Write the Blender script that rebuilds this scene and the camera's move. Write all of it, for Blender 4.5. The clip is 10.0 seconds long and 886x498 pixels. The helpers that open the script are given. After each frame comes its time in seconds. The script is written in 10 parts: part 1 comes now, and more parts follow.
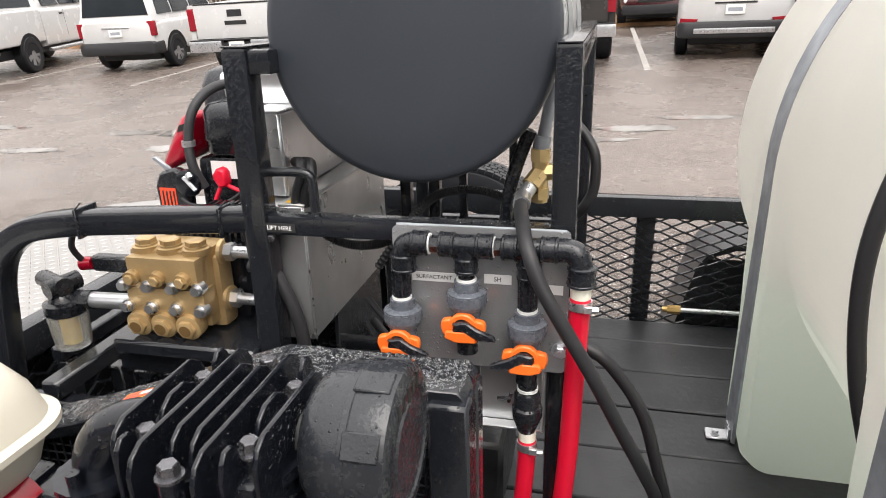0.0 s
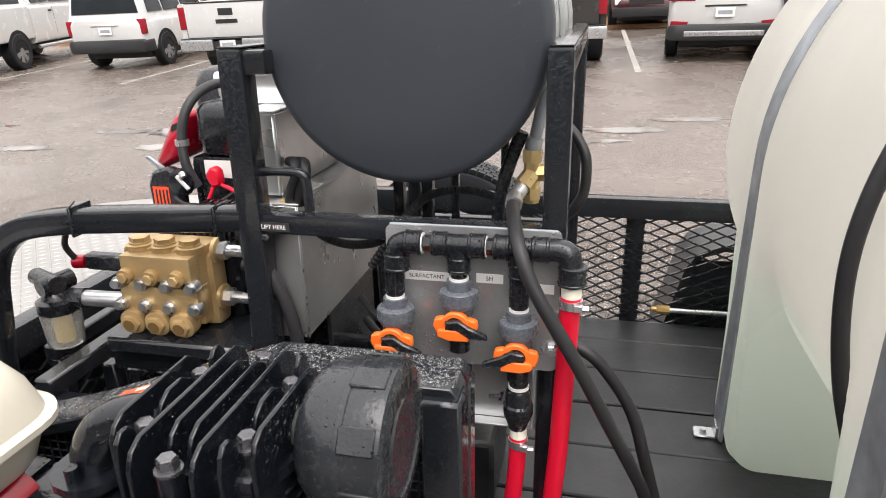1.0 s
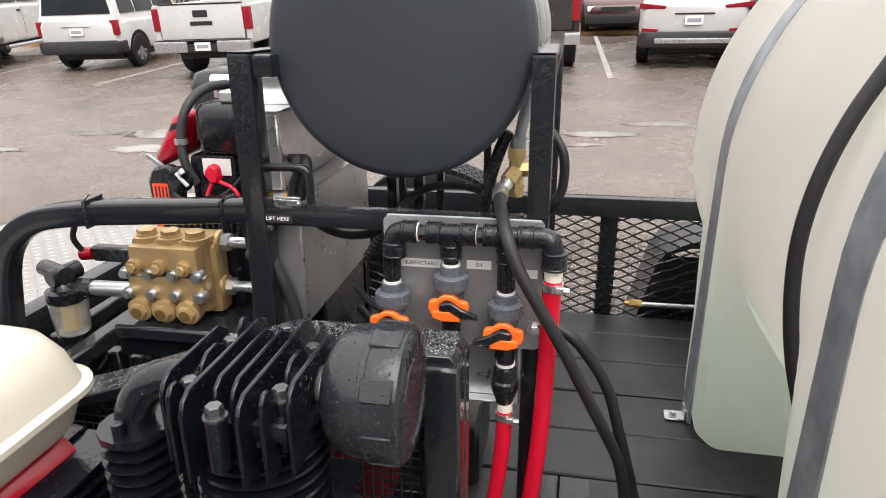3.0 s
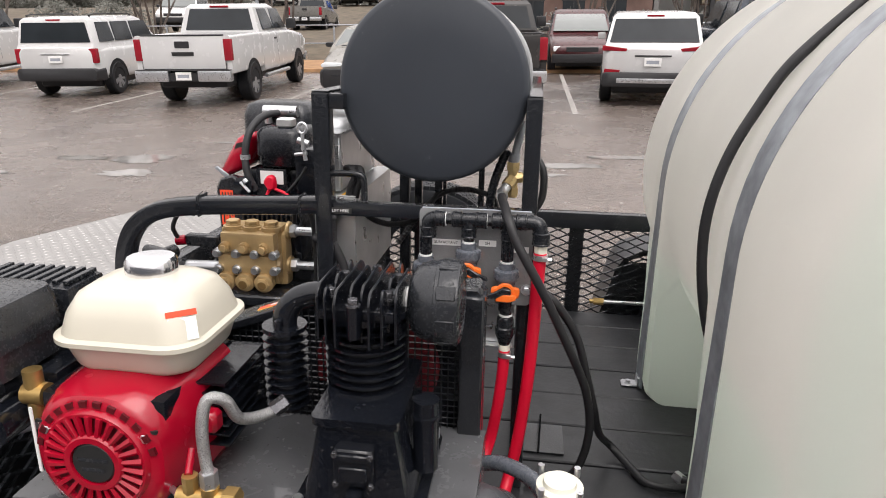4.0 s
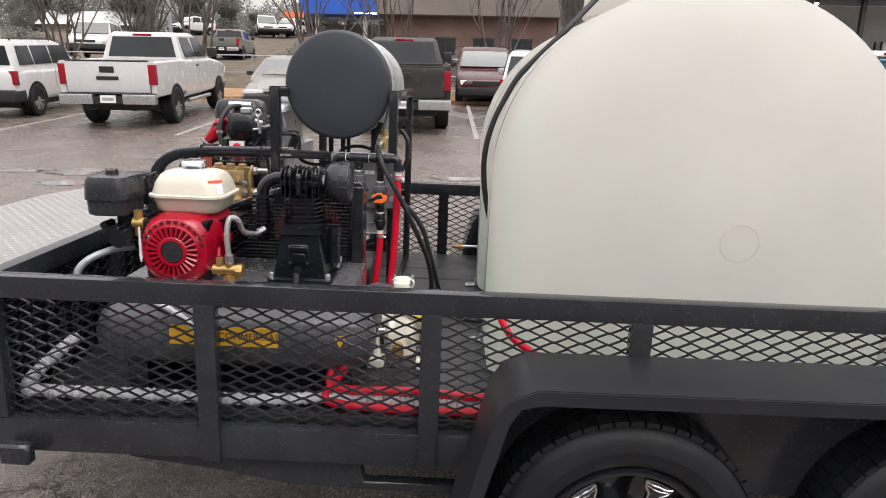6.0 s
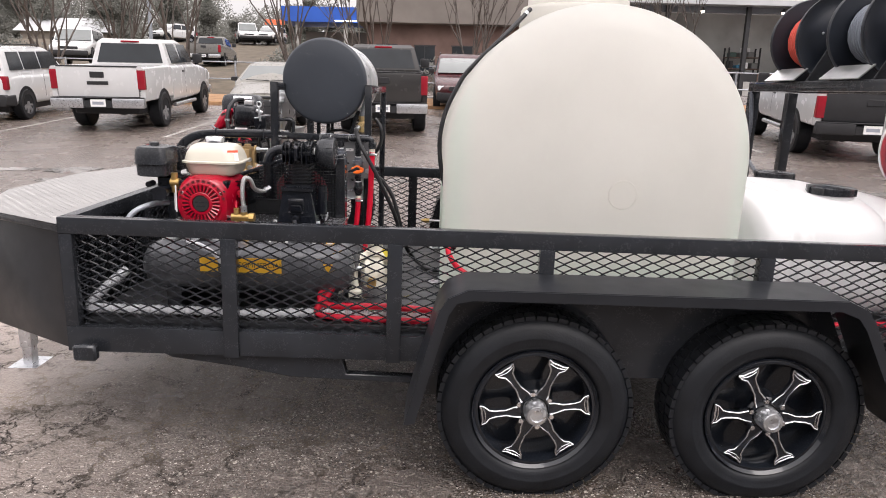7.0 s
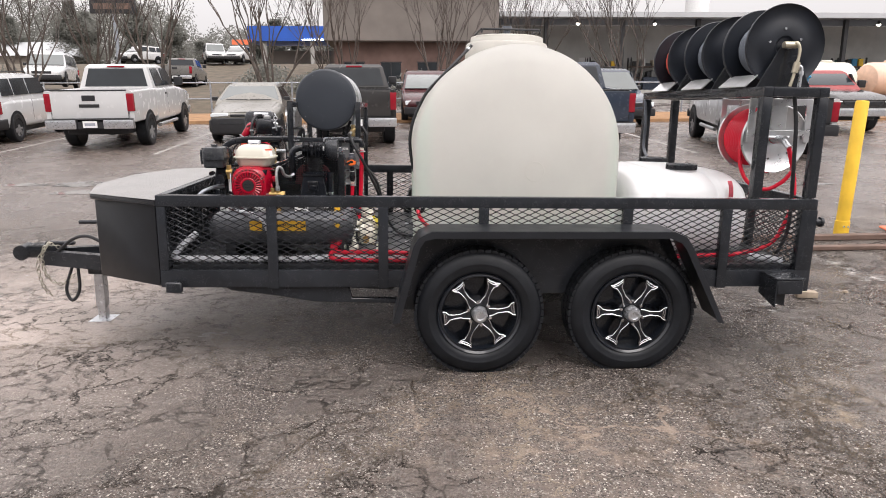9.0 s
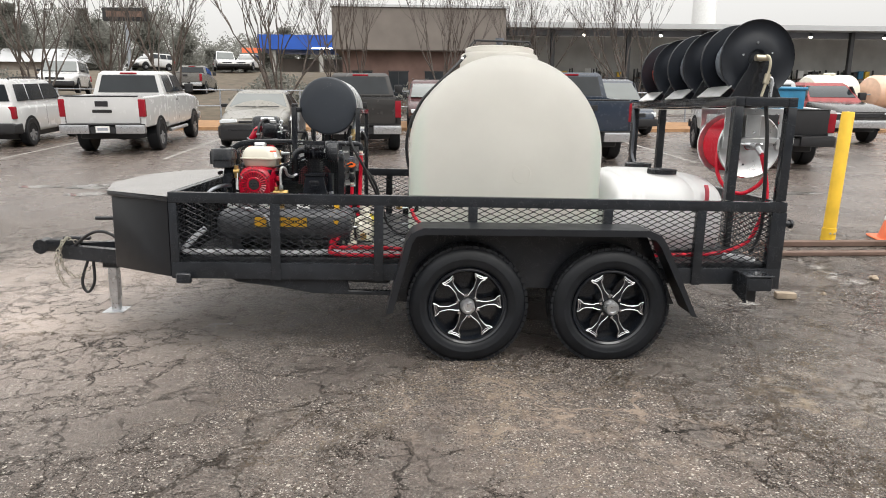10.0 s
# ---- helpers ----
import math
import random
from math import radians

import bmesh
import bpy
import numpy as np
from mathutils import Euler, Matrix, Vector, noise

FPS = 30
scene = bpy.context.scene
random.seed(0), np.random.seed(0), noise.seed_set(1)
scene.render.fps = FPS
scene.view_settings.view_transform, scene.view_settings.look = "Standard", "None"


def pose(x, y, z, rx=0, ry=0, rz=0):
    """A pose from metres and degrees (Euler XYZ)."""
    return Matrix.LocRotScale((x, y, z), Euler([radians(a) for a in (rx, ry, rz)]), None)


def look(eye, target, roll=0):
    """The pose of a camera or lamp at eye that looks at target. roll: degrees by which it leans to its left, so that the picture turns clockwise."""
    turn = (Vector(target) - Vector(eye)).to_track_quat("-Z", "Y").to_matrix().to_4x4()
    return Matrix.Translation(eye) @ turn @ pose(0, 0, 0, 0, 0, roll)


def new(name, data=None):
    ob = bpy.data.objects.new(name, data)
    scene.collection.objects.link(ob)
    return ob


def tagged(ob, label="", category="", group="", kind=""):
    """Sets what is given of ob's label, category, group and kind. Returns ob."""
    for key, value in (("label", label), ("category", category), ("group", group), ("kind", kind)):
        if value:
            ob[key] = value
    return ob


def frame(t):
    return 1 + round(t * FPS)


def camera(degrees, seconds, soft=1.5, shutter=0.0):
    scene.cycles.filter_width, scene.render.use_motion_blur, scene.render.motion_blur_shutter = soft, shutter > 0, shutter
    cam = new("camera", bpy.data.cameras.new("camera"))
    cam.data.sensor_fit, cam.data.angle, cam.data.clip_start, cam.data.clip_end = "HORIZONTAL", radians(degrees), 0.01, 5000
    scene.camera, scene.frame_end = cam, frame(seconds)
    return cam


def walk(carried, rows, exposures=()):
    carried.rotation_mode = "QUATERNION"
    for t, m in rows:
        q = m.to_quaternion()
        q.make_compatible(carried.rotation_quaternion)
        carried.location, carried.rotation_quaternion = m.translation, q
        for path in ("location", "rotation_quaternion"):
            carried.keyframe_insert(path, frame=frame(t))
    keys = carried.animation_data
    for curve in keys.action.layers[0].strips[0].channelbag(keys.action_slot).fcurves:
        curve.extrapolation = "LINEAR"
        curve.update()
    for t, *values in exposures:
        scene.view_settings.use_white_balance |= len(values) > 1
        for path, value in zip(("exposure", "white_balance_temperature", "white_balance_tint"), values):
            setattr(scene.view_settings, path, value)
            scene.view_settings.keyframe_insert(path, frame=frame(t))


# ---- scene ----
cam = camera(67.4, 10.0, soft=0.95)
PATH = [
    (0, (-0.692, -0.014, 1.595), (-1.151, 1.811, 0.917), -2.7),
    (0.5, (-0.695, -0.023, 1.602), (-1.146, 1.803, 0.921), -2.5),
    (1, (-0.692, -0.026, 1.598), (-1.124, 1.805, 0.92), -2.2),
    (1.5, (-0.692, -0.03, 1.596), (-1.102, 1.807, 0.919), -2.0),
    (2, (-0.692, -0.045, 1.6), (-1.082, 1.798, 0.927), -1.8),
    (2.5, (-0.686, -0.061, 1.6), (-1.061, 1.786, 0.931), -1.6),
    (2.7, (-0.687, -0.07, 1.603), (-1.054, 1.777, 0.931), -1.6),
    (3.8, (-0.748, -0.441, 1.634), (-1.044, 1.441, 1.024), -0.5),
    (4, (-0.734, -0.554, 1.647), (-0.996, 1.342, 1.067), -0.1),
    (4.5, (-0.616, -0.875, 1.613), (-0.805, 1.046, 1.091), 0.4),
    (5, (-0.571, -1.147, 1.612), (-0.72, 0.783, 1.111), 0.6),
    (5.5, (-0.589, -1.445, 1.608), (-0.686, 0.49, 1.112), 0.7),
    (6, (-0.506, -1.743, 1.584), (-0.529, 0.197, 1.099), 1.2),
    (6.2, (-0.458, -1.891, 1.57), (-0.465, 0.052, 1.095), 1.4),
    (7.3, (-0.41, -2.682, 1.53), (-0.35, -0.737, 1.067), 1.0),
    (7.5, (-0.414, -2.823, 1.552), (-0.331, -0.883, 1.071), 0.8),
    (8, (-0.401, -3.173, 1.549), (-0.301, -1.23, 1.088), 0.3),
    (8.5, (-0.445, -3.509, 1.518), (-0.341, -1.56, 1.081), -0.1),
    (9, (-0.433, -3.791, 1.529), (-0.318, -1.839, 1.106), -0.2),
    (9.5, (-0.367, -4.01, 1.509), (-0.254, -2.056, 1.099), -0.2),
    (10, (-0.356, -4.079, 1.51), (-0.26, -2.121, 1.113), 0.3),
]
walk(cam, [(t, look(eye, target, roll)) for t, eye, target, roll in PATH],
     exposures=((0.0, 0.66, 6580, 12), (2.5, 0.64, 6580, 12), (4.0, 0.22, 6540, 14), (5.5, 0.17, 6520, 14), (7.5, 0.33, 6450, 17), (8.5, 0.26, 6430, 17), (10.0, 0.17, 6480, 9)))

# ---- sky and sun: wet, overcast winter day ----
world = bpy.data.worlds.new("overcast_sky")
scene.world = world
world.use_nodes = True
wn = world.node_tree
wbg = wn.nodes["Background"]
sky = wn.nodes.new("ShaderNodeTexSky")
sky.sky_type = "NISHITA"
sky.sun_disc = False
sky.sun_elevation = radians(38)
sky.sun_rotation = radians(150)
sky.dust_density = 6.0
sky.air_density = 1.5
grey = wn.nodes.new("ShaderNodeHueSaturation")
grey.inputs["Saturation"].default_value = 0.22
wn.links.new(sky.outputs[0], grey.inputs["Color"])
cloud = wn.nodes.new("ShaderNodeMix")
cloud.data_type = "RGBA"
cloud.inputs["Factor"].default_value = 0.8
cloud.inputs["B"].default_value = (9.5, 9.3, 9.05, 1)   # an even cloud layer
wn.links.new(grey.outputs[0], cloud.inputs["A"])
# an overcast sky is about three times as bright overhead as at the horizon
wtc = wn.nodes.new("ShaderNodeTexCoord")
wsep = wn.nodes.new("ShaderNodeSeparateXYZ")
wn.links.new(wtc.outputs["Generated"], wsep.inputs[0])
wup = wn.nodes.new("ShaderNodeMapRange")
wup.inputs["From Max"].default_value = 1.0
wup.inputs["To Min"].default_value, wup.inputs["To Max"].default_value = 0.50, 1.62
wn.links.new(wsep.outputs["Z"], wup.inputs["Value"])
wmul = wn.nodes.new("ShaderNodeVectorMath")
wmul.operation = "SCALE"
wn.links.new(cloud.outputs["Result"], wmul.inputs[0])
wn.links.new(wup.outputs[0], wmul.inputs["Scale"])
wn.links.new(wmul.outputs[0], wbg.inputs["Color"])
wbg.inputs["Strength"].default_value = 0.15
sun = new("sun", bpy.data.lights.new("sun", "SUN"))
sun.data.energy = 1.5
sun.data.angle = radians(40)
sun.data.color = (1.0, 0.97, 0.92)
sun.matrix_world = look((0, 0, 30), (-8, 14, 0))

# ---- materials ----
def mat(name, c, rough=0.5, metal=0.0, var=0.12, scale=6.0, bump=0.15, bscale=90.0, rvar=0.1,
        coat=0.0, drops=0.0, dscale=120.0, dry=0.45, trans=0.0, sss=0.0, ior=1.45, emit=None, alpha=1.0):
    m = bpy.data.materials.new(name)
    m.use_nodes = True
    nt = m.node_tree
    bs = nt.nodes["Principled BSDF"]
    lk = nt.links.new
    tc = nt.nodes.new("ShaderNodeTexCoord")
    n1 = nt.nodes.new("ShaderNodeTexNoise")
    n1.inputs["Scale"].default_value = scale
    n1.inputs["Detail"].default_value = 6
    lk(tc.outputs["Object"], n1.inputs["Vector"])
    mr = nt.nodes.new("ShaderNodeMapRange")
    mr.inputs["From Min"].default_value, mr.inputs["From Max"].default_value = 0.3, 0.7
    lk(n1.outputs["Fac"], mr.inputs["Value"])
    mx = nt.nodes.new("ShaderNodeMix")
    mx.data_type = "RGBA"
    mx.inputs["A"].default_value = (*[v * (1 - var) for v in c], 1)
    mx.inputs["B"].default_value = (*[min(v * (1 + var), 1) for v in c], 1)
    lk(mr.outputs[0], mx.inputs["Factor"])
    lk(mx.outputs["Result"], bs.inputs["Base Color"])
    rr = nt.nodes.new("ShaderNodeMapRange")
    rr.inputs["To Min"].default_value, rr.inputs["To Max"].default_value = max(rough - rvar, 0.02), min(rough + rvar, 1)
    n2 = nt.nodes.new("ShaderNodeTexNoise")
    n2.inputs["Scale"].default_value = bscale
    n2.inputs["Detail"].default_value = 3
    lk(tc.outputs["Object"], n2.inputs["Vector"])
    n3 = nt.nodes.new("ShaderNodeTexNoise")
    n3.inputs["Scale"].default_value = scale * 2.7
    lk(tc.outputs["Object"], n3.inputs["Vector"])
    lk(n3.outputs["Fac"], rr.inputs["Value"])
    lk(rr.outputs[0], bs.inputs["Roughness"])
    bs.inputs["Metallic"].default_value = metal
    bs.inputs["Coat Weight"].default_value = coat
    bs.inputs["IOR"].default_value = ior
    bs.inputs["Transmission Weight"].default_value = trans
    bs.inputs["Alpha"].default_value = alpha
    if sss:
        bs.inputs["Subsurface Weight"].default_value = sss
        bs.inputs["Subsurface Radius"].default_value = (0.05, 0.04, 0.03)
    if bump:
        b = nt.nodes.new("ShaderNodeBump")
        b.inputs["Strength"].default_value = bump
        b.inputs["Distance"].default_value = 0.002
        lk(n2.outputs["Fac"], b.inputs["Height"])
        last = b
        if drops:
            vo = nt.nodes.new("ShaderNodeTexVoronoi")
            vo.inputs["Scale"].default_value = dscale
            vo.inputs["Randomness"].default_value = 1.0
            lk(tc.outputs["Object"], vo.inputs["Vector"])
            cr = nt.nodes.new("ShaderNodeMapRange")
            sep = nt.nodes.new("ShaderNodeSeparateColor")
            lk(vo.outputs["Color"], sep.inputs[0])
            siz = nt.nodes.new("ShaderNodeMapRange")
            siz.inputs["From Min"].default_value, siz.inputs["From Max"].default_value = dry, 1.0
            siz.inputs["To Min"].default_value, siz.inputs["To Max"].default_value = 0.0, 0.42
            lk(sep.outputs[0], siz.inputs["Value"])
            cr.inputs["From Min"].default_value = 0.05
            lk(siz.outputs[0], cr.inputs["From Max"])
            cr.inputs["To Min"].default_value, cr.inputs["To Max"].default_value = 1.0, 0.0
            lk(vo.outputs["Distance"], cr.inputs["Value"])
            b2 = nt.nodes.new("ShaderNodeBump")
            b2.inputs["Strength"].default_value = drops
            b2.inputs["Distance"].default_value = 0.005
            lk(cr.outputs[0], b2.inputs["Height"])
            lk(b.outputs[0], b2.inputs["Normal"])
            film = nt.nodes.new("ShaderNodeMath")
            film.operation = "GREATER_THAN"
            film.inputs[1].default_value = 0.05
            lk(cr.outputs[0], film.inputs[0])
            gl = nt.nodes.new("ShaderNodeMix")
            lk(film.outputs[0], gl.inputs["Factor"])
            lk(rr.outputs[0], gl.inputs["A"])
            gl.inputs["B"].default_value = 0.06
            lk(gl.outputs["Result"], bs.inputs["Roughness"])
            last = b2
        lk(last.outputs[0], bs.inputs["Normal"])
    if emit:
        bs.inputs["Emission Color"].default_value = (*emit[0], 1)
        bs.inputs["Emission Strength"].default_value = emit[1]
    return m


BLACK = mat("black_powder_coat", (0.021, 0.023, 0.027), 0.27, var=0.25, bump=0.05, bscale=260, drops=0.2, dscale=300, dry=0.8)
BLACKWET = mat("wet_black_paint", (0.011, 0.0125, 0.016), 0.22, var=0.3, bump=0.1, bscale=200, coat=0.2, drops=0.8, dscale=290, dry=0.45)
GUARDWET = mat("rain_beaded_black_sheet", (0.011, 0.0125, 0.016), 0.22, var=0.3, bump=0.1, bscale=200, coat=0.2, drops=0.5, dscale=170, dry=0.3)
DRUM = mat("matt_black_drum", (0.033, 0.0385, 0.048), 0.38, var=0.1, scale=3, bump=0.03, bscale=420)
CAST = mat("black_cast_iron", (0.0060, 0.0072, 0.0105), 0.24, var=0.3, bump=0.3, bscale=150, coat=0.22, drops=0.6, dscale=200, dry=0.72, ior=1.38)
DZINC = mat("dark_zinc_bolt", (0.13, 0.13, 0.14), 0.25, metal=0.8, var=0.3, scale=60, bump=0.2)
PLASTIC = mat("black_plastic", (0.012, 0.0135, 0.017), 0.3, var=0.2, bump=0.1, bscale=300, drops=0.7, dscale=230, dry=0.55)
GREYPL = mat("grey_black_plastic", (0.021, 0.023, 0.027), 0.42, var=0.4, scale=12, bump=0.25, bscale=300, drops=0.5, dscale=300, dry=0.75)
PVC = mat("grey_pvc", (0.10, 0.11, 0.13), 0.36, bump=0.05, drops=0.7, dscale=230, dry=0.5)
RUBBER = mat("tyre_rubber", (0.0095, 0.0108, 0.0135), 0.46, var=0.3, scale=14, bump=0.4, bscale=120, ior=1.38)
HOSE = mat("black_rubber_hose", (0.018, 0.018, 0.02), 0.5, var=0.2, bump=0.2)
REDHOSE = mat("red_hose", (0.62, 0.006, 0.030), 0.38, var=0.1, bump=0.1)
WHITEHOSE = mat("white_ribbed_hose", (0.62, 0.63, 0.66), 0.5, var=0.12, bump=0.3, bscale=200)
RED = mat("red_engine_paint", (0.34, 0.003, 0.018), 0.24, var=0.15, coat=0.3, bump=0.05)
CREAM = mat("cream_fuel_tank", (0.53, 0.50, 0.42), 0.36, var=0.04, coat=0.3, bump=0.04)
BRASS = mat("brass", (0.50, 0.335, 0.125), 0.38, metal=0.8, var=0.3, scale=20, bump=0.3)
GOLD = mat("gold_pump_paint", (0.45, 0.315, 0.155), 0.36, metal=0.45, var=0.16, scale=16, bump=0.5, bscale=140)
STEEL = mat("zinc_steel", (0.62, 0.63, 0.65), 0.3, metal=0.9, var=0.15, scale=20, bump=0.15)
CHROME = mat("chrome", (0.8, 0.8, 0.82), 0.12, metal=1.0, var=0.05, bump=0.0)
GALV = mat("galvanised_band", (0.30, 0.32, 0.35), 0.45, metal=0.5, var=0.25, scale=18, bump=0.2)
STAIN = mat("brushed_stainless", (0.70, 0.71, 0.72), 0.30, metal=0.88, var=0.2, scale=6, bump=0.08, bscale=180)
ALU = mat("aluminium", (0.7, 0.7, 0.7), 0.35, metal=0.9, var=0.12, scale=9, bump=0.1)
ORANGE = mat("orange_plastic", (0.85, 0.16, 0.02), 0.4, var=0.08, bump=0.05)
YELLOW = mat("yellow_paint", (0.80, 0.50, 0.04), 0.5, var=0.15, scale=4, bump=0.3)
LABELY = mat("yellow_decal", (0.85, 0.48, 0.03), 0.45, var=0.1, bump=0.0)
LABELW = mat("white_decal", (0.78, 0.78, 0.77), 0.45, var=0.05, bump=0.0)
LABELR = mat("red_decal", (0.85, 0.08, 0.03), 0.45, var=0.08, bump=0.0)
INK = mat("black_ink", (0.02, 0.02, 0.02), 0.5, bump=0.0)
WHITEPUMP = mat("white_polypropylene", (0.74, 0.72, 0.62), 0.38, var=0.06, bump=0.05)
CLEARPL = mat("clear_bowl", (0.9, 0.9, 0.85), 0.1, trans=0.85, bump=0.0, var=0.02)
BRAID = mat("braided_steel_hose", (0.42, 0.42, 0.42), 0.3, metal=0.85, var=0.3, scale=420, bump=1.0, bscale=700)
GREYTOP = mat("dark_grey_deck_paint", (0.085, 0.087, 0.092), 0.27, var=0.2, scale=7, bump=0.1, drops=0.25, dry=0.7)
TANKGREY = mat("grey_air_tank_paint", (0.075, 0.078, 0.086), 0.27, var=0.2, bump=0.2)
# a lighter base than GLASS puts the reflected sky into the windscreens
WSCREEN = mat("sky_pale_windscreen", (0.10, 0.112, 0.108), 0.07, var=0.12, scale=1.2, bump=0.0, coat=1.0)
GLASS = mat("dark_car_glass", (0.02, 0.024, 0.028), 0.08, var=0.2, scale=1.5, bump=0.0)
WHITECAR = mat("white_car_paint", (0.565, 0.565, 0.565), 0.25, var=0.04, scale=2, coat=0.6, bump=0.0)
DARKCAR = mat("dark_grey_car_paint", (0.045, 0.043, 0.042), 0.25, metal=0.3, var=0.1, scale=2, coat=0.6, bump=0.0)
BLUECAR = mat("dark_blue_car_paint", (0.025, 0.035, 0.055), 0.25, var=0.1, coat=0.6, bump=0.0)
BEIGECAR = mat("beige_car_paint", (0.19, 0.18, 0.158), 0.3, metal=0.2, var=0.06, coat=0.5, bump=0.0)
REDCAR = mat("faded_red_car_paint", (0.28, 0.05, 0.05), 0.4, var=0.15, bump=0.0)
TAIL = mat("red_tail_lamp", (0.26, 0.010, 0.020), 0.2, var=0.1, bump=0.0)
TRIM = mat("black_trim", (0.02, 0.02, 0.022), 0.5, bump=0.05)
HEADL = mat("headlamp", (0.75, 0.78, 0.8), 0.12, var=0.1, bump=0.0)
BARK = mat("bare_bark", (0.088, 0.073, 0.064), 0.85, var=0.3, scale=5, bump=0.8, bscale=30)
# distance haze is mixed into this pale grey-green needle colour
PINE = mat("hazed_pine_needles", (0.235, 0.235, 0.212), 0.9, var=0.3, scale=1.2, bump=0.0)
CEMENT = mat("weathered_concrete", (0.36, 0.35, 0.33), 0.75, var=0.2, scale=3, bump=0.4, bscale=20)
TAN = mat("tan_stucco", (0.27, 0.235, 0.205), 0.8, var=0.12, scale=0.6, bump=0.2, bscale=8)
BRICKW = mat("brown_brick_wall", (0.15, 0.095, 0.08), 0.85, var=0.25, scale=1.0, bump=0.3, bscale=10)
WAREH = mat("grey_metal_cladding", (0.19, 0.19, 0.185), 0.6, var=0.15, scale=0.5, bump=0.1, bscale=6)
ROOFM = mat("pale_metal_roof", (0.45, 0.46, 0.47), 0.5, var=0.1, scale=0.4, bump=0.0)
BLUEB = mat("blue_canopy", (0.02, 0.09, 0.42), 0.45, var=0.1, scale=0.5, bump=0.0)
CONE = mat("orange_cone", (0.85, 0.20, 0.09), 0.5, var=0.1, bump=0.05)
RUST = mat("rusty_steel", (0.14, 0.09, 0.07), 0.7, var=0.3, scale=5, bump=0.4)
STONE = mat("tan_stone", (0.36, 0.29, 0.22), 0.85, var=0.25, scale=12, bump=0.8, bscale=40)
LAMPW = mat("lamp_glow", (0.9, 0.9, 0.85), 0.4, bump=0.0, emit=((1.0, 0.93, 0.8), 6.0))


# ---- mesh tools ----
def axes_for(d):
    d = Vector(d).normalized()
    a = Vector((0, 0, 1)) if abs(d.z) < 0.9 else Vector((1, 0, 0))
    u = d.cross(a).normalized()
    return d, u, d.cross(u).normalized()


def bez(pts, k=6):
    """Catmull-Rom points through pts."""
    p = [Vector(q) for q in pts]
    p = [p[0] * 2 - p[1]] + p + [p[-1] * 2 - p[-2]]
    out = []
    for i in range(1, len(p) - 2):
        for j in range(k):
            t = j / k
            a, b, c, d = p[i - 1], p[i], p[i + 1], p[i + 2]
            out.append(0.5 * ((2 * b) + (c - a) * t + (2 * a - 5 * b + 4 * c - d) * t * t + (3 * b - a - 3 * c + d) * t ** 3))
    return out + [p[-2]]


def rrect(w, h, r, n=4):
    """A rounded rectangle about the origin, as (u, v) pairs, anticlockwise."""
    r = min(r, w / 2 - 1e-4, h / 2 - 1e-4)
    out = []
    for cx, cy, a0 in ((w / 2 - r, h / 2 - r, 0), (-w / 2 + r, h / 2 - r, 90), (-w / 2 + r, -h / 2 + r, 180), (w / 2 - r, -h / 2 + r, 270)):
        for i in range(n + 1):
            a = radians(a0 + 90 * i / n)
            out.append((cx + r * math.cos(a), cy + r * math.sin(a)))
    return out


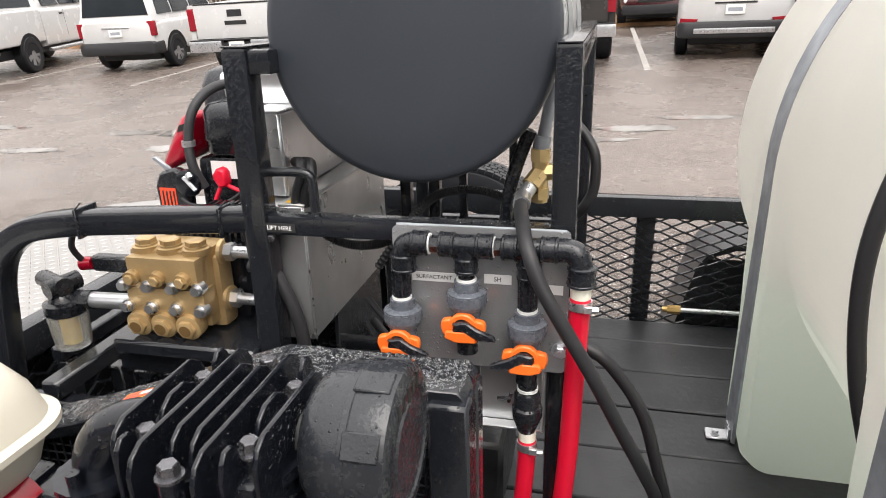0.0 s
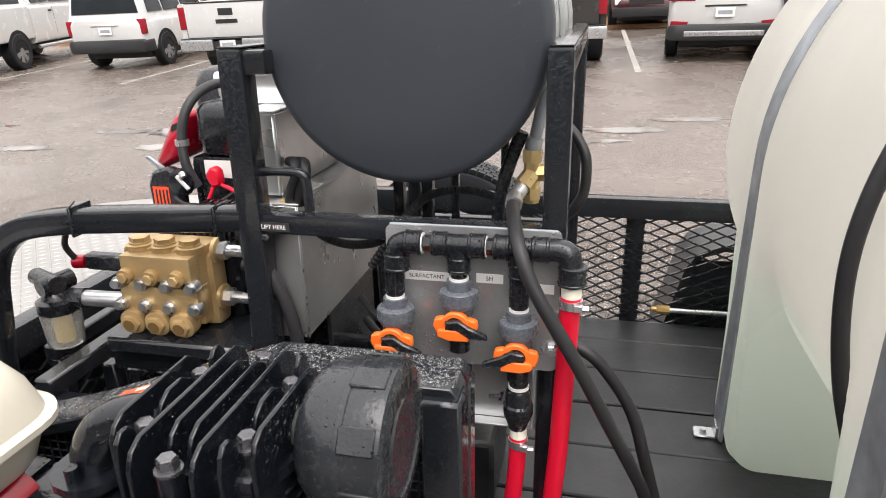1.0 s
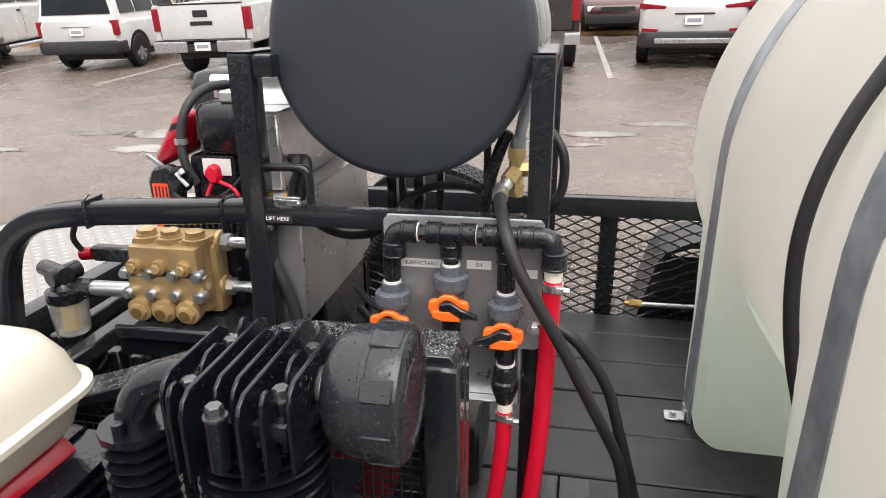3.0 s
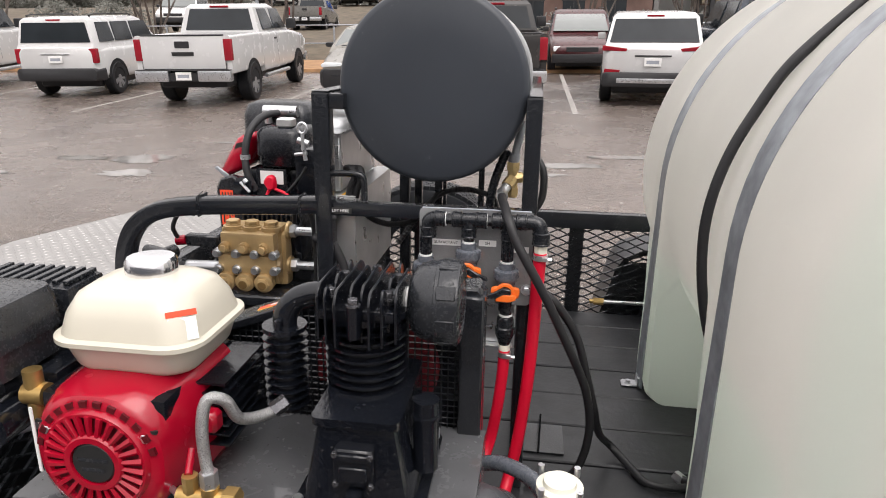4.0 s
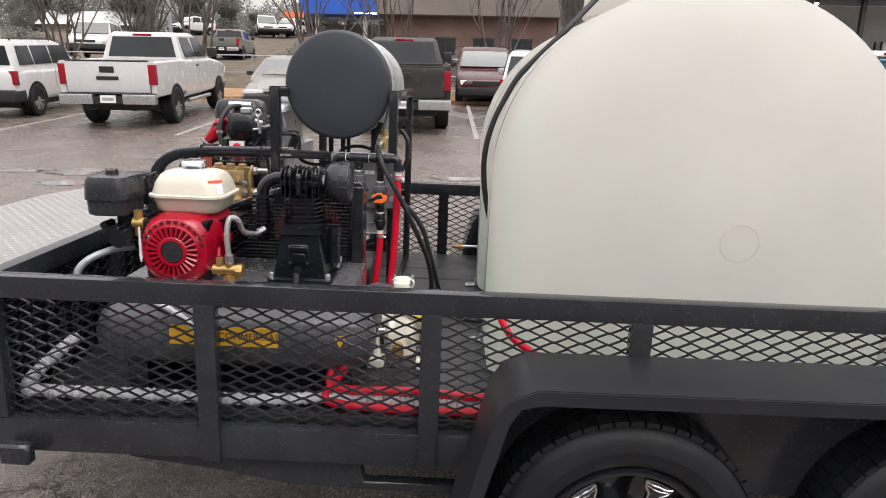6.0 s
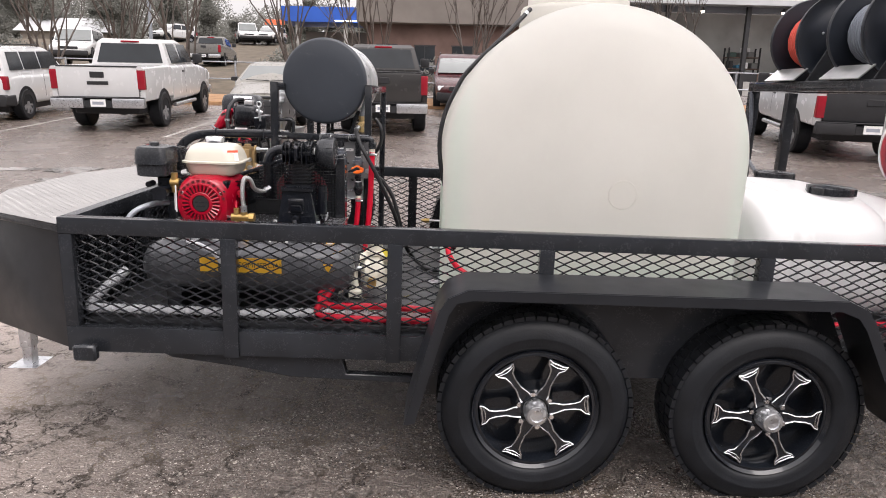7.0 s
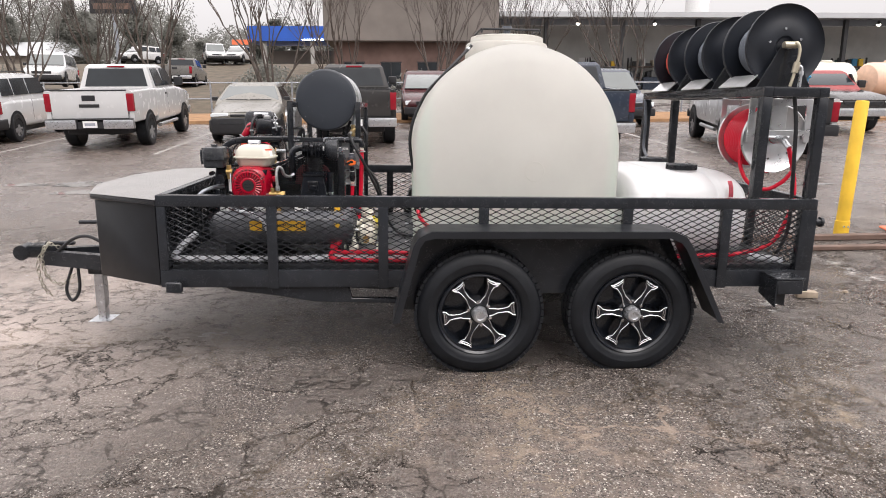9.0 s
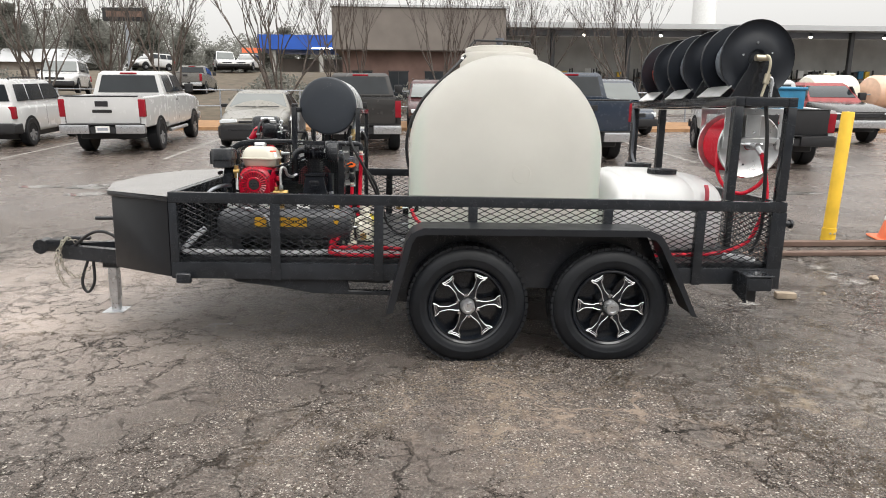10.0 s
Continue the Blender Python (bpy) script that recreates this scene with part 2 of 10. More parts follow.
class B:
    """A bmesh with the shapes that the place needs."""

    def __init__(self):
        self.bm = bmesh.new()

    def rings(self, rows, close=True, cap=True):
        bm = self.bm
        vs = [[bm.verts.new(p) for p in row] for row in rows]
        n = len(vs[0])
        for a, b in zip(vs, vs[1:]):
            for i in range(n if close else n - 1):
                j = (i + 1) % n
                bm.faces.new((a[i], a[j], b[j], b[i]))
        if cap:
            bm.faces.new(list(reversed(vs[0])))
            bm.faces.new(vs[-1])
        return self

    def box(self, x0, x1, y0, y1, z0, z1, bev=0.0, seg=1):
        bm = self.bm
        co = [(x, y, z) for z in (z0, z1) for y in (y0, y1) for x in (x0, x1)]
        v = [bm.verts.new(c) for c in co]
        fs = [bm.faces.new([v[i] for i in f]) for f in ((0, 2, 3, 1), (4, 5, 7, 6), (0, 1, 5, 4), (2, 6, 7, 3), (0, 4, 6, 2), (1, 3, 7, 5))]
        if bev:
            es = list({e for f in fs for e in f.edges})
            bmesh.ops.bevel(bm, geom=es, offset=bev, segments=seg, affect="EDGES", profile=0.6)
        return self

    def rod(self, p0, p1, r0, r1=None, n=14, cap=True):
        r1 = r0 if r1 is None else r1
        p0, p1 = Vector(p0), Vector(p1)
        d, u, v = axes_for(p1 - p0)
        ring = lambda p, r: [p + r * (math.cos(2 * math.pi * i / n) * u + math.sin(2 * math.pi * i / n) * v) for i in range(n)]
        return self.rings([ring(p0, r0), ring(p1, r1)], cap=cap)

    def lathe(self, prof, o, axis, n=28, cap=True):
        """prof: (distance along the axis, radius) pairs."""
        o = Vector(o)
        d, u, v = axes_for(axis)
        rows = [[o + h * d + r * (math.cos(2 * math.pi * i / n) * u + math.sin(2 * math.pi * i / n) * v) for i in range(n)] for h, r in prof]
        return self.rings(rows, cap=cap)

    def hexbolt(self, o, axis, r, h):
        return self.lathe(((0, r), (h * 0.85, r), (h, r * 0.85)), o, axis, n=6)

    def tube(self, pts, r, n=10, k=6, sect=None, cap=True):
        """A tube swept along a smooth line; sect: (u, v) outline instead of a circle."""
        p = bez(pts, k) if k else [Vector(q) for q in pts]
        rows = []
        d, u, v = axes_for(p[1] - p[0])
        for i, q in enumerate(p):
            t = (p[min(i + 1, len(p) - 1)] - p[max(i - 1, 0)]).normalized()
            u = (u - t * u.dot(t)).normalized()
            v = t.cross(u)
            rr = r(i / (len(p) - 1)) if callable(r) else r
            if sect:
                rows.append([q + a * u + b * v for a, b in sect])
            else:
                rows.append([q + rr * (math.cos(2 * math.pi * j / n) * u + math.sin(2 * math.pi * j / n) * v) for j in range(n)])
        return self.rings(rows, cap=cap)

    def prism(self, poly, axis, a, b, bev=0.0):
        """A polygon in the plane across the axis (x: y,z; y: x,z; z: x,y), drawn out from a to b."""
        put = {"x": lambda p, t: (t, p[0], p[1]), "y": lambda p, t: (p[0], t, p[1]), "z": lambda p, t: (p[0], p[1], t)}[axis]
        bm = self.bm
        lo = [bm.verts.new(put(p, a)) for p in poly]
        hi = [bm.verts.new(put(p, b)) for p in poly]
        fs = [bm.faces.new(list(reversed(lo))), bm.faces.new(hi)]
        for i in range(len(poly)):
            j = (i + 1) % len(poly)
            fs.append(bm.faces.new((lo[i], lo[j], hi[j], hi[i])))
        bmesh.ops.recalc_face_normals(bm, faces=fs)
        if bev:
            bmesh.ops.bevel(bm, geom=list({e for f in fs for e in f.edges}), offset=bev, segments=1, affect="EDGES", profile=0.6)
        return self

    def stack(self, rows, cx, cy, n=4):
        """Rounded rectangles piled up: (z, width, depth, corner radius) rows round (cx, cy)."""
        return self.rings([[(cx + u, cy + v, z) for u, v in rrect(w, d, r, n)] for z, w, d, r in rows])

    def pull(self, rows, n=4):
        """Rounded rectangles in a row along y: (y, centre x, centre z, width, height, corner radius)."""
        return self.rings([[(cx - u, y, cz + v) for u, v in rrect(w, h, r, n)] for y, cx, cz, w, h, r in rows])

    def ball(self, o, r, n=10, sx=1, sy=1, sz=1):
        bmesh.ops.create_uvsphere(self.bm, u_segments=n, v_segments=max(n // 2, 4), radius=r, matrix=Matrix.Translation(o) @ Matrix.Diagonal((sx, sy, sz, 1)))
        return self

    def turn(self, m):
        bmesh.ops.transform(self.bm, matrix=m, verts=self.bm.verts)
        return self


LEAN = Matrix.Translation((0, 0, 1)) @ Matrix.Rotation(0.018, 4, "Y") @ Matrix.Translation((0, 0, -1))
BASE = {}


def done(name, b, material, smooth=38):
    bm = b.bm if isinstance(b, B) else b
    bmesh.ops.recalc_face_normals(bm, faces=bm.faces)
    me = bpy.data.meshes.new(name)
    bm.to_mesh(me)
    bm.free()
    me.materials.append(material)
    if smooth:
        me.shade_smooth()
        me.set_sharp_from_angle(angle=radians(smooth))
    return me


def thing(name, base, label, category, group="", m=None, kind=""):
    """An Empty at the base of a thing. m: its pose; else it leans with the trailer."""
    ob = tagged(new(name), label, category, group, kind)
    ob.empty_display_size = 0.05
    ob.matrix_world = LEAN @ Matrix.Translation(base) if m is None else m
    BASE[ob.name] = Vector(base) if m is None else Vector((0, 0, 0))
    return ob


def part(name, b, material, parent, label="", smooth=38):
    """Links a bmesh as one mesh object under a thing or a part."""
    off = BASE[parent.name]
    bm = b.bm
    bmesh.ops.translate(bm, verts=bm.verts, vec=-off)
    ob = new(name, done(name, b, material, smooth))
    ob.parent = parent
    BASE[ob.name] = off
    if label:
        ob["label"] = label
    return ob


def whole(name, b, material, base, label, category, group="", kind="", m=None, smooth=38):
    """A thing that is one mesh."""
    if m is None:
        bmesh.ops.translate(b.bm, verts=b.bm.verts, vec=-Vector(base))
    ob = tagged(new(name, done(name, b, material, smooth)), label, category, group, kind)
    ob.matrix_world = LEAN @ Matrix.Translation(base) if m is None else m
    BASE[ob.name] = Vector(base) if m is None else Vector((0, 0, 0))
    return ob


def words(name, text, size, m, material, parent, depth=0.0006):
    """Lettering with the built-in font, as a mesh, under a thing."""
    cu = bpy.data.curves.new(name, "FONT")
    cu.body, cu.size, cu.extrude, cu.align_x, cu.align_y = text, size, depth, "CENTER", "CENTER"
    tmp = bpy.data.objects.new(name, cu)
    me = bpy.data.meshes.new_from_object(tmp)
    bpy.data.objects.remove(tmp)
    me.materials.clear()
    me.materials.append(material)
    me.transform(Matrix.Translation(-BASE[parent.name]) @ m)
    ob = new(name, me)
    ob.parent = parent
    BASE[ob.name] = BASE[parent.name]
    return ob


FACE = Matrix.Rotation(radians(90), 4, "X")   # turns flat lettering to face -y

# ---- ground ----
def ground_z(y):
    """The lot is level under the trailer and climbs gently towards the parked cars."""
    if y < 1.6:
        return 0.0
    if y < 2.6:
        return 0.0575 * (y - 1.6) ** 2 / 2
    if y < 30:
        return 0.0575 * (y - 2.1)
    return 0.0575 * 27.9


def asphalt():
    m = bpy.data.materials.new("wet_cracked_asphalt")
    m.use_nodes = True
    nt = m.node_tree
    bs = nt.nodes["Principled BSDF"]
    lk = nt.links.new
    tc = nt.nodes.new("ShaderNodeTexCoord")

    def noise_(scale, detail=6, rough=0.55):
        n = nt.nodes.new("ShaderNodeTexNoise")
        n.inputs["Scale"].default_value, n.inputs["Detail"].default_value, n.inputs["Roughness"].default_value = scale, detail, rough
        lk(tc.outputs["Object"], n.inputs["Vector"])
        return n

    def ranged(src, a, b, c=0.0, d=1.0):
        r = nt.nodes.new("ShaderNodeMapRange")
        for key, v in zip(("From Min", "From Max", "To Min", "To Max"), (a, b, c, d)):
            r.inputs[key].default_value = v
        lk(src, r.inputs["Value"])
        return r.outputs[0]

    def mixed(fac, a, b):
        x = nt.nodes.new("ShaderNodeMix")
        x.data_type = "RGBA"
        for key, v in (("A", a), ("B", b)):
            if isinstance(v, tuple):
                x.inputs[key].default_value = (*v, 1)
            else:
                lk(v, x.inputs[key])
        lk(fac, x.inputs["Factor"])
        return x.outputs["Result"]

    def maths(op, a, b):
        x = nt.nodes.new("ShaderNodeMath")
        x.operation = op
        for i, v in enumerate((a, b)):
            if isinstance(v, (int, float)):
                x.inputs[i].default_value = v
            else:
                lk(v, x.inputs[i])
        return x.outputs[0]

    def around(cx, cy, rx, ry, core=0.45):
        """1 within an oval of the lot, 0 outside it."""
        mp = nt.nodes.new("ShaderNodeMapping")
        mp.inputs["Location"].default_value = (-cx / rx, -cy / ry, 0)
        mp.inputs["Scale"].default_value = (1 / rx, 1 / ry, 0)
        lk(tc.outputs["Object"], mp.inputs["Vector"])
        ln_ = nt.nodes.new("ShaderNodeVectorMath")
        ln_.operation = "LENGTH"
        lk(mp.outputs[0], ln_.inputs[0])
        return ranged(ln_.outputs["Value"], core, 1.0, 1.0, 0.0)

    big, mid, fine, grit = noise_(0.22), noise_(1.1), noise_(9), noise_(95, 3)
    col = mixed(ranged(big.outputs["Fac"], 0.38, 0.62), (0.087, 0.067, 0.058), (0.162, 0.130, 0.112))
    col = mixed(ranged(mid.outputs["Fac"], 0.45, 0.75, 0, 0.6), col, (0.190, 0.155, 0.132))
    col = mixed(ranged(fine.outputs["Fac"], 0.35, 0.75, 0.0, 0.5), col, (0.055, 0.050, 0.046))
    # the stones in the asphalt, light and dark
    agg = nt.nodes.new("ShaderNodeTexVoronoi")
    agg.inputs["Scale"].default_value = 120
    lk(tc.outputs["Object"], agg.inputs["Vector"])
    tone = nt.nodes.new("ShaderNodeSeparateColor")
    lk(agg.outputs["Color"], tone.inputs[0])
    spread = nt.nodes.new("ShaderNodeSeparateXYZ")
    lk(tc.outputs["Object"], spread.inputs[0])
    old = ranged(spread.outputs["Y"], 3.2, 5.5, 1.0, 0.3)   # the lot was resurfaced farther back
    worn = maths("MULTIPLY", old, ranged(noise_(0.8).outputs["Fac"], 0.35, 0.6, 0.4, 1.0))
    col = mixed(maths("MULTIPLY", ranged(tone.outputs[0], 0.72, 1.0, 0, 0.8), worn), col, (0.36, 0.33, 0.29))
    col = mixed(maths("MULTIPLY", ranged(tone.outputs[1], 0.45, 1.0, 0, 0.9), worn), col, (0.040, 0.036, 0.034))
    col = mixed(maths("MULTIPLY", maths("SUBTRACT", 1.0, old), 0.6), col, (0.172, 0.146, 0.134))
    # loose pale grit
    gritty = maths("MULTIPLY", old, ranged(noise_(1.7).outputs["Fac"], 0.33, 0.55))
    jag = nt.nodes.new("ShaderNodeMix")
    jag.data_type = "RGBA"
    jag.inputs["Factor"].default_value = 0.012
    lk(tc.outputs["Object"], jag.inputs["A"])
    lk(noise_(70, 2).outputs["Color"], jag.inputs["B"])
    for sc, lim in ((46, 0.72), (95, 0.6)):
        vo = nt.nodes.new("ShaderNodeTexVoronoi")
        vo.inputs["Scale"].default_value = sc
        lk(jag.outputs["Result"], vo.inputs["Vector"])
        pick = nt.nodes.new("ShaderNodeSeparateColor")
        lk(vo.outputs["Color"], pick.inputs[0])
        size = ranged(pick.outputs[1], 0, 1, 0.14, 0.36)
        chip = maths("MULTIPLY", maths("LESS_THAN", vo.outputs["Distance"], size), maths("GREATER_THAN", pick.outputs[0], lim))
        col = mixed(maths("MULTIPLY", chip, gritty), col, (0.54, 0.49, 0.43))
    # mud, powder, dried puddle stains and pale glare, each with a place of its own
    # the widest ovals left of and under the trailer put wet glare into the colour
    for cx, cy, rx, ry, tint, amount, lo in ((0.1, -0.75, 0.75, 0.95, (0.33, 0.25, 0.18), 0.35, 0.5), (0.9, -1.1, 0.9, 0.7, (0.26, 0.19, 0.145), 0.35, 0.5), (1.85, -0.8, 0.4, 0.5, (0.40, 0.30, 0.19), 0.7, 0.5), (3.75, 1.85, 0.18, 0.9, (0.62, 0.60, 0.57), 0.9, 0.5),
                                         (2.40, 1.0, 0.14, 0.35, (0.62, 0.61, 0.58), 0.9, 0.5), (-1.2, -0.9, 0.6, 0.4, (0.32, 0.26, 0.20), 0.3, 0.5), (-3.6, 0.9, 2.6, 3.0, (0.48, 0.405, 0.36), 0.95, 0.34), (2.9, -0.7, 1.7, 1.4, (0.28, 0.25, 0.225), 0.6, 0.38), (-3.2, -1.2, 1.6, 1.3, (0.25, 0.22, 0.20), 0.5, 0.38), (-1.5, 1.1, 1.5, 1.3, (0.30, 0.265, 0.245), 0.5, 0.40)):
        sub = nt.nodes.new("ShaderNodeVectorMath")
        sub.operation = "SUBTRACT"
        lk(tc.outputs["Object"], sub.inputs[0])
        sub.inputs[1].default_value = (cx, cy, 0)
        scl = nt.nodes.new("ShaderNodeVectorMath")
        scl.operation = "MULTIPLY"
        lk(sub.outputs[0], scl.inputs[0])
        scl.inputs[1].default_value = (1 / rx, 1 / ry, 0)
        ln = nt.nodes.new("ShaderNodeVectorMath")
        ln.operation = "LENGTH"
        lk(scl.outputs[0], ln.inputs[0])
        spot = maths("MULTIPLY", ranged(ln.outputs["Value"], 0.2, 1.0, amount, 0), ranged(noise_(5.5, 7, 0.7).outputs["Fac"], lo, lo + 0.12))
        col = mixed(spot, col, tint)
    # cracks: two nets, bent by noise
    warp = nt.nodes.new("ShaderNodeMix")
    warp.data_type = "RGBA"
    warp.inputs["Factor"].default_value = 0.32
    lk(tc.outputs["Object"], warp.inputs["A"])
    wn_ = noise_(3.2, 8, 0.65)
    lk(wn_.outputs["Color"], warp.inputs["B"])
    cracks = None
    for sc, wid, lo, hi, ns in ((1.3, 0.0065, 0.40, 0.50, 0.5), (4.0, 0.017, 0.42, 0.52, 0.6), (8.5, 0.028, 0.48, 0.58, 0.9)):
        v2 = nt.nodes.new("ShaderNodeTexVoronoi")
        v2.feature = "DISTANCE_TO_EDGE"
        v2.inputs["Scale"].default_value = sc
        lk(warp.outputs["Result"], v2.inputs["Vector"])
        c = maths("MULTIPLY", ranged(v2.outputs["Distance"], 0.0, wid, 1, 0), ranged(noise_(ns, 5).outputs["Fac"], lo, hi))
        cracks = c if cracks is None else maths("MAXIMUM", cracks, c)
    cracks = maths("MULTIPLY", cracks, ranged(spread.outputs["Y"], 3.0, 5.0, 1.0, 0.06))
    fill = mixed(ranged(noise_(0.7, 3).outputs["Fac"], 0.46, 0.56), (0.028, 0.025, 0.023), (0.26, 0.205, 0.15))
    col = mixed(maths("MULTIPLY", cracks, 0.95), col, fill)
    # silt has filled the wide cracks before the wheels
    silt = maths("MULTIPLY", around(0.45, -0.85, 1.5, 0.75, 0.2), ranged(noise_(1.4, 4).outputs["Fac"], 0.36, 0.48))
    net = nt.nodes.new("ShaderNodeTexVoronoi")
    net.feature = "DISTANCE_TO_EDGE"
    net.inputs["Scale"].default_value = 2.1
    lk(warp.outputs["Result"], net.inputs["Vector"])
    vein = ranged(maths("ADD", net.outputs["Distance"], ranged(noise_(14, 4).outputs["Fac"], 0.3, 0.7, -0.014, 0.02)), 0.006, 0.030, 1, 0)
    vein = maths("MULTIPLY", vein, silt)
    col = mixed(maths("MULTIPLY", vein, 0.75), col, (0.33, 0.255, 0.20))
    lk(col, bs.inputs["Base Color"])
    # wet film: damp everywhere, standing water in the hollows
    pool = ranged(noise_(0.35, 4).outputs["Fac"], 0.56, 0.64)
    wet = maths("MAXIMUM", pool, maths("MULTIPLY", maths("MULTIPLY", around(-1.7, 1.2, 2.0, 1.6), 0.6), ranged(noise_(2.2, 5).outputs["Fac"], 0.36, 0.5)))
    damp = ranged(noise_(1.6, 5).outputs["Fac"], 0.3, 0.7, 0.36, 0.16)
    rough = nt.nodes.new("ShaderNodeMix")
    lk(wet, rough.inputs["Factor"])
    lk(damp, rough.inputs["A"])
    rough.inputs["B"].default_value = 0.12
    lk(rough.outputs["Result"], bs.inputs["Roughness"])
    h = maths("ADD", maths("MULTIPLY", grit.outputs["Fac"], 0.5), maths("MULTIPLY", cracks, -2.4))
    h = maths("ADD", h, maths("MULTIPLY", fine.outputs["Fac"], 1.1))
    h = maths("ADD", h, maths("MULTIPLY", noise_(24, 4).outputs["Fac"], 0.9))
    h = maths("ADD", h, maths("MULTIPLY", maths("MULTIPLY", agg.outputs["Distance"], -0.45), worn))
    bp = nt.nodes.new("ShaderNodeBump")
    bp.inputs["Distance"].default_value = 0.028
    lk(maths("MULTIPLY", maths("SUBTRACT", 0.95, maths("MULTIPLY", pool, 0.6)), ranged(spread.outputs["Y"], 3.0, 5.5, 1.0, 0.4)), bp.inputs["Strength"])
    lk(h, bp.inputs["Height"])
    lk(bp.outputs[0], bs.inputs["Normal"])
    return m


ASPHALT = asphalt()
g = B()
ys = [-60, -30, -15, -8, -4, -2, 0, 1.6, 1.8, 2.0, 2.2, 2.4, 2.6, 4, 6, 8, 10, 12, 14, 16, 18, 20, 24, 29.5, 30.5, 40, 60, 120, 300, 900]
xs = [-900, -300, -100, -50, -25, -12, -6, -3, 0, 3, 6, 12, 25, 50, 100, 300, 900]
grid_v = [[g.bm.verts.new((x, y, ground_z(y))) for x in xs] for y in ys]
for ra, rb in zip(grid_v, grid_v[1:]):
    for i in range(len(xs) - 1):
        g.bm.faces.new((ra[i], ra[i + 1], rb[i + 1], rb[i]))
ground = tagged(new("ground", done("ground", g, ASPHALT)), "wet cracked asphalt parking lot with puddles", "ground", kind="structure")

# ---- the trailer ----
trailer = thing("utility_trailer", (0.3, 1.05, 0.0), "black steel tandem-axle utility trailer with mesh sides", "trailer")
POSTS = (-1.187, -0.552, 0.031, 0.883, 1.482)
XF, XR, YN, YF = -1.83, 2.035, 0.0, 2.1
ZB0, ZB1, ZT0, ZT1 = 0.472, 0.575, 0.945, 1.01


def tube_bar(lo, hi, name, bev=0.006):
    return part(name, B().box(lo[0], hi[0], lo[1], hi[1], lo[2], hi[2], bev, 2), BLACK, trailer)


def mesh_panel(p, u, v, wu, wv, name="mesh_panel", lwd=0.076, swd=0.036, th=0.0035, wd=0.005):
    """Expanded metal from corner p, wu along u and wv along v: zigzag strands welded crest to crest."""
    p, u, v = Vector(p), Vector(u), Vector(v)
    nrm = u.cross(v)
    nu, nv = max(round(wu / (lwd / 2)), 2), max(round(wv / swd), 1)
    du, dv = wu / nu, wv / nv
    co, fa = [], []
    for j in range(nv * 2):
        sgn = 1 if j % 2 else -1
        v0 = (j // 2 + 0.5) * dv
        pts = []
        for i in range(nu + 1):
            up = (i % 2 == 0)
            vv = v0 + sgn * (dv / 2 if up else 0.0)
            pts.append(p + u * (i * du) + v * vv + nrm * (th * sgn))
        s = len(co)
        for q in pts:
            co += [q - v * wd / 2 - nrm * th, q + v * wd / 2 - nrm * th, q + v * wd / 2 + nrm * th, q - v * wd / 2 + nrm * th]
        for i in range(nu):
            a, b = s + 4 * i, s + 4 * i + 4
            for k in range(4):
                fa.append((a + k, a + (k + 1) % 4, b + (k + 1) % 4, b + k))
    off = BASE[trailer.name]
    me = bpy.data.meshes.new(name)
    me.from_pydata([tuple(c - off) for c in co], [], fa)
    me.materials.append(BLACK)
    ob = new(name, me)
    ob.parent = trailer
    BASE[ob.name] = off
    return ob


for y0, far in ((YN, False), (YF - 0.05, True)):
    tube_bar((XF, y0, ZT0), (XR, y0 + 0.05, ZT1), "top_rail")
    tube_bar((XF, y0, ZB0), (XR, y0 + 0.05, ZB1), "bottom_rail")
    tube_bar((XF, y0 + 0.002, ZB1), (XF + 0.05, y0 + 0.048, ZT0), "corner_post")
    tube_bar((XR - 0.09, y0 + 0.002, ZB0 - 0.03), (XR + 0.008, y0 + 0.052, ZT0), "corner_post")
    stops = [XF + 0.05]
    for i, x in enumerate(POSTS):
        stub = i in (2, 3)
        yo = y0 - 0.012 if not far else y0 + 0.02
        tube_bar((x - 0.029, yo, 0.79 if stub else ZB0 - 0.004), (x + 0.029, yo + 0.042, ZT0 + 0.004), "post", 0.004)
        stops += [x]
    stops += [XR - 0.09]
    for a, b in zip(stops, stops[1:]):
        mesh_panel((a, y0 + 0.04 if not far else y0 + 0.01, ZB1 - 0.004), (1, 0, 0), (0, 0, 1), b - a, ZT0 - ZB1 + 0.012)
# front and rear ends
for x0, name in ((XF, "front"), (XR - 0.05, "rear")):
    tube_bar((x0, YN + 0.05, ZT0), (x0 + 0.05, YF - 0.05, ZT1), "top_rail")
    tube_bar((x0, YN + 0.05, ZB0), (x0 + 0.05, YF - 0.05, ZB1), "bottom_rail")
    for y in (0.7, 1.4):
        tube_bar((x0 + 0.004, y - 0.029, ZB1), (x0 + 0.046, y + 0.029, ZT0), "post")
    for a, b in ((0.05, 0.7), (0.7, 1.4), (1.4, 2.05)):
        mesh_panel((x0 + 0.03, a, ZB1), (0, 1, 0), (0, 0, 1), b - a, ZT0 - ZB1)
# floor boards
DECK = mat("black_painted_boards", (0.024, 0.025, 0.028), 0.42, var=0.3, scale=9, bump=0.5, bscale=60)
by, k = 0.055, 0
while by < 2.03:
    w = min(0.184, 2.046 - by)
    part("deck_board", B().box(XF + 0.055, XR - 0.055, by, by + w - 0.006, 0.562, 0.600 - 0.002 * (k % 3 == 1), 0.004), DECK, trailer)
    by, k = by + 0.184, k + 1
for x in (-1.4, -0.9, -0.4, 0.2, 0.7, 1.2, 1.7):
    tube_bar((x, 0.05, ZB0 + 0.01), (x + 0.05, 2.05, 0.561), "crossmember")
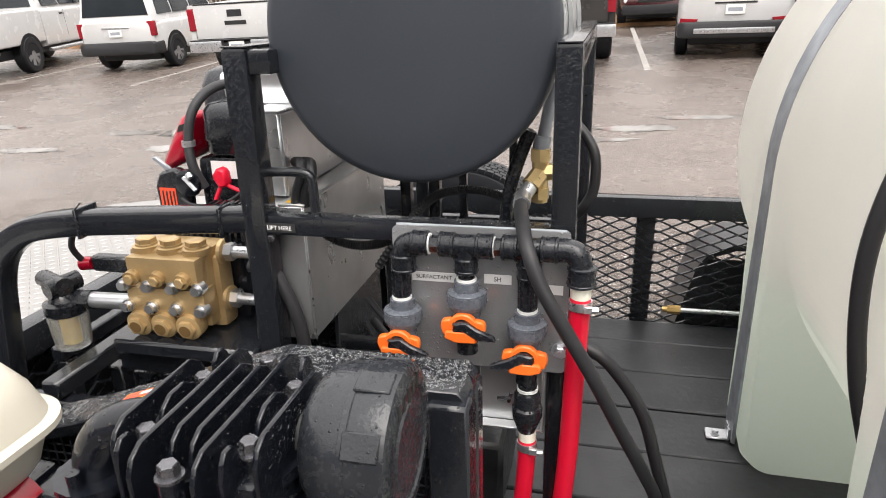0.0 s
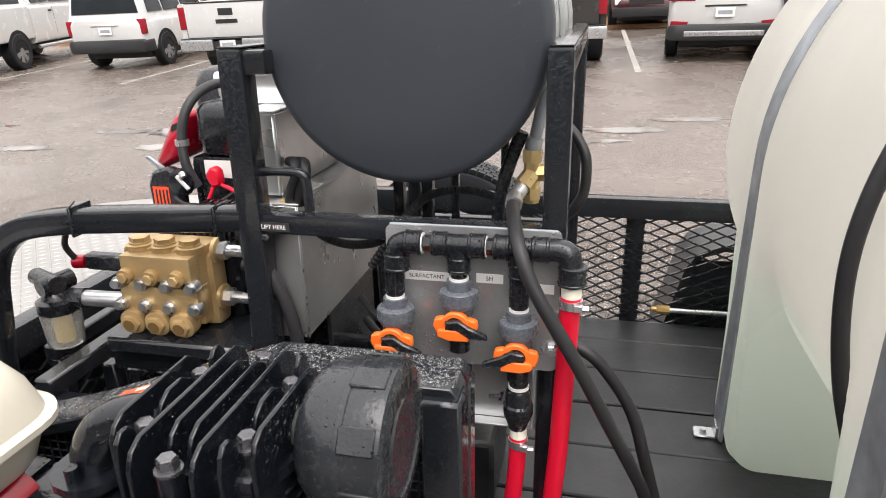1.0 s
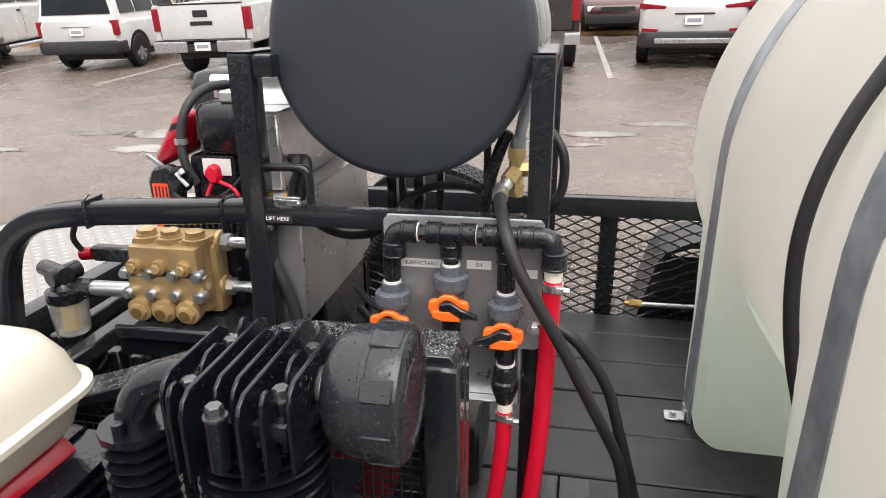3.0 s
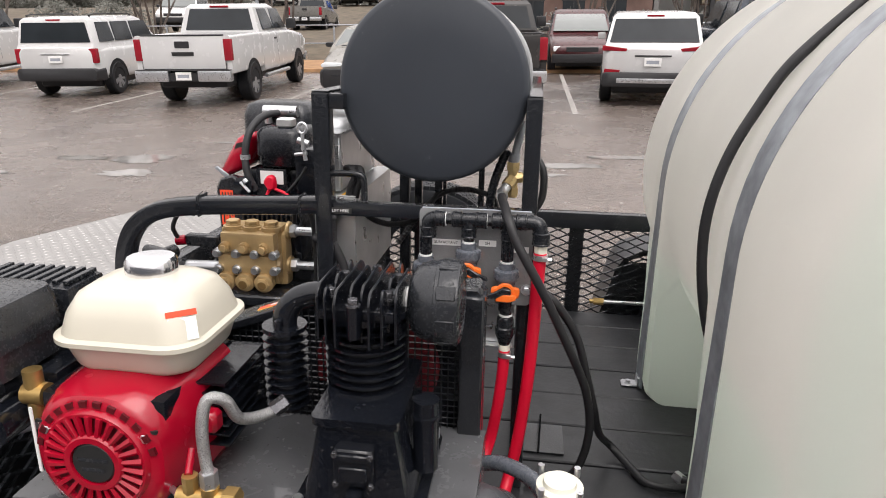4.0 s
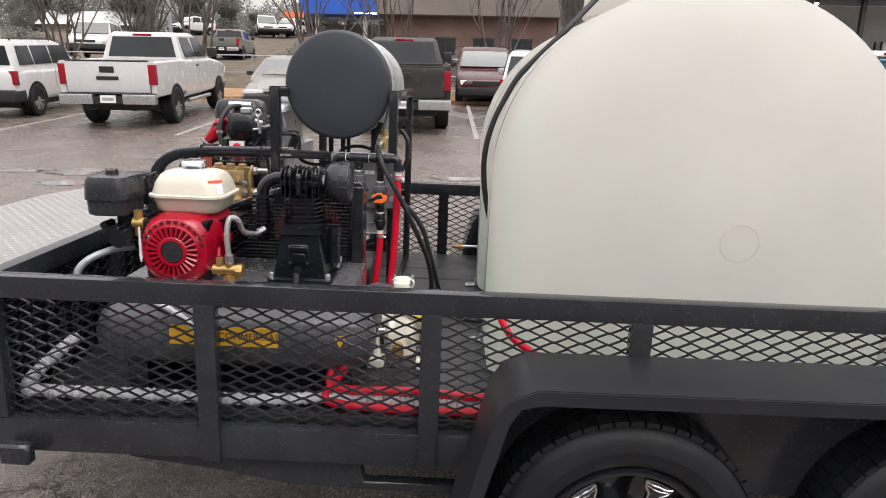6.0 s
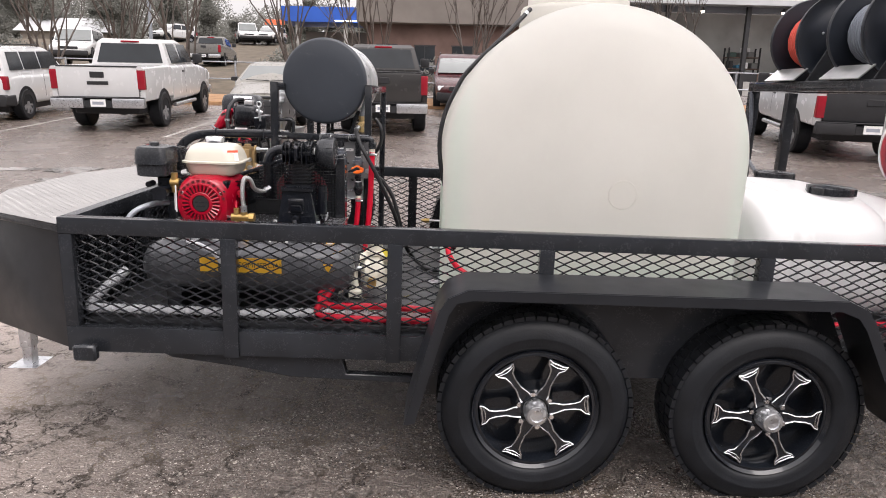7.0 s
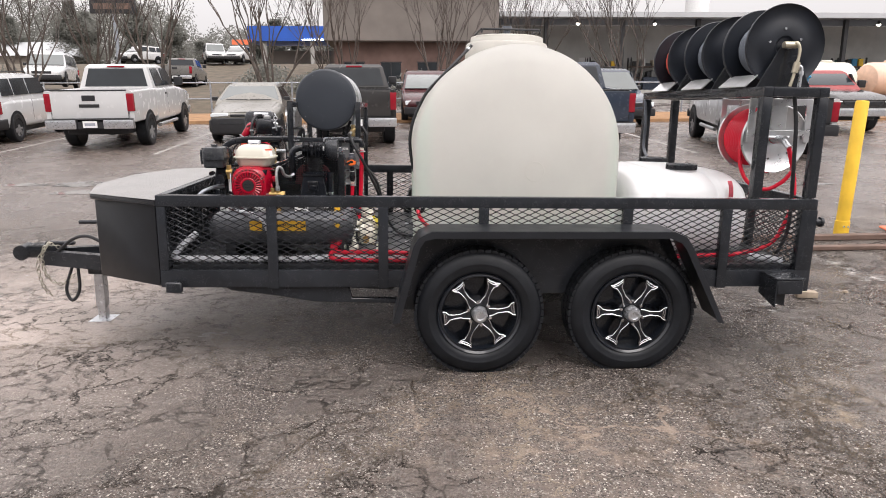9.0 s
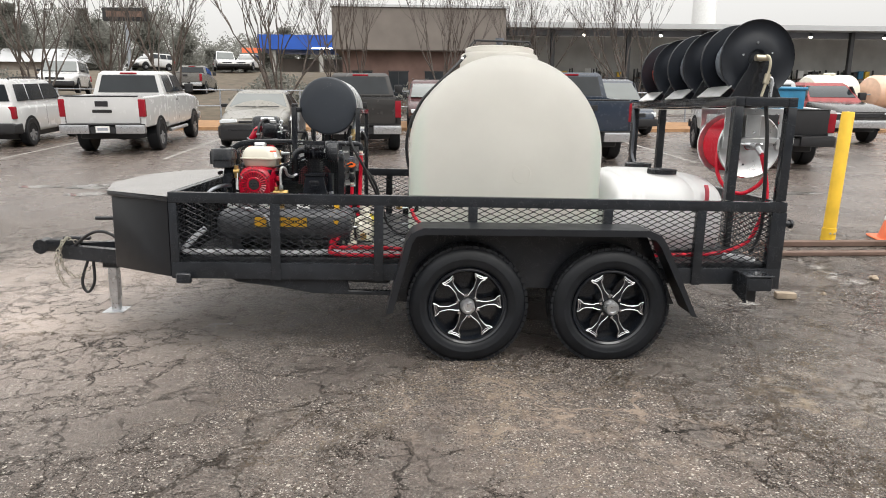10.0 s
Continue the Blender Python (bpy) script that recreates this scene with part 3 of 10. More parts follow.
# tongue, coupler, jack and chains
for s in (-1, 1):
    yb = 1.05 + s * 0.78
    t_ = B()
    d_ = Vector((-3.0, 1.05 + s * 0.03, 0.0)) - Vector((-0.7, yb, 0.0))
    nn = Vector((-d_.y, d_.x, 0)).normalized() * 0.03
    rows = []
    for q, zt, zb in ((Vector((-3.0, 1.05 + s * 0.03, 0)), 0.472, 0.37), (Vector((-1.8, 1.05 + s * 0.42, 0)), 0.472, 0.36), (Vector((-0.5, yb, 0)), 0.47, 0.39)):
        rows.append([q + nn + Vector((0, 0, zb)), q - nn + Vector((0, 0, zb)), q - nn + Vector((0, 0, zt)), q + nn + Vector((0, 0, zt))])
    t_.rings(rows)
    part("tongue_beam", t_, BLACK, trailer)
cp = B()
cp.pull([(-0.055, 0, 0, 0.2, 0.07, 0.03), (-0.05, 0, 0, 0.24, 0.09, 0.03), (0.05, 0, 0, 0.24, 0.09, 0.03), (0.055, 0, 0, 0.2, 0.07, 0.03)])
cp.rod((-0.15, -0.06, -0.01), (-0.15, 0.06, -0.01), 0.055)
cp.box(0.0, 0.2, -0.02, 0.02, 0.04, 0.065, 0.006)
cp.turn(Matrix.Translation((-3.0, 1.05, 0.465)))
part("coupler", cp, BLACKWET, trailer)
jk = B()
jk.box(-2.675, -2.605, 1.01, 1.08, 0.05, 0.37, 0.006)
jk.box(-2.72, -2.56, 0.96, 1.13, -0.056, -0.046, 0.003)
jk.box(-2.668, -2.612, 1.017, 1.073, -0.05, 0.06, 0.004)
for z in (0.08, 0.2):
    jk.rod((-2.64, 1.005, z), (-2.64, 1.085, z), 0.010)
jack = part("jack_leg", jk, STEEL, trailer, "galvanised square jack leg with a foot plate")
part("jack_sleeve", B().box(-2.70, -2.58, 0.985, 1.105, 0.30, 0.40, 0.006), BLACK, trailer)
CHAIN = mat("gold_zinc_chain", (0.42, 0.39, 0.32), 0.35, metal=0.8, var=0.2, bump=0.1)


def chain(name, pts, r=0.006, link=0.034, material=CHAIN, parent=None):
    b = B()
    line = bez(pts, 24)
    s, last, alt = 0.0, line[0], 0
    for q in line[1:]:
        s += (q - last).length
        if s >= link * 0.72:
            d, u, v = axes_for(q - last)
            w = u if alt % 2 else v
            loop = [q + d * (link / 2 * math.cos(a)) + w * (0.0125 * math.sin(a)) for a in (i * math.pi / 5 for i in range(10))]
            b.tube(loop + [loop[0], loop[1]], r / 2, n=5, k=0)
            s, alt = 0.0, alt + 1
        last = q
    return part(name, b, material, parent or trailer)


chain("safety_chain", [(-2.86, 0.99, 0.49), (-2.93, 0.94, 0.53), (-2.97, 0.92, 0.44), (-2.95, 0.93, 0.30), (-2.86, 0.95, 0.24), (-2.76, 0.97, 0.33)])
chain("safety_chain", [(-2.95, 1.02, 0.54), (-3.0, 0.93, 0.42), (-3.0, 0.93, 0.28), (-2.97, 0.94, 0.19), (-2.95, 0.95, 0.16)])
part("brake_cable", B().tube([(-2.80, 0.98, 0.36), (-2.84, 0.95, 0.20), (-2.80, 0.94, 0.12), (-2.75, 0.95, 0.20), (-2.76, 0.98, 0.36)], 0.011), HOSE, trailer)
part("wiring_lead", B().tube([(-2.42, 0.8, 0.52), (-2.60, 0.86, 0.60), (-2.75, 0.92, 0.57), (-2.92, 0.98, 0.44)], 0.011), HOSE, trailer)
# fenders
FENDER = mat("satin_black_fender_paint", (0.016, 0.0175, 0.021), 0.33, var=0.2, scale=3, bump=0.05, bscale=240)


def fender(y0, y1):
    s = -1 if y0 < 0 else 1
    prof = [(-0.495, 0.33), (-0.382, 0.77), (-0.350, 0.820), (-0.28, 0.853), (1.07, 0.857), (1.145, 0.825), (1.185, 0.770), (1.405, 0.325)]
    inn = [(-0.465, 0.335), (-0.357, 0.765), (-0.33, 0.81), (-0.27, 0.833), (1.06, 0.837), (1.130, 0.810), (1.167, 0.763), (1.385, 0.33)]
    b = B()
    rows = [[(a[0], y0, a[1]), (a[0], y1, a[1]), (c[0], y1, c[1]), (c[0], y0, c[1])] for a, c in zip(prof, inn)]
    b.rings(rows)
    ob = part("fender", b, FENDER, trailer, smooth=62)
    lip = B()
    inn2 = [(-0.455, 0.335), (-0.345, 0.758), (-0.318, 0.802), (-0.262, 0.814), (1.05, 0.818), (1.115, 0.794), (1.150, 0.750), (1.370, 0.33)]
    ye, yi = (y0 - 0.006, y0 - 0.0005) if s < 0 else (y1 + 0.0005, y1 + 0.006)
    rows = [[(a[0], ye, a[1] - 0.002), (a[0], yi, a[1] - 0.002), (c[0], yi, c[1]), (c[0], ye, c[1])] for a, c in zip(prof, inn2)]
    lip.rings(rows)
    part("fender_lip", lip, FENDER, ob, smooth=30)
    back = B()
    yb = y1 - 0.01 if s < 0 else y0
    back.prism([(-0.46, 0.34), (-0.35, 0.8), (1.13, 0.8), (1.35, 0.34), (1.25, 0.34), (1.12, 0.44), (-0.25, 0.44), (-0.36, 0.34)], "y", yb, yb + 0.008)
    part("back_plate", back, BLACK, ob)


fender(-0.245, -0.004)
fender(2.104, 2.345)
# running gear
def press(b, x):
    """A tyre flattens where it meets the ground."""
    for v in b.bm.verts:
        v.co.z = max(v.co.z, 0.018 * x - 0.004)


def wheel(x, out, phase):
    """out: -1 for the wheels on the near side, 1 for the far ones."""
    w = part("wheel", B().rod((x, 1.05 + out * 0.95, 0.360), (x, 1.05 + out * 1.13, 0.360), 0.05), BLACK, trailer)
    y = 1.05 + out * 1.222
    ax = (0, out, 0)
    ty = B().lathe(((-0.20, 0.238), (-0.205, 0.31), (-0.185, 0.354), (-0.165, 0.366), (-0.035, 0.366), (-0.015, 0.355), (0.004, 0.328), (0.007, 0.30), (0.0085, 0.296), (0.0085, 0.291), (0.007, 0.288), (0.006, 0.272), (0.001, 0.256), (-0.006, 0.246), (-0.02, 0.240)), (x, y, 0.360), ax, n=64, cap=False)
    press(ty, x)
    part("tyre", ty, RUBBER, w, "black tyre with a blocky tread")
    ty = B()
    for i in range(56):
        a = 2 * math.pi * i / 56
        for h0, h1, da in ((-0.185, -0.14, 0.0), (-0.13, -0.075, 0.5), (-0.065, -0.013, 0.0)):
            aa = a + da * 2 * math.pi / 56
            c, s_ = math.cos(aa), math.sin(aa)
            r0, r1 = 0.358, 0.374
            t = 0.0172
            pts = []
            for h in (h0, h1):
                for r in (r0, r1):
                    for e in (-t, t):
                        pts.append((x + r * c - e * s_, y + out * h, 0.360 + r * s_ + e * c))
            vv = [ty.bm.verts.new(p) for p in pts]
            for f in ((0, 1, 3, 2), (4, 6, 7, 5), (0, 4, 5, 1), (2, 3, 7, 6), (0, 2, 6, 4), (1, 5, 7, 3)):
                ty.bm.faces.new([vv[i2] for i2 in f])
    press(ty, x)
    tagged(part("tread", ty, RUBBER, w), kind="stuff")
    rim = B().lathe(((-0.19, 0.236), (-0.18, 0.220), (-0.10, 0.206), (-0.03, 0.208), (-0.018, 0.216), (-0.010, 0.2185), (-0.009, 0.2225), (-0.012, 0.230), (0.0, 0.241), (-0.01, 0.2425), (-0.19, 0.240)), (x, y, 0.360), ax, n=48, cap=False)
    rim.rod((x, y - out * 0.12, 0.360), (x, y - out * 0.10, 0.360), 0.215, n=40)
    rim.lathe(((-0.10, 0.085), (-0.03, 0.075), (-0.022, 0.066), (-0.02, 0.0)), (x, y, 0.360), ax, n=28, cap=False)
    part("rim", rim, GLOSSBLK, w)
    spk = B()
    edge = B()
    for i in range(6):
        a0 = radians(60 * i + phase)
        m = Matrix.Translation((x, y, 0.360)) @ Matrix.Rotation(-a0 if out < 0 else a0, 4, "Y")
        # a split spoke: two machined edges round a black web
        one = B()
        one.prism([(0.05, -0.024), (0.080, -0.020), (0.110, -0.011), (0.151, -0.0125), (0.1739, -0.017), (0.1903, -0.034), (0.2086, -0.040), (0.2105, 0.0), (0.2086, 0.040), (0.1903, 0.034), (0.1739, 0.017), (0.151, 0.0125), (0.110, 0.011), (0.080, 0.020), (0.05, 0.024)], "y", out * -0.035, out * -0.012, 0.003)
        one.turn(m)
        tmp = bpy.data.meshes.new("t")
        one.bm.to_mesh(tmp)
        one.bm.free()
        spk.bm.from_mesh(tmp)
        bpy.data.meshes.remove(tmp)
        ed = B()
        for s_ in (-1, 1):
            pts = [(r_, out * -0.010, s_ * h_) for r_, h_ in ((0.056, 0.0225), (0.080, 0.0195), (0.110, 0.0105), (0.151, 0.0120), (0.1739, 0.0165), (0.1894, 0.0330), (0.2068, 0.0390))]
            ed.tube(pts, 0.0032, n=6, k=0)
        ed.tube([(0.2068, out * -0.010, -0.0390), (0.2004, out * -0.010, -0.020), (0.2013, out * -0.010, 0.0), (0.2004, out * -0.010, 0.020), (0.2068, out * -0.010, 0.0390)], 0.0034, n=6, k=3)
        ed.tube([(0.194, out * -0.010, -0.0300), (0.1885, out * -0.010, 0.0), (0.194, out * -0.010, 0.0300)], 0.0022, n=6, k=3)
        ed.turn(m)
        tmp = bpy.data.meshes.new("t")
        ed.bm.to_mesh(tmp)
        ed.bm.free()
        edge.bm.from_mesh(tmp)
        bpy.data.meshes.remove(tmp)
    sp = part("spokes", spk, GLOSSBLK, w)
    part("machined_edges", edge, CHROME, sp, "bright machined spoke edges")
    cap = B().lathe(((-0.02, 0.045), (0.03, 0.043), (0.042, 0.036), (0.044, 0.024), (0.038, 0.022), (0.036, 0.0)), (x, y, 0.360), ax, n=24, cap=False)
    part("hub_cap", cap, STEEL, w, "chrome hub cap")
    for i in range(6):
        a = radians(60 * i + 40)
        part("lug_nut", B().hexbolt((x + 0.068 * math.cos(a), y - out * 0.024, 0.360 + 0.068 * math.sin(a)), ax, 0.011, 0.022), CHROME, w)


GLOSSBLK = mat("gloss_black_alloy", (0.009, 0.011, 0.015), 0.18, var=0.2, bump=0.0, coat=0.4)
for out in (-1, 1):
    for x in (0.0, 0.89):
        wheel(x, out, 8 if x < 0.5 else -2)
for x in (0.0, 0.89):
    part("axle", B().rod((x, 0.0, 0.355), (x, 2.1, 0.355), 0.045), BLACK, trailer)
    for y in (0.12, 1.98):
        part("spring", B().tube([(x - 0.36, y, 0.44), (x, y, 0.37), (x + 0.36, y, 0.44)], 0.025, sect=rrect(0.05, 0.03, 0.004, 1)), BLACK, trailer)
part("marker_lamp", B().box(-1.79, -1.70, -0.05, -0.012, 0.45, 0.515, 0.008), BLACK, trailer)
part("under_brace", B().prism([(-1.50, 0.478), (-1.44, 0.446), (-1.17, 0.413), (-0.96, 0.376), (-0.36, 0.362), (-0.36, 0.392), (-0.74, 0.396), (-0.76, 0.478)], "y", 0.03, 0.075, 0.004), BLACK, trailer)
ld = B().box(1.727, 1.90, -0.19, -0.001, 0.560, 0.572, 0.003)
ld.prism([(-0.188, 0.40), (-0.004, 0.44), (-0.004, 0.558), (-0.188, 0.558)], "x", 1.727, 1.735)
ld.box(1.737, 1.892, -0.186, -0.004, 0.475, 0.558, 0.004)
ld.prism([(1.76, 0.40), (1.84, 0.38), (1.84, 0.474), (1.72, 0.474)], "y", -0.10, -0.09)
part("ramp_bracket", ld, BLACK, trailer)
part("gate_latch", B().rod((2.04, 0.02, 0.87), (2.075, 0.02, 0.87), 0.022).rod((2.07, 0.02, 0.87), (2.085, 0.02, 0.87), 0.03), BLACK, trailer)
tagged(trailer.children[0], "")

# ---- tongue box with a tread-plate lid ----
BOXBLK = mat("black_toolbox_paint", (0.0085, 0.0095, 0.012), 0.36, var=0.25, bump=0.1, bscale=200, ior=1.36)
TREAD = mat("aluminium_tread_plate", (0.37, 0.36, 0.352), 0.46, metal=0.85, var=0.08, scale=5, bump=0.0)
tb = thing("tongue_toolbox", (-2.15, 1.05, 0.5), "black steel V-nose toolbox with a bright tread-plate lid", "toolbox")
part("body", B().prism([(-1.84, 0.025), (-2.285, 0.285), (-2.43, 0.74), (-2.43, 1.36), (-2.285, 1.815), (-1.84, 2.075)], "z", 0.475, 0.950, 0.004), BOXBLK, tb)
lidp = [(-1.835, 0.005), (-2.305, 0.265), (-2.46, 0.73), (-2.46, 1.37), (-2.305, 1.835), (-1.835, 2.095)]
lid = part("lid", B().prism(lidp, "z", 0.980, 0.983, 0.001), TREAD, tb, "bright aluminium tread-plate lid")
part("lid_skirt", B().prism([(x + 0.004, y) for x, y in lidp], "z", 0.948, 0.9795, 0.003), BLACKWET, lid)
bars = B()
for i in range(28):
    for j in range(84):
        cx, cy = -2.45 + i * 0.0225, 0.06 + j * 0.0240
        lim = 0.03 + max(0, (-cx - 1.84)) * 0.56 + max(0, -cx - 2.305) * 3.0
        if cy < lim + 0.02 or cy > 2.1 - lim - 0.02:
            continue
        a = radians(45 if (i + j) % 2 else -45)
        dx, dy = 0.010 * math.cos(a), 0.010 * math.sin(a)
        px_, py_ = -0.0022 * math.sin(a), 0.0022 * math.cos(a)
        z0, z1 = 0.9832, 0.9852
        v = [bars.bm.verts.new(c) for c in ((cx - dx, cy - dy, z0), (cx + px_, cy + py_, z0), (cx + dx, cy + dy, z0), (cx - px_, cy - py_, z0), (cx, cy, z1))]
        for q in range(4):
            bars.bm.faces.new((v[q], v[(q + 1) % 4], v[4]))
ob = part("tread_pattern", bars, TREAD, lid, smooth=0)
ob["kind"] = "stuff"
hn = B().rod((-2.42, 0.84, 0.71), (-2.655, 0.85, 0.705), 0.014)
hn.box(-2.445, -2.425, 0.76, 0.92, 0.65, 0.77, 0.004)
part("lock_handle", hn, BLACK, tb)

# ---- the large water tank ----
def let_through(m, colour, share):
    """Milky plastic: a share of the light passes through the wall."""
    nt = m.node_tree
    bs = nt.nodes["Principled BSDF"]
    tl = nt.nodes.new("ShaderNodeBsdfTranslucent")
    nt.links.new(colour, tl.inputs["Color"])
    ms = nt.nodes.new("ShaderNodeMixShader")
    ms.inputs["Fac"].default_value = share
    nt.links.new(bs.outputs[0], ms.inputs[1])
    nt.links.new(tl.outputs[0], ms.inputs[2])
    nt.links.new(ms.outputs[0], nt.nodes["Material Output"].inputs["Surface"])


def tank_plastic():
    m = mat("white_polyethylene", (0.82, 0.805, 0.77), 0.34, var=0.045, scale=2.2, bump=0.12, bscale=25)
    nt = m.node_tree
    bs = nt.nodes["Principled BSDF"]
    old = bs.inputs["Base Color"].links[0].from_socket
    tc = nt.nodes.new("ShaderNodeTexCoord")
    se = nt.nodes.new("ShaderNodeSeparateXYZ")
    nt.links.new(tc.outputs["Object"], se.inputs[0])
    lk = nt.links.new

    def ranged(src, a, b):
        q = nt.nodes.new("ShaderNodeMapRange")
        q.interpolation_type = "SMOOTHSTEP"
        q.inputs["From Min"].default_value, q.inputs["From Max"].default_value = a, b
        lk(src, q.inputs["Value"])
        return q.outputs[0]

    def maths(op, a, b=0.0):
        q = nt.nodes.new("ShaderNodeMath")
        q.operation = op
        for k, v in enumerate((a, b)):
            if isinstance(v, float):
                q.inputs[k].default_value = v
            else:
                lk(v, q.inputs[k])
        return q.outputs[0]

    end = ranged(se.outputs["Y"], -0.70, -0.80)   # the near end of the tank
    rim = maths("MAXIMUM", ranged(maths("ABSOLUTE", se.outputs["X"]), 0.50, 0.60), ranged(se.outputs["Z"], 0.31, 0.20))
    level = maths("MULTIPLY", ranged(se.outputs["Z"], 0.52, 0.40), maths("SUBTRACT", 1.0, end))
    tinted = maths("MAXIMUM", level, maths("MULTIPLY", rim, maths("MULTIPLY", end, 0.8)))
    x = nt.nodes.new("ShaderNodeMix")
    x.data_type = "RGBA"
    nt.links.new(tinted, x.inputs["Factor"])
    nt.links.new(old, x.inputs["A"])
    x.inputs["B"].default_value = (0.78, 0.85, 0.785, 1)   # the liquid shows through the wall
    nt.links.new(x.outputs["Result"], bs.inputs["Base Color"])
    let_through(m, x.outputs["Result"], 0.68)
    return m


POLY = tank_plastic()
big = thing("water_tank", (0.275, 1.07, 0.6), "large white polyethylene leg tank strapped to the trailer deck", "water tank")
TCX, TCZ, TR_ = 0.275, 1.252, 0.645


def leg_outline(r, h, rc, m):
    """m points from the right wall down, under the leg and up the left wall."""
    out = []
    q = 10
    side = (m - 2 * (q + 1)) // 3
    for i in range(side):
        out.append((r, -(h - rc) * (i + 1) / (side + 1)))
    for i in range(q + 1):
        a = -math.pi / 2 * i / q
        out.append((r - rc + rc * math.cos(a), -(h - rc) + rc * math.sin(a)))
    mid = m - 2 * (side + q + 1)
    for i in range(mid):
        out.append((r - rc - 2 * (r - rc) * (i + 1) / (mid + 1), -h))
    for i in range(q + 1):
        a = -math.pi / 2 - math.pi / 2 * i / q
        out.append((-r + rc + rc * math.cos(a), -(h - rc) + rc * math.sin(a)))
    for i in range(side):
        out.append((-r, -(h - rc) * (side - i) / (side + 1)))
    return out


def tank_ring(y, r, sq, zb=0.66):
    """Round above, straight-sided below: sq 1 keeps the walls upright down to zb, 0 is a plain arc."""
    out = []
    half, m = 56, 73
    for i in range(half + 1):
        a = math.pi * i / half
        out.append((TCX + r * math.cos(a), y, TCZ + r * math.sin(a)))
    h = (TCZ - zb) / TR_ * r
    low = leg_outline(r, h, 0.05, m)
    for i, (lx, lz) in enumerate(reversed(low)):
        a = math.pi + math.pi * (i + 1) / (m + 1)
        cx, cz = r * math.cos(a), h * math.sin(a)
        out.append((TCX + cx + (lx - cx) * sq, y, TCZ + cz + (lz - cz) * sq))
    return out


def tank_rows():
    rows = []
    for y, r, sq in ((0.215, 0.30, 1), (0.222, 0.42, 1), (0.235, 0.53, 1), (0.262, 0.595, 1), (0.31, 0.63, 1), (0.37, 0.644, 1), (0.63, 0.645, 1),
                     (0.65, 0.643, 1), (0.665, 0.622, 1), (0.745, 0.622, 1), (0.76, 0.643, 1), (0.79, 0.645, 0.9), (0.86, 0.645, 0.0), (1.27, 0.645, 0.0),
                     (1.302, 0.645, 0.96), (1.335, 0.645, 1), (1.38, 0.643, 1), (1.40, 0.622, 1), (1.48, 0.622, 1), (1.50, 0.643, 1), (1.525, 0.645, 0.92), (1.575, 0.645, 0.0),
                     (1.76, 0.644, 0.0), (1.825, 0.63, 0.0), (1.875, 0.595, 0.0), (1.905, 0.53, 0.0), (1.918, 0.42, 0.0), (1.925, 0.30, 0.0)):
        rows.append(tank_ring(y, r, sq, 0.604 if sq > 0.95 else 0.66))
    return rows


part("shell", B().rings(tank_rows()), POLY, big, smooth=60)
mh = B().lathe(((0.0, 0.30), (0.09, 0.295), (0.105, 0.285), (0.11, 0.27)), (0.31, 1.20, 1.86), (0, 0, 1), n=40)
part("manway", mh, POLY, big)
ml = B().lathe(((0.0, 0.262), (0.035, 0.26), (0.045, 0.235), (0.05, 0.0)), (0.31, 1.20, 1.972), (0, 0, 1), n=40, cap=False)
mway = part("lid", ml, POLY, big)
lb = B()
for y in (0.98, 1.42):
    lb.tube([(0.10, y, 2.02), (0.11, y, 2.045), (0.50, y, 2.045), (0.51, y, 2.02)], 0.008, k=0)
lb.tube([(0.10, 0.98, 2.044), (0.10, 1.42, 2.044)], 0.008, k=0)
lb.tube([(0.51, 0.98, 2.044), (0.51, 1.42, 2.044)], 0.008, k=0)
part("clamp_bars", lb, TRIM, mway)
part("vent", B().lathe(((0, 0.025), (0.04, 0.025), (0.045, 0.035), (0.07, 0.033)), (0.31, 1.2, 2.02), (0, 0, 1), n=14), PVC, mway)
for y in (0.705, 1.44):
    st = B()
    rows = []
    n = 40
    for i in range(n + 1):
        a = math.pi * (i / n)
        rows.append((TCX + 0.632 * math.cos(a), TCZ + 0.632 * math.sin(a)))
    pts = [(TCX + 0.640, 0.604)] + rows + [(TCX - 0.640, 0.604)]
    st.rings([[(x - (0.003 if x > TCX else -0.003), y - 0.040, z), (x - (0.003 if x > TCX else -0.003), y + 0.040, z), (x + (0.006 if x > TCX else -0.006), y + 0.040, z + 0.004), (x + (0.006 if x > TCX else -0.006), y - 0.040, z + 0.004)] for x, z in pts])
    sb = part("strap", st, GALV, big, "galvanised steel hold-down band", smooth=30)
    for s in (-1, 1):
        x0 = TCX + s * 0.646
        br = B().box(min(x0, x0 + s * 0.052), max(x0, x0 + s * 0.052), y - 0.024, y + 0.018, 0.6005, 0.606, 0.002).box(min(x0, x0 + s * 0.005), max(x0, x0 + s * 0.005), y - 0.024, y + 0.018, 0.606, 0.632, 0.001)
        part("foot_plate", br, STEEL, sb)
        part("bolt", B().rod((x0 + s * 0.03, y - 0.004, 0.606), (x0 + s * 0.03, y - 0.004, 0.6075), 0.012, n=16).hexbolt((x0 + s * 0.03, y - 0.004, 0.6075), (0, 0, 1), 0.0085, 0.008), STEEL, sb)
part("drain_bung", B().lathe(((0, 0.035), (0.022, 0.035), (0.028, 0.022), (0.05, 0.02)), (-0.25, 0.232, 0.72), (0, -1, 0.1), n=8), PLASTIC, big)
part("moulded_mark", B().lathe(((-0.008, 0.070), (-0.0002, 0.061), (0.0004, 0.056), (-0.008, 0.046)), (0.36, 0.2145, 1.14), (0, -1, 0), n=40, cap=False), POLY, big)
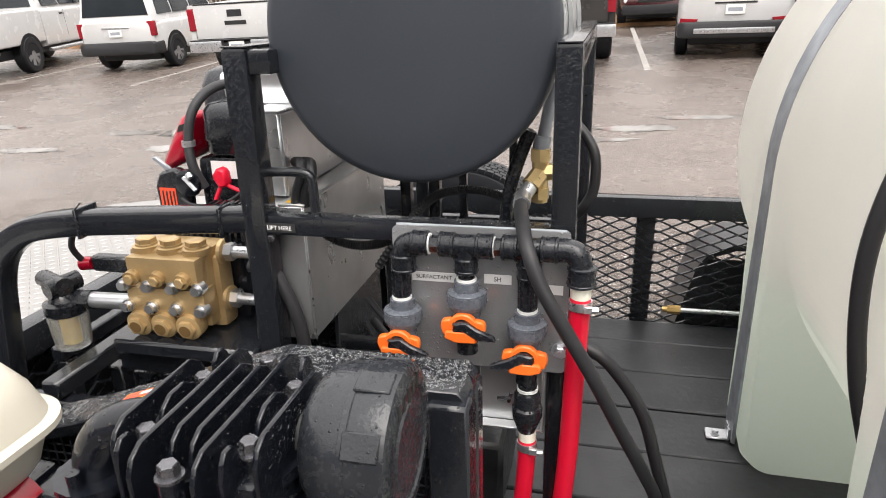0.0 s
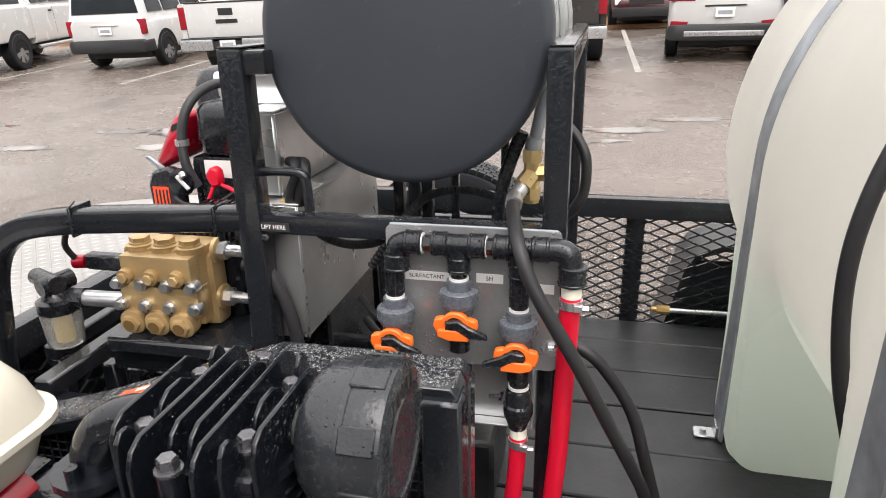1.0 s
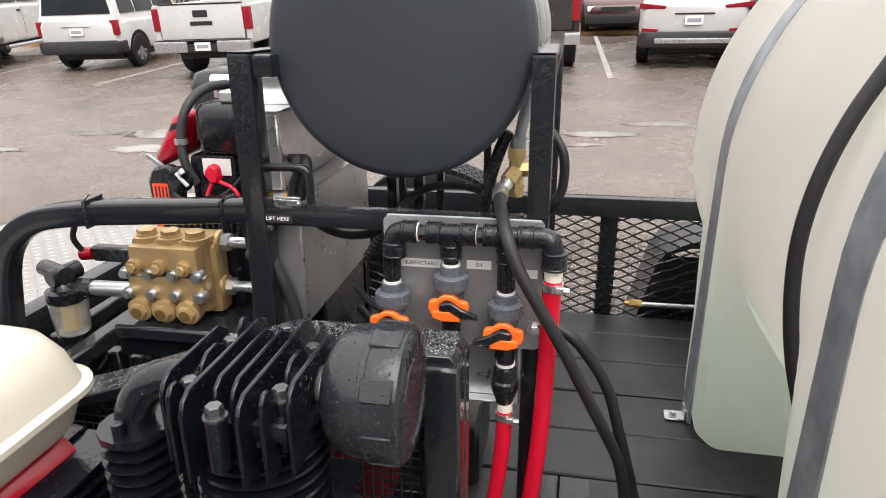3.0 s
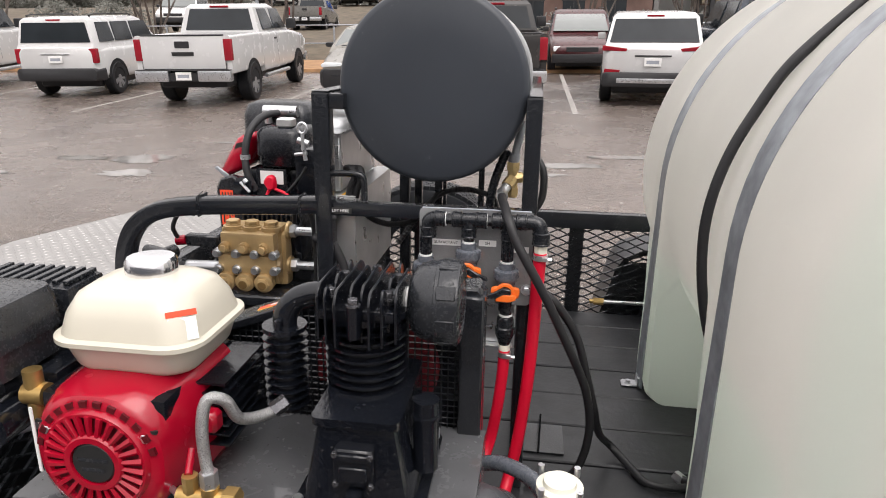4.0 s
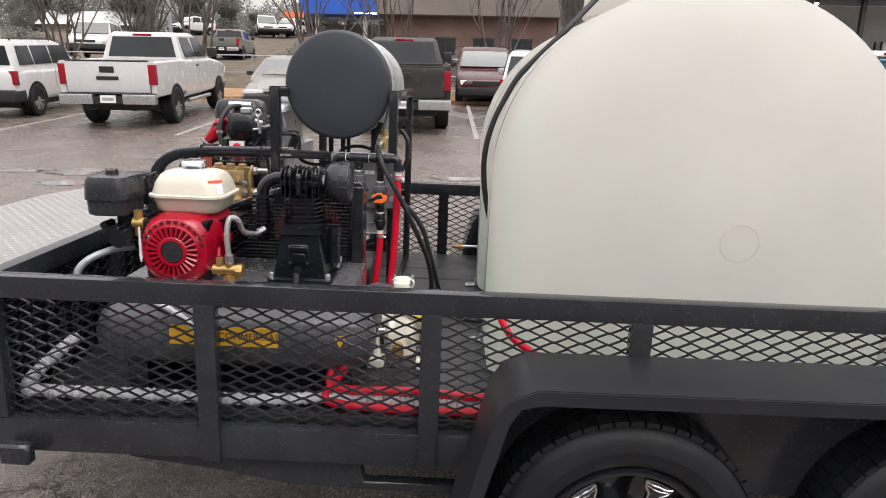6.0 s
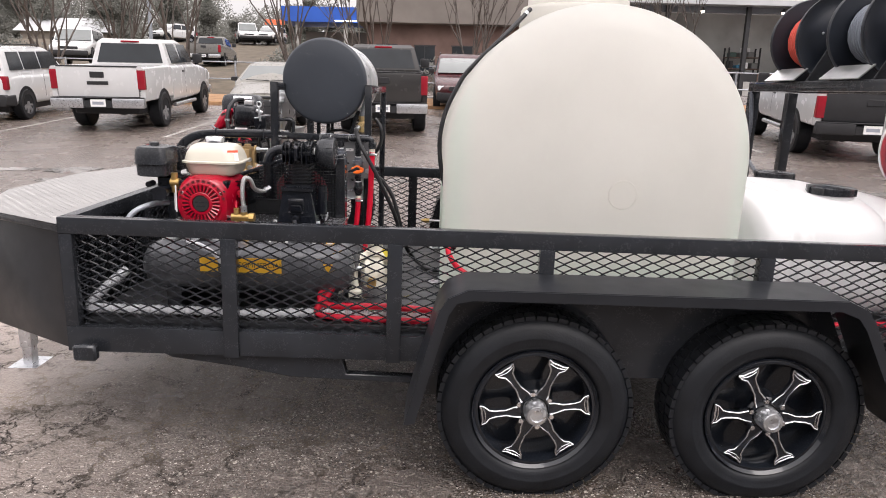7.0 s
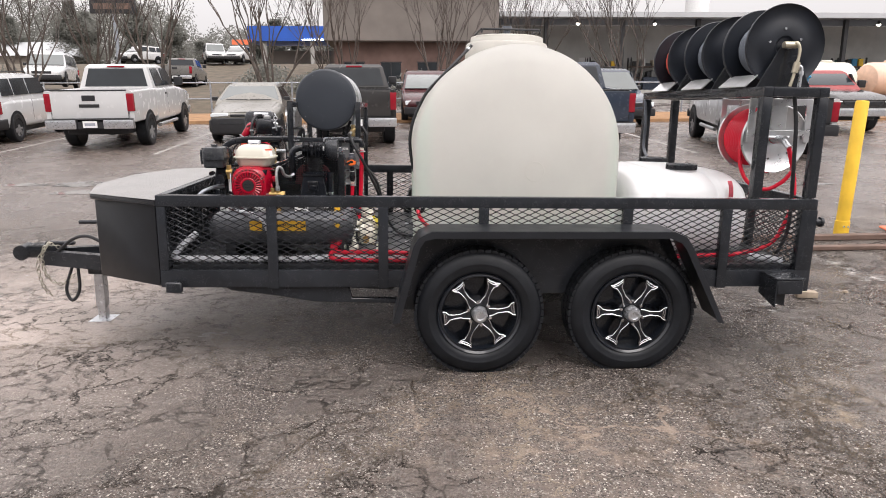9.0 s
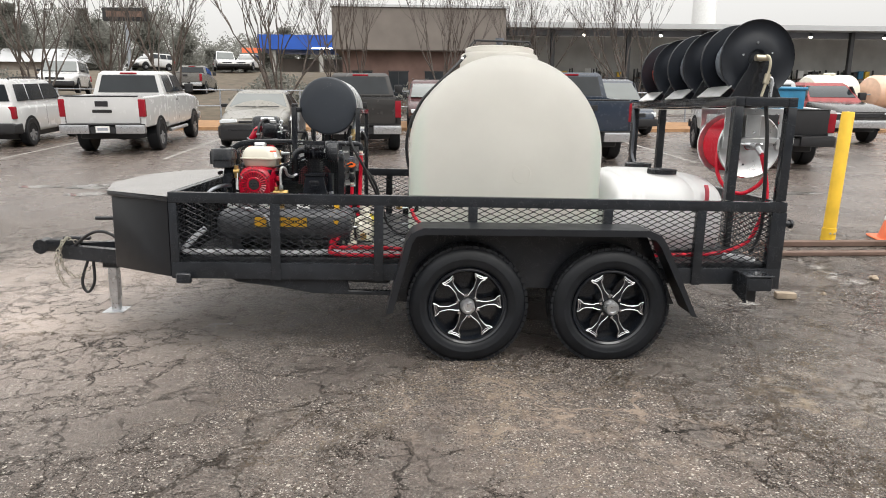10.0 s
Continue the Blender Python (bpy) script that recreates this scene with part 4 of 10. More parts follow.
tf = whole("tank_filler_hose", B().tube([(0.03, 0.95, 1.93), (-0.11, 0.83, 1.785), (-0.24, 0.812, 1.654), (-0.288, 0.81, 1.596), (-0.325, 0.81, 1.527), (-0.358, 0.81, 1.455), (-0.381, 0.81, 1.376), (-0.391, 0.81, 1.295), (-0.387, 0.81, 1.21), (-0.372, 0.81, 1.12), (-0.351, 0.81, 1.045), (-0.322, 0.812, 0.95), (-0.300, 0.83, 0.85), (-0.290, 0.86, 0.73), (-0.30, 0.885, 0.66), (-0.315, 0.90, 0.625), (-0.335, 0.93, 0.6115)], 0.0108), HOSE,
      (-0.3, 0.9, 0.6), "black rubber hose looped over the large tank", "hose")
part("hose_clamp", B().rod((0.012, 0.935, 1.912), (0.002, 0.926, 1.901), 0.0128, n=18), STEEL, tf, "steel hose clamp")
part("deck_fitting", B().rod((-0.330, 0.922, 0.6115), (-0.345, 0.945, 0.6115), 0.0138, n=6), STEEL, tf)

# ---- small rear tank ----
small = thing("chemical_tank", (1.40, 0.82, 0.6), "white polyethylene tank with two black lids behind the large tank", "chemical tank")
POLYW = mat("bright_white_polyethylene", (0.80, 0.80, 0.80), 0.33, var=0.03, scale=2, bump=0.08, bscale=30)
let_through(POLYW, POLYW.node_tree.nodes["Principled BSDF"].inputs["Base Color"].links[0].from_socket, 0.3)
rows = []
for x, top, hw in ((0.985, 0.98, 0.40), (0.99, 1.06, 0.48), (1.01, 1.11, 0.54), (1.04, 1.128, 0.565), (1.10, 1.132, 0.57), (1.112, 1.124, 0.562), (1.125, 1.124, 0.562), (1.14, 1.136, 0.572), (1.18, 1.146, 0.58), (1.192, 1.138, 0.570), (1.215, 1.138, 0.570), (1.227, 1.147, 0.58),
                   (1.46, 1.146, 0.58), (1.51, 1.140, 0.572), (1.54, 1.122, 0.556), (1.555, 1.106, 0.548), (1.568, 1.104, 0.545), (1.585, 1.120, 0.558), (1.60, 1.124, 0.560), (1.665, 1.124, 0.560), (1.715, 1.116, 0.552), (1.75, 1.09, 0.53), (1.77, 1.03, 0.48), (1.778, 0.93, 0.43)):
    row = []
    for i in range(44):
        a = 2 * math.pi * i / 44
        c, s = math.cos(a), math.sin(a)
        e = 3.2 if s > 0 else 5.0
        k_ = (abs(c) ** e + abs(s) ** e) ** (-1 / e)
        row.append((x, 0.82 + c * k_ * hw, 0.865 + s * k_ * ((top - 0.865) if s > 0 else 0.264)))
    rows.append(row)
part("shell", B().rings(rows), POLYW, small, smooth=60)
for x, y in ((1.433, 1.11), (1.405, 0.53)):
    nk = part("neck", B().lathe(((0, 0.10), (0.05, 0.095)), (x, y, 1.09), (0, 0, 1), n=24), POLYW, small)
    lidb = B().lathe(((0, 0.10), (0.03, 0.10), (0.036, 0.09), (0.04, 0.0)), (x, y, 1.135), (0, 0, 1), n=24, cap=False)
    for i in range(8):
        a = i * math.pi / 4
        lidb.box(x + 0.098 * math.cos(a) - 0.006, x + 0.098 * math.cos(a) + 0.006, y + 0.098 * math.sin(a) - 0.006, y + 0.098 * math.sin(a) + 0.006, 1.137, 1.168)
    part("lid", lidb, PLASTIC, nk, "black screw lid")
part("decal", B().box(1.37, 1.44, 0.282, 0.290, 1.0, 1.03), LABELW, small)
STRAPR = mat("faded_red_webbing", (0.42, 0.06, 0.08), 0.7, var=0.3, scale=40, bump=0.5, bscale=300)
part("red_strap", B().tube([(1.625, 0.2565, 0.985), (1.625, 0.259, 1.015), (1.625, 0.268, 1.050), (1.625, 0.292, 1.083)], 0.016, sect=rrect(0.006, 0.028, 0.002, 1)), STRAPR, small)

# ---- hose reel rack ----
rack = thing("hose_reel_rack", (1.87, 1.05, 1.0), "black square-tube rack over the trailer's rear end", "rack")
def rbar(lo, hi, name):
    part(name, B().box(lo[0], hi[0], lo[1], hi[1], lo[2], hi[2], 0.005, 2), BLACK, rack)
for y in (0.055, 1.985):
    for x in ((1.655, 1.995) if y < 1 else (1.655, 1.905)):
        rbar((x, y, 1.0102), (x + 0.058, y + 0.058, 1.60), "post")
    rbar((1.714, y, 1.604), (1.994, y + 0.058, 1.66), "cross_beam")
for x in (1.655, 1.995):
    rbar((x, 0.055, 1.602), (x + 0.058, 2.043, 1.66), "long_beam")
for y in (0.6, 1.05, 1.5):
    rbar((1.714, y, 1.61), (1.995, y + 0.05, 1.655), "cross_beam")


REELBLK = mat("satin_black_reel", (0.010, 0.0125, 0.018), 0.40, var=0.3, bump=0.1, bscale=200, ior=1.4)
mat_sw = mat("dull_brass_swivel", (0.52, 0.47, 0.36), 0.38, metal=0.7, var=0.2, bump=0.2)


def hose_reel(yc, hose_mat, label):
    """A steel reel with two dished flanges, on two triangular side plates; its axle lies along y."""
    x, z, r = 1.86, 1.905, 0.245
    th = thing("hose_reel", (x, yc, 1.66), label, "hose reel", "hose reels on the rack")
    for s in (-1, 1):
        y = yc + s * 0.135
        part("flange", B().lathe(((0.0, 0.05), (0.012, 0.06), (0.014, 0.13), (0.004, 0.15), (0.004, 0.222), (0.012, 0.236), (0.02, r - 0.002), (0.012, r), (-0.004, r - 0.004), (-0.004, 0.05)), (x, y, z), (0, s, 0), n=48, cap=False), REELBLK, th)
        sp = B().prism([(x - 0.17, 1.6605), (x + 0.17, 1.6605), (x + 0.03, z + 0.02), (x - 0.03, z + 0.02)], "y", yc + s * 0.178 - 0.004, yc + s * 0.178 + 0.004, 0.002)
        for i in range(5):
            a = i * 1.257 + 0.4
            part("bolt", B().hexbolt((x + 0.10 * math.cos(a), y + s * 0.014, z + 0.10 * math.sin(a)), (0, s, 0), 0.007, 0.006), STEEL, th)
        part("side_plate", sp, BLACKWET, th)
        part("axle", B().rod((x, y, z), (x, yc + s * 0.20, z), 0.022), STEEL, th)
    part("drum", B().rod((x, yc - 0.13, z), (x, yc + 0.13, z), 0.09, n=24), BLACK, th)
    coil = B()
    for layer in range(3):
        m_ = 11
        pts = []
        for i in range(m_ * 20 + 1):
            a = 2 * math.pi * i / 20
            yy = yc - 0.115 + 0.23 * i / (m_ * 20)
            rr = 0.105 + layer * 0.022
            pts.append((x + rr * math.cos(a), yy, z + rr * math.sin(a)))
        if layer == 2:
            coil.tube(pts, 0.0115, n=6, k=0)
    coil.rod((x, yc - 0.12, z), (x, yc + 0.12, z), 0.135, n=24)
    part("hose_coil", coil, hose_mat, th)
    tray = B().prism([(1.622, 1.665), (1.70, 1.735), (1.70, 1.728), (1.628, 1.6605)], "y", yc - 0.17, yc + 0.17)
    part("tray", tray, ALU, th, "pale aluminium tray plate")
    sw = B().tube([(x, yc - 0.2, z), (x + 0.02, yc - 0.24, z + 0.01), (x + 0.035, yc - 0.25, z - 0.04), (x + 0.02, yc - 0.25, z - 0.15), (x + 0.0, yc - 0.25, z - 0.24)], 0.0095, n=8)
    sw.rod((x - 0.05, yc - 0.22, z), (x + 0.03, yc - 0.22, z), 0.020)
    sw.rod((x + 0.028, yc - 0.25, z - 0.10), (x + 0.018, yc - 0.25, z - 0.16), 0.019)
    part("swivel_pipe", sw, mat_sw, th, "brass and zinc swivel joint")
    dn = B().tube([(x + 0.03, yc - 0.25, z - 0.12), (x + 0.055, yc - 0.25, z - 0.13), (x + 0.058, yc - 0.25, z - 0.17), (x + 0.056, yc - 0.25, z - 0.243)], 0.011, n=8)
    dn.rod((x + 0.057, yc - 0.25, z - 0.15), (x + 0.057, yc - 0.25, z - 0.175), 0.016, n=6)
    part("drop_pipe", dn, STEEL, th)
    hd = B().rod((x + 0.19, yc + 0.12, z - 0.14), (x + 0.24, yc + 0.05, z - 0.10), 0.008)
    part("lock_pin", hd, STEEL, th)


BLUEHOSE = mat("grey_blue_hose", (0.16, 0.18, 0.21), 0.5, var=0.2, bump=0.2)
ORHOSE = mat("orange_red_hose", (0.62, 0.09, 0.06), 0.45, var=0.15, bump=0.2)
hose_reel(0.40, BLUEHOSE, "black steel hose reel with grey-blue hose on the rack")
hose_reel(1.00, BLUEHOSE, "black steel hose reel with grey-blue hose on the rack")
hose_reel(1.60, ORHOSE, "black steel hose reel with orange-red hose on the rack")
# the stainless reel that hangs under the rack
SSX, SSY, SSZ = 1.955, 0.58, 1.345
SS0, SS1 = 0.425, 0.74
ssr = thing("stainless_hose_reel", (SSX, SSY, 1.6), "stainless steel reel full of bright red hose, hung under the rack", "hose reel")
for y, s in ((SS0, -1), (SS1, 1)):
    rr = 0.222
    part("flange", B().lathe(((0, 0.03), (0.006, 0.10), (0.006, rr - 0.02), (0.014, rr - 0.008), (0.008, rr), (-0.004, rr - 0.004), (-0.004, 0.03)), (SSX, y, SSZ), (0, s, 0), n=48, cap=False), STAIN, ssr)
    for i in range(6):
        a = i * math.pi / 3 + 0.3
        part("bolt", B().hexbolt((SSX + 0.13 * math.cos(a), y + s * 0.006, SSZ + 0.13 * math.sin(a)), (0, s, 0), 0.007, 0.006), DZINC, ssr)
co_ = B()
pts = []
for i in range(12 * 24 + 1):
    a = 2 * math.pi * i / 24
    pts.append((SSX + 0.180 * math.cos(a), SS0 + 0.02 + (SS1 - SS0 - 0.04) * i / (12 * 24), SSZ + 0.180 * math.sin(a)))
co_.tube(pts, 0.0145, n=7, k=0)
co_.rod((SSX, SS0 + 0.008, SSZ), (SSX, SS1 - 0.008, SSZ), 0.175, n=36)
part("hose_coil", co_, REDHOSE, ssr)
for y in (SS0 - 0.030, SS1 + 0.030):
    fr = B()
    for x in (-0.20, 0.175):
        fr.box(SSX + x, SSX + x + 0.04, y - 0.005, y + 0.005, SSZ - 0.02, 1.6, 0.002)
    fr.box(SSX - 0.20, SSX + 0.215, y - 0.008, y + 0.007, SSZ + 0.02, SSZ + 0.055, 0.002)
    fr.box(SSX - 0.20, SSX + 0.215, y - 0.006, y + 0.006, 1.555, 1.598, 0.002)
    fr.box(SSX - 0.05, SSX + 0.05, y - 0.006, y + 0.006, SSZ + 0.056, 1.554, 0.002)
    part("hanger", fr, STAIN, ssr)
sw_ = B().rod((SSX, SS0, SSZ), (SSX, SS0 - 0.13, SSZ), 0.025).rod((SSX, SS0 - 0.11, SSZ), (SSX + 0.01, SS0 - 0.17, SSZ - 0.05), 0.018)
sw_.rod((SSX - 0.09, SS0 - 0.045, SSZ + 0.01), (SSX + 0.07, SS0 - 0.045, SSZ + 0.01), 0.012, n=10)
part("swivel", sw_, STEEL, ssr)
whole("red_reel_hose", B().tube([(1.778, 0.50, 1.33), (1.764, 0.47, 1.24), (1.775, 0.45, 1.14), (1.827, 0.42, 1.053), (1.931, 0.40, 1.02), (2.01, 0.36, 1.075), (2.05, 0.34, 1.14)], 0.0125), REDHOSE, (1.9, 0.4, 1.04), "bright red hose hanging from the stainless reel", "hose")
whole("red_feed_hose", B().tube([(1.965, 0.255, 1.295), (1.975, 0.25, 1.25), (1.992, 0.25, 1.199), (2.012, 0.24, 1.10), (2.012, 0.22, 0.98), (1.97, 0.20, 0.85), (1.90, 0.22, 0.70), (1.7, 0.22, 0.63), (1.45, 0.2, 0.622), (1.1, 0.15, 0.62)], 0.0135), REDHOSE, (1.9, 0.25, 0.6), "bright red hose running down to the deck", "hose")
whole("black_feed_hose", B().tube([(1.90, 0.16, 1.62), (1.92, 0.14, 1.45), (1.935, 0.14, 1.25), (1.96, 0.16, 1.05), (1.97, 0.17, 0.8), (1.93, 0.2, 0.63)], 0.012), HOSE, (1.93, 0.15, 0.6), "thin black hose beside the rack post", "hose")
whole("white_rag_roll", B().tube([(1.70, 0.10, 0.64), (1.80, 0.09, 0.63), (1.90, 0.08, 0.615)], 0.022), WHITEHOSE, (1.8, 0.09, 0.6), "white plastic pipe end on the deck", "pipe")
whole("grey_conduit", B().tube([(1.66, 2.0, 1.6), (1.665, 1.96, 1.4), (1.66, 1.95, 1.2), (1.62, 1.7, 1.1)], 0.013), PVC, (1.66, 1.95, 1.1), "pale grey hose down the far rack post", "hose")

# outlet plug low on the tank's end, and its hose
pl_ = thing("tank_outlet", (-0.30, 0.22, 0.86), "black bulkhead outlet with a red hose on the tank's end", "pipe fitting")
part("flange", B().lathe(((0, 0.034), (0.008, 0.034), (0.010, 0.026), (0.026, 0.026), (0.028, 0.02)), (-0.335, 0.252, 0.905), (-0.25, -1, 0), n=8), PLASTIC, pl_)
part("nipple", B().rod((-0.342, 0.224, 0.905), (-0.346, 0.20, 0.90), 0.013, n=12), STEEL, pl_)
part("hose", B().tube([(-0.346, 0.20, 0.90), (-0.34, 0.185, 0.87), (-0.30, 0.165, 0.82), (-0.22, 0.15, 0.77), (-0.14, 0.14, 0.70), (-0.08, 0.14, 0.64), (0.0, 0.14, 0.622)], 0.0115), REDHOSE, pl_, "bright red hose")

# ---- air compressor ----
comp = thing("air_compressor", (-1.2, 0.45, 0.6), "petrol twin-tank air compressor with a red engine and cream fuel tank", "air compressor", m=LEAN @ Matrix.Translation((-1.162, 0.40, 0.617)))
BASE[comp.name] = Vector((-1.2, 0.45, 0.6))
CX0, CX1, CY0, CY1, CZT = -1.571, -0.842, 0.285, 0.60, 0.925
deck = part("deck_plate", B().box(CX0, CX1, CY0, CY1, CZT - 0.10, CZT, 0.006, 2), GREYTOP, comp)
for yc in (0.27, 0.50):
    tk = B().lathe(((-0.432, 0.0), (-0.422, 0.05), (-0.407, 0.075), (-0.38, 0.092), (-0.35, 0.10), (0.35, 0.10), (0.38, 0.092), (0.407, 0.075), (0.422, 0.05), (0.432, 0.0)), (-1.197, yc - 0.02, 0.775), (1, 0, 0), n=36, cap=False)
    part("air_tank", tk, TANKGREY, comp, "grey steel air tank")
for x in (-1.5, -0.86):
    part("leg", B().box(x - 0.03, x + 0.03, 0.20, 0.54, 0.585, 0.685, 0.003), BLACK, comp)
# decals
dk = part("decal", B().box(-1.372, -1.30, 0.1485, 0.1495, 0.772, 0.832), LABELY, comp)
dk = part("decal", B().box(-1.221, -1.048, 0.1485, 0.1495, 0.772, 0.832), LABELY, comp, "yellow decal on the air tank")
words("lettering", "COMMERCIAL", 0.029, Matrix.Translation((-1.134, 0.148, 0.803)) @ FACE, INK, comp)
part("warning_decal", B().prism([(-0.843, 0.818), (-0.863, 0.780), (-0.883, 0.818)], "y", 0.1475, 0.1485), LABELY, comp)
part("name_plate", B().box(-1.130, -1.049, CY0 - 0.002, CY0 - 0.0002, 0.862, 0.908), LABELW, comp)
part("bars", B().box(-1.12, -1.06, CY0 - 0.003, CY0 - 0.0022, 0.872, 0.876).box(-1.11, -1.07, CY0 - 0.003, CY0 - 0.0022, 0.888, 0.894), INK, comp)
part("decal", B().box(-0.957, -0.893, CY0 - 0.002, CY0 - 0.0002, 0.838, 0.912), INK, comp, "black rating decal")
part("decal", B().box(-0.891, -0.857, CY0 - 0.002, CY0 - 0.0002, 0.838, 0.914), LABELY, comp)
words("lettering", "8 GALLON", 0.0115, Matrix.Translation((-0.925, CY0 - 0.0025, 0.893)) @ FACE, LABELW, comp)
words("lettering", "2", 0.022, Matrix.Translation((-0.874, CY0 - 0.0025, 0.896)) @ FACE, INK, comp)
part("bars", B().box(-0.948, -0.905, CY0 - 0.0026, CY0 - 0.0021, 0.868, 0.872).box(-0.948, -0.915, CY0 - 0.0026, CY0 - 0.0021, 0.857, 0.861).box(-0.886, -0.862, CY0 - 0.0026, CY0 - 0.0021, 0.868, 0.874).box(-0.886, -0.864, CY0 - 0.0026, CY0 - 0.0021, 0.85, 0.858), LABELW, comp)
DIAL = mat("grey_white_dial", (0.50, 0.51, 0.51), 0.25, var=0.08, scale=30, bump=0.0)
for x in (-1.535, -1.335):
    gg = part("gauge", B().lathe(((0, 0.034), (0.018, 0.034), (0.022, 0.031), (0.02, 0.029)), (x, CY0, 0.885), (0, -1, 0), n=28), STEEL, comp)
    part("dial", B().rod((x, CY0 - 0.0205, 0.885), (x, CY0 - 0.0215, 0.885), 0.0285, n=28), DIAL, gg)
    tk = B()
    for i in range(11):
        a = radians(-50 + 28 * i)
        c, s = math.cos(a), math.sin(a)
        tk.rod((x + 0.0195 * c, CY0 - 0.0219, 0.885 + 0.0195 * s), (x + 0.0255 * c, CY0 - 0.0219, 0.885 + 0.0255 * s), 0.0009, n=4)
    tk.rod((x, CY0 - 0.0215, 0.885), (x, CY0 - 0.0228, 0.885), 0.004, n=10)
    part("ticks", tk, INK, gg)
    part("needle", B().rod((x + 0.004, CY0 - 0.0222, 0.880), (x - 0.016, CY0 - 0.0222, 0.899), 0.0011, n=4), INK, gg)
for x in (-1.47, -1.425, -1.28):
    part("air_coupling", B().rod((x, CY0, 0.87), (x, CY0 - 0.05, 0.865), 0.013).rod((x, CY0 - 0.01, 0.87), (x, CY0 - 0.03, 0.868), 0.019, n=6), STEEL if x < -1.3 else BRASS, comp)
part("regulator", B().rod((-1.38, CY0, 0.872), (-1.38, CY0 - 0.05, 0.872), 0.022), PLASTIC, comp)

# engine
EX, EY = -1.394, 0.402
eng = part("engine_block", B().box(EX - 0.10, EX + 0.10, EY - 0.11, EY + 0.12, CZT + 0.001, CZT + 0.19, 0.012, 2), CAST, comp)
sh = B()
rows = []
for y, r, cx in ((EY - 0.135, 0.088, 0), (EY - 0.128, 0.100, 0), (EY - 0.10, 0.106, 0), (EY - 0.06, 0.112, 0.004), (EY - 0.02, 0.116, 0.008), (EY + 0.08, 0.116, 0.012)):
    row = []
    for i in range(40):
        a = 2 * math.pi * i / 40
        c, s = math.cos(a), math.sin(a)
        e = 2.4 if y < EY - 0.11 else 3.2
        k_ = (abs(c) ** e + abs(s) ** e) ** (-1 / e)
        row.append((EX + cx - c * k_ * r, y, CZT + 0.100 + s * k_ * r))
    rows.append(row)
sh.rings(rows)
# dark red that carries the shade inside the fan openings
FANRED = mat("shaded_red_screen", (0.085, 0.002, 0.006), 0.5, var=0.4, scale=60, bump=0.4)
shr = part("fan_cover", sh, RED, eng, "red recoil fan cover with radial slots")
# raised dark blocks stand in for the shaded slots
slots = B()
for i in range(26):
    a = 2 * math.pi * i / 26
    if math.sin(a) > -0.15:
        continue
    m = Matrix.Translation((EX, EY - 0.1368, CZT + 0.100)) @ Matrix.Rotation(a, 4, "Y")
    one = [m @ Vector(p) for p in ((0.0865, 0, -0.0055), (0.0955, 0, -0.006), (0.0955, 0, 0.006), (0.0865, 0, 0.0055))]
    lo = [slots.bm.verts.new(p) for p in one]
    hi = [slots.bm.verts.new(p + Vector((0, 0.007, 0))) for p in one]
    slots.bm.faces.new(lo)
    slots.bm.faces.new(list(reversed(hi)))
    for q in range(4):
        slots.bm.faces.new((lo[q], lo[(q + 1) % 4], hi[(q + 1) % 4], hi[q]))
tagged(part("vent_slots", slots, FANRED, shr), kind="stuff")
rr_ = B().lathe(((0.0, 0.084), (0.008, 0.083), (0.013, 0.080), (0.013, 0.075), (0.002, 0.074)), (EX, EY - 0.131, CZT + 0.100), (0, -1, 0), n=40, cap=False)
rec = part("recoil_ring", rr_, RED, shr)
part("fan_screen", B().rod((EX, EY - 0.1345, CZT + 0.100), (EX, EY - 0.1375, CZT + 0.100), 0.0745, n=40), FANRED, rec, "dark red disc for the shaded fan opening")
ribs = B()
for i in range(26):
    a = 2 * math.pi * (i + 0.5) / 26
    c, s = math.cos(a), math.sin(a)
    ribs.tube([(EX + 0.042 * c, EY - 0.1445, CZT + 0.100 + 0.042 * s), (EX + 0.077 * c, EY - 0.1425, CZT + 0.100 + 0.077 * s)], lambda t: 0.0036 + 0.0022 * t, n=5, k=0)
part("ribs", ribs, RED, rec)
part("hub_ring", B().lathe(((0, 0.047), (0.009, 0.047), (0.012, 0.044), (0.012, 0.035), (0.0, 0.034)), (EX, EY - 0.137, CZT + 0.100), (0, -1, 0), n=36, cap=False), RED, rec)
part("recoil_hub", B().lathe(((0, 0.0335), (0.008, 0.0335), (0.010, 0.031), (0.010, 0.0)), (EX, EY - 0.137, CZT + 0.100), (0, -1, 0), n=32, cap=False), INK, rec, "black recoil hub plate")
part("hub_bars", B().box(EX - 0.024, EX + 0.024, EY - 0.1482, EY - 0.1474, CZT + 0.103, CZT + 0.109).box(EX - 0.018, EX + 0.018, EY - 0.1482, EY - 0.1474, CZT + 0.087, CZT + 0.093), GREYPL, rec)
for a, r in ((28, 0.088), (152, 0.088), (270, 0.088)):
    ob = part("bolt", B().hexbolt((EX + r * math.cos(radians(a)), EY - 0.128, CZT + 0.100 + r * math.sin(radians(a))), (0, -1, 0), 0.008, 0.008), STEEL, shr)
# more vents as black blocks in place of shaded openings
sl2 = B()
for i in range(4):
    sl2.box(EX + 0.0 + i * 0.026, EX + 0.017 + i * 0.026, EY - 0.1305, EY - 0.1265, CZT + 0.172 - i * 0.008, CZT + 0.186 - i * 0.011)
    sl2.box(EX - 0.03 - i * 0.022, EX - 0.016 - i * 0.022, EY - 0.1305, EY - 0.1265, CZT + 0.174 - i * 0.008, CZT + 0.182 - i * 0.009)
part("vent_slots", sl2, INK, shr)
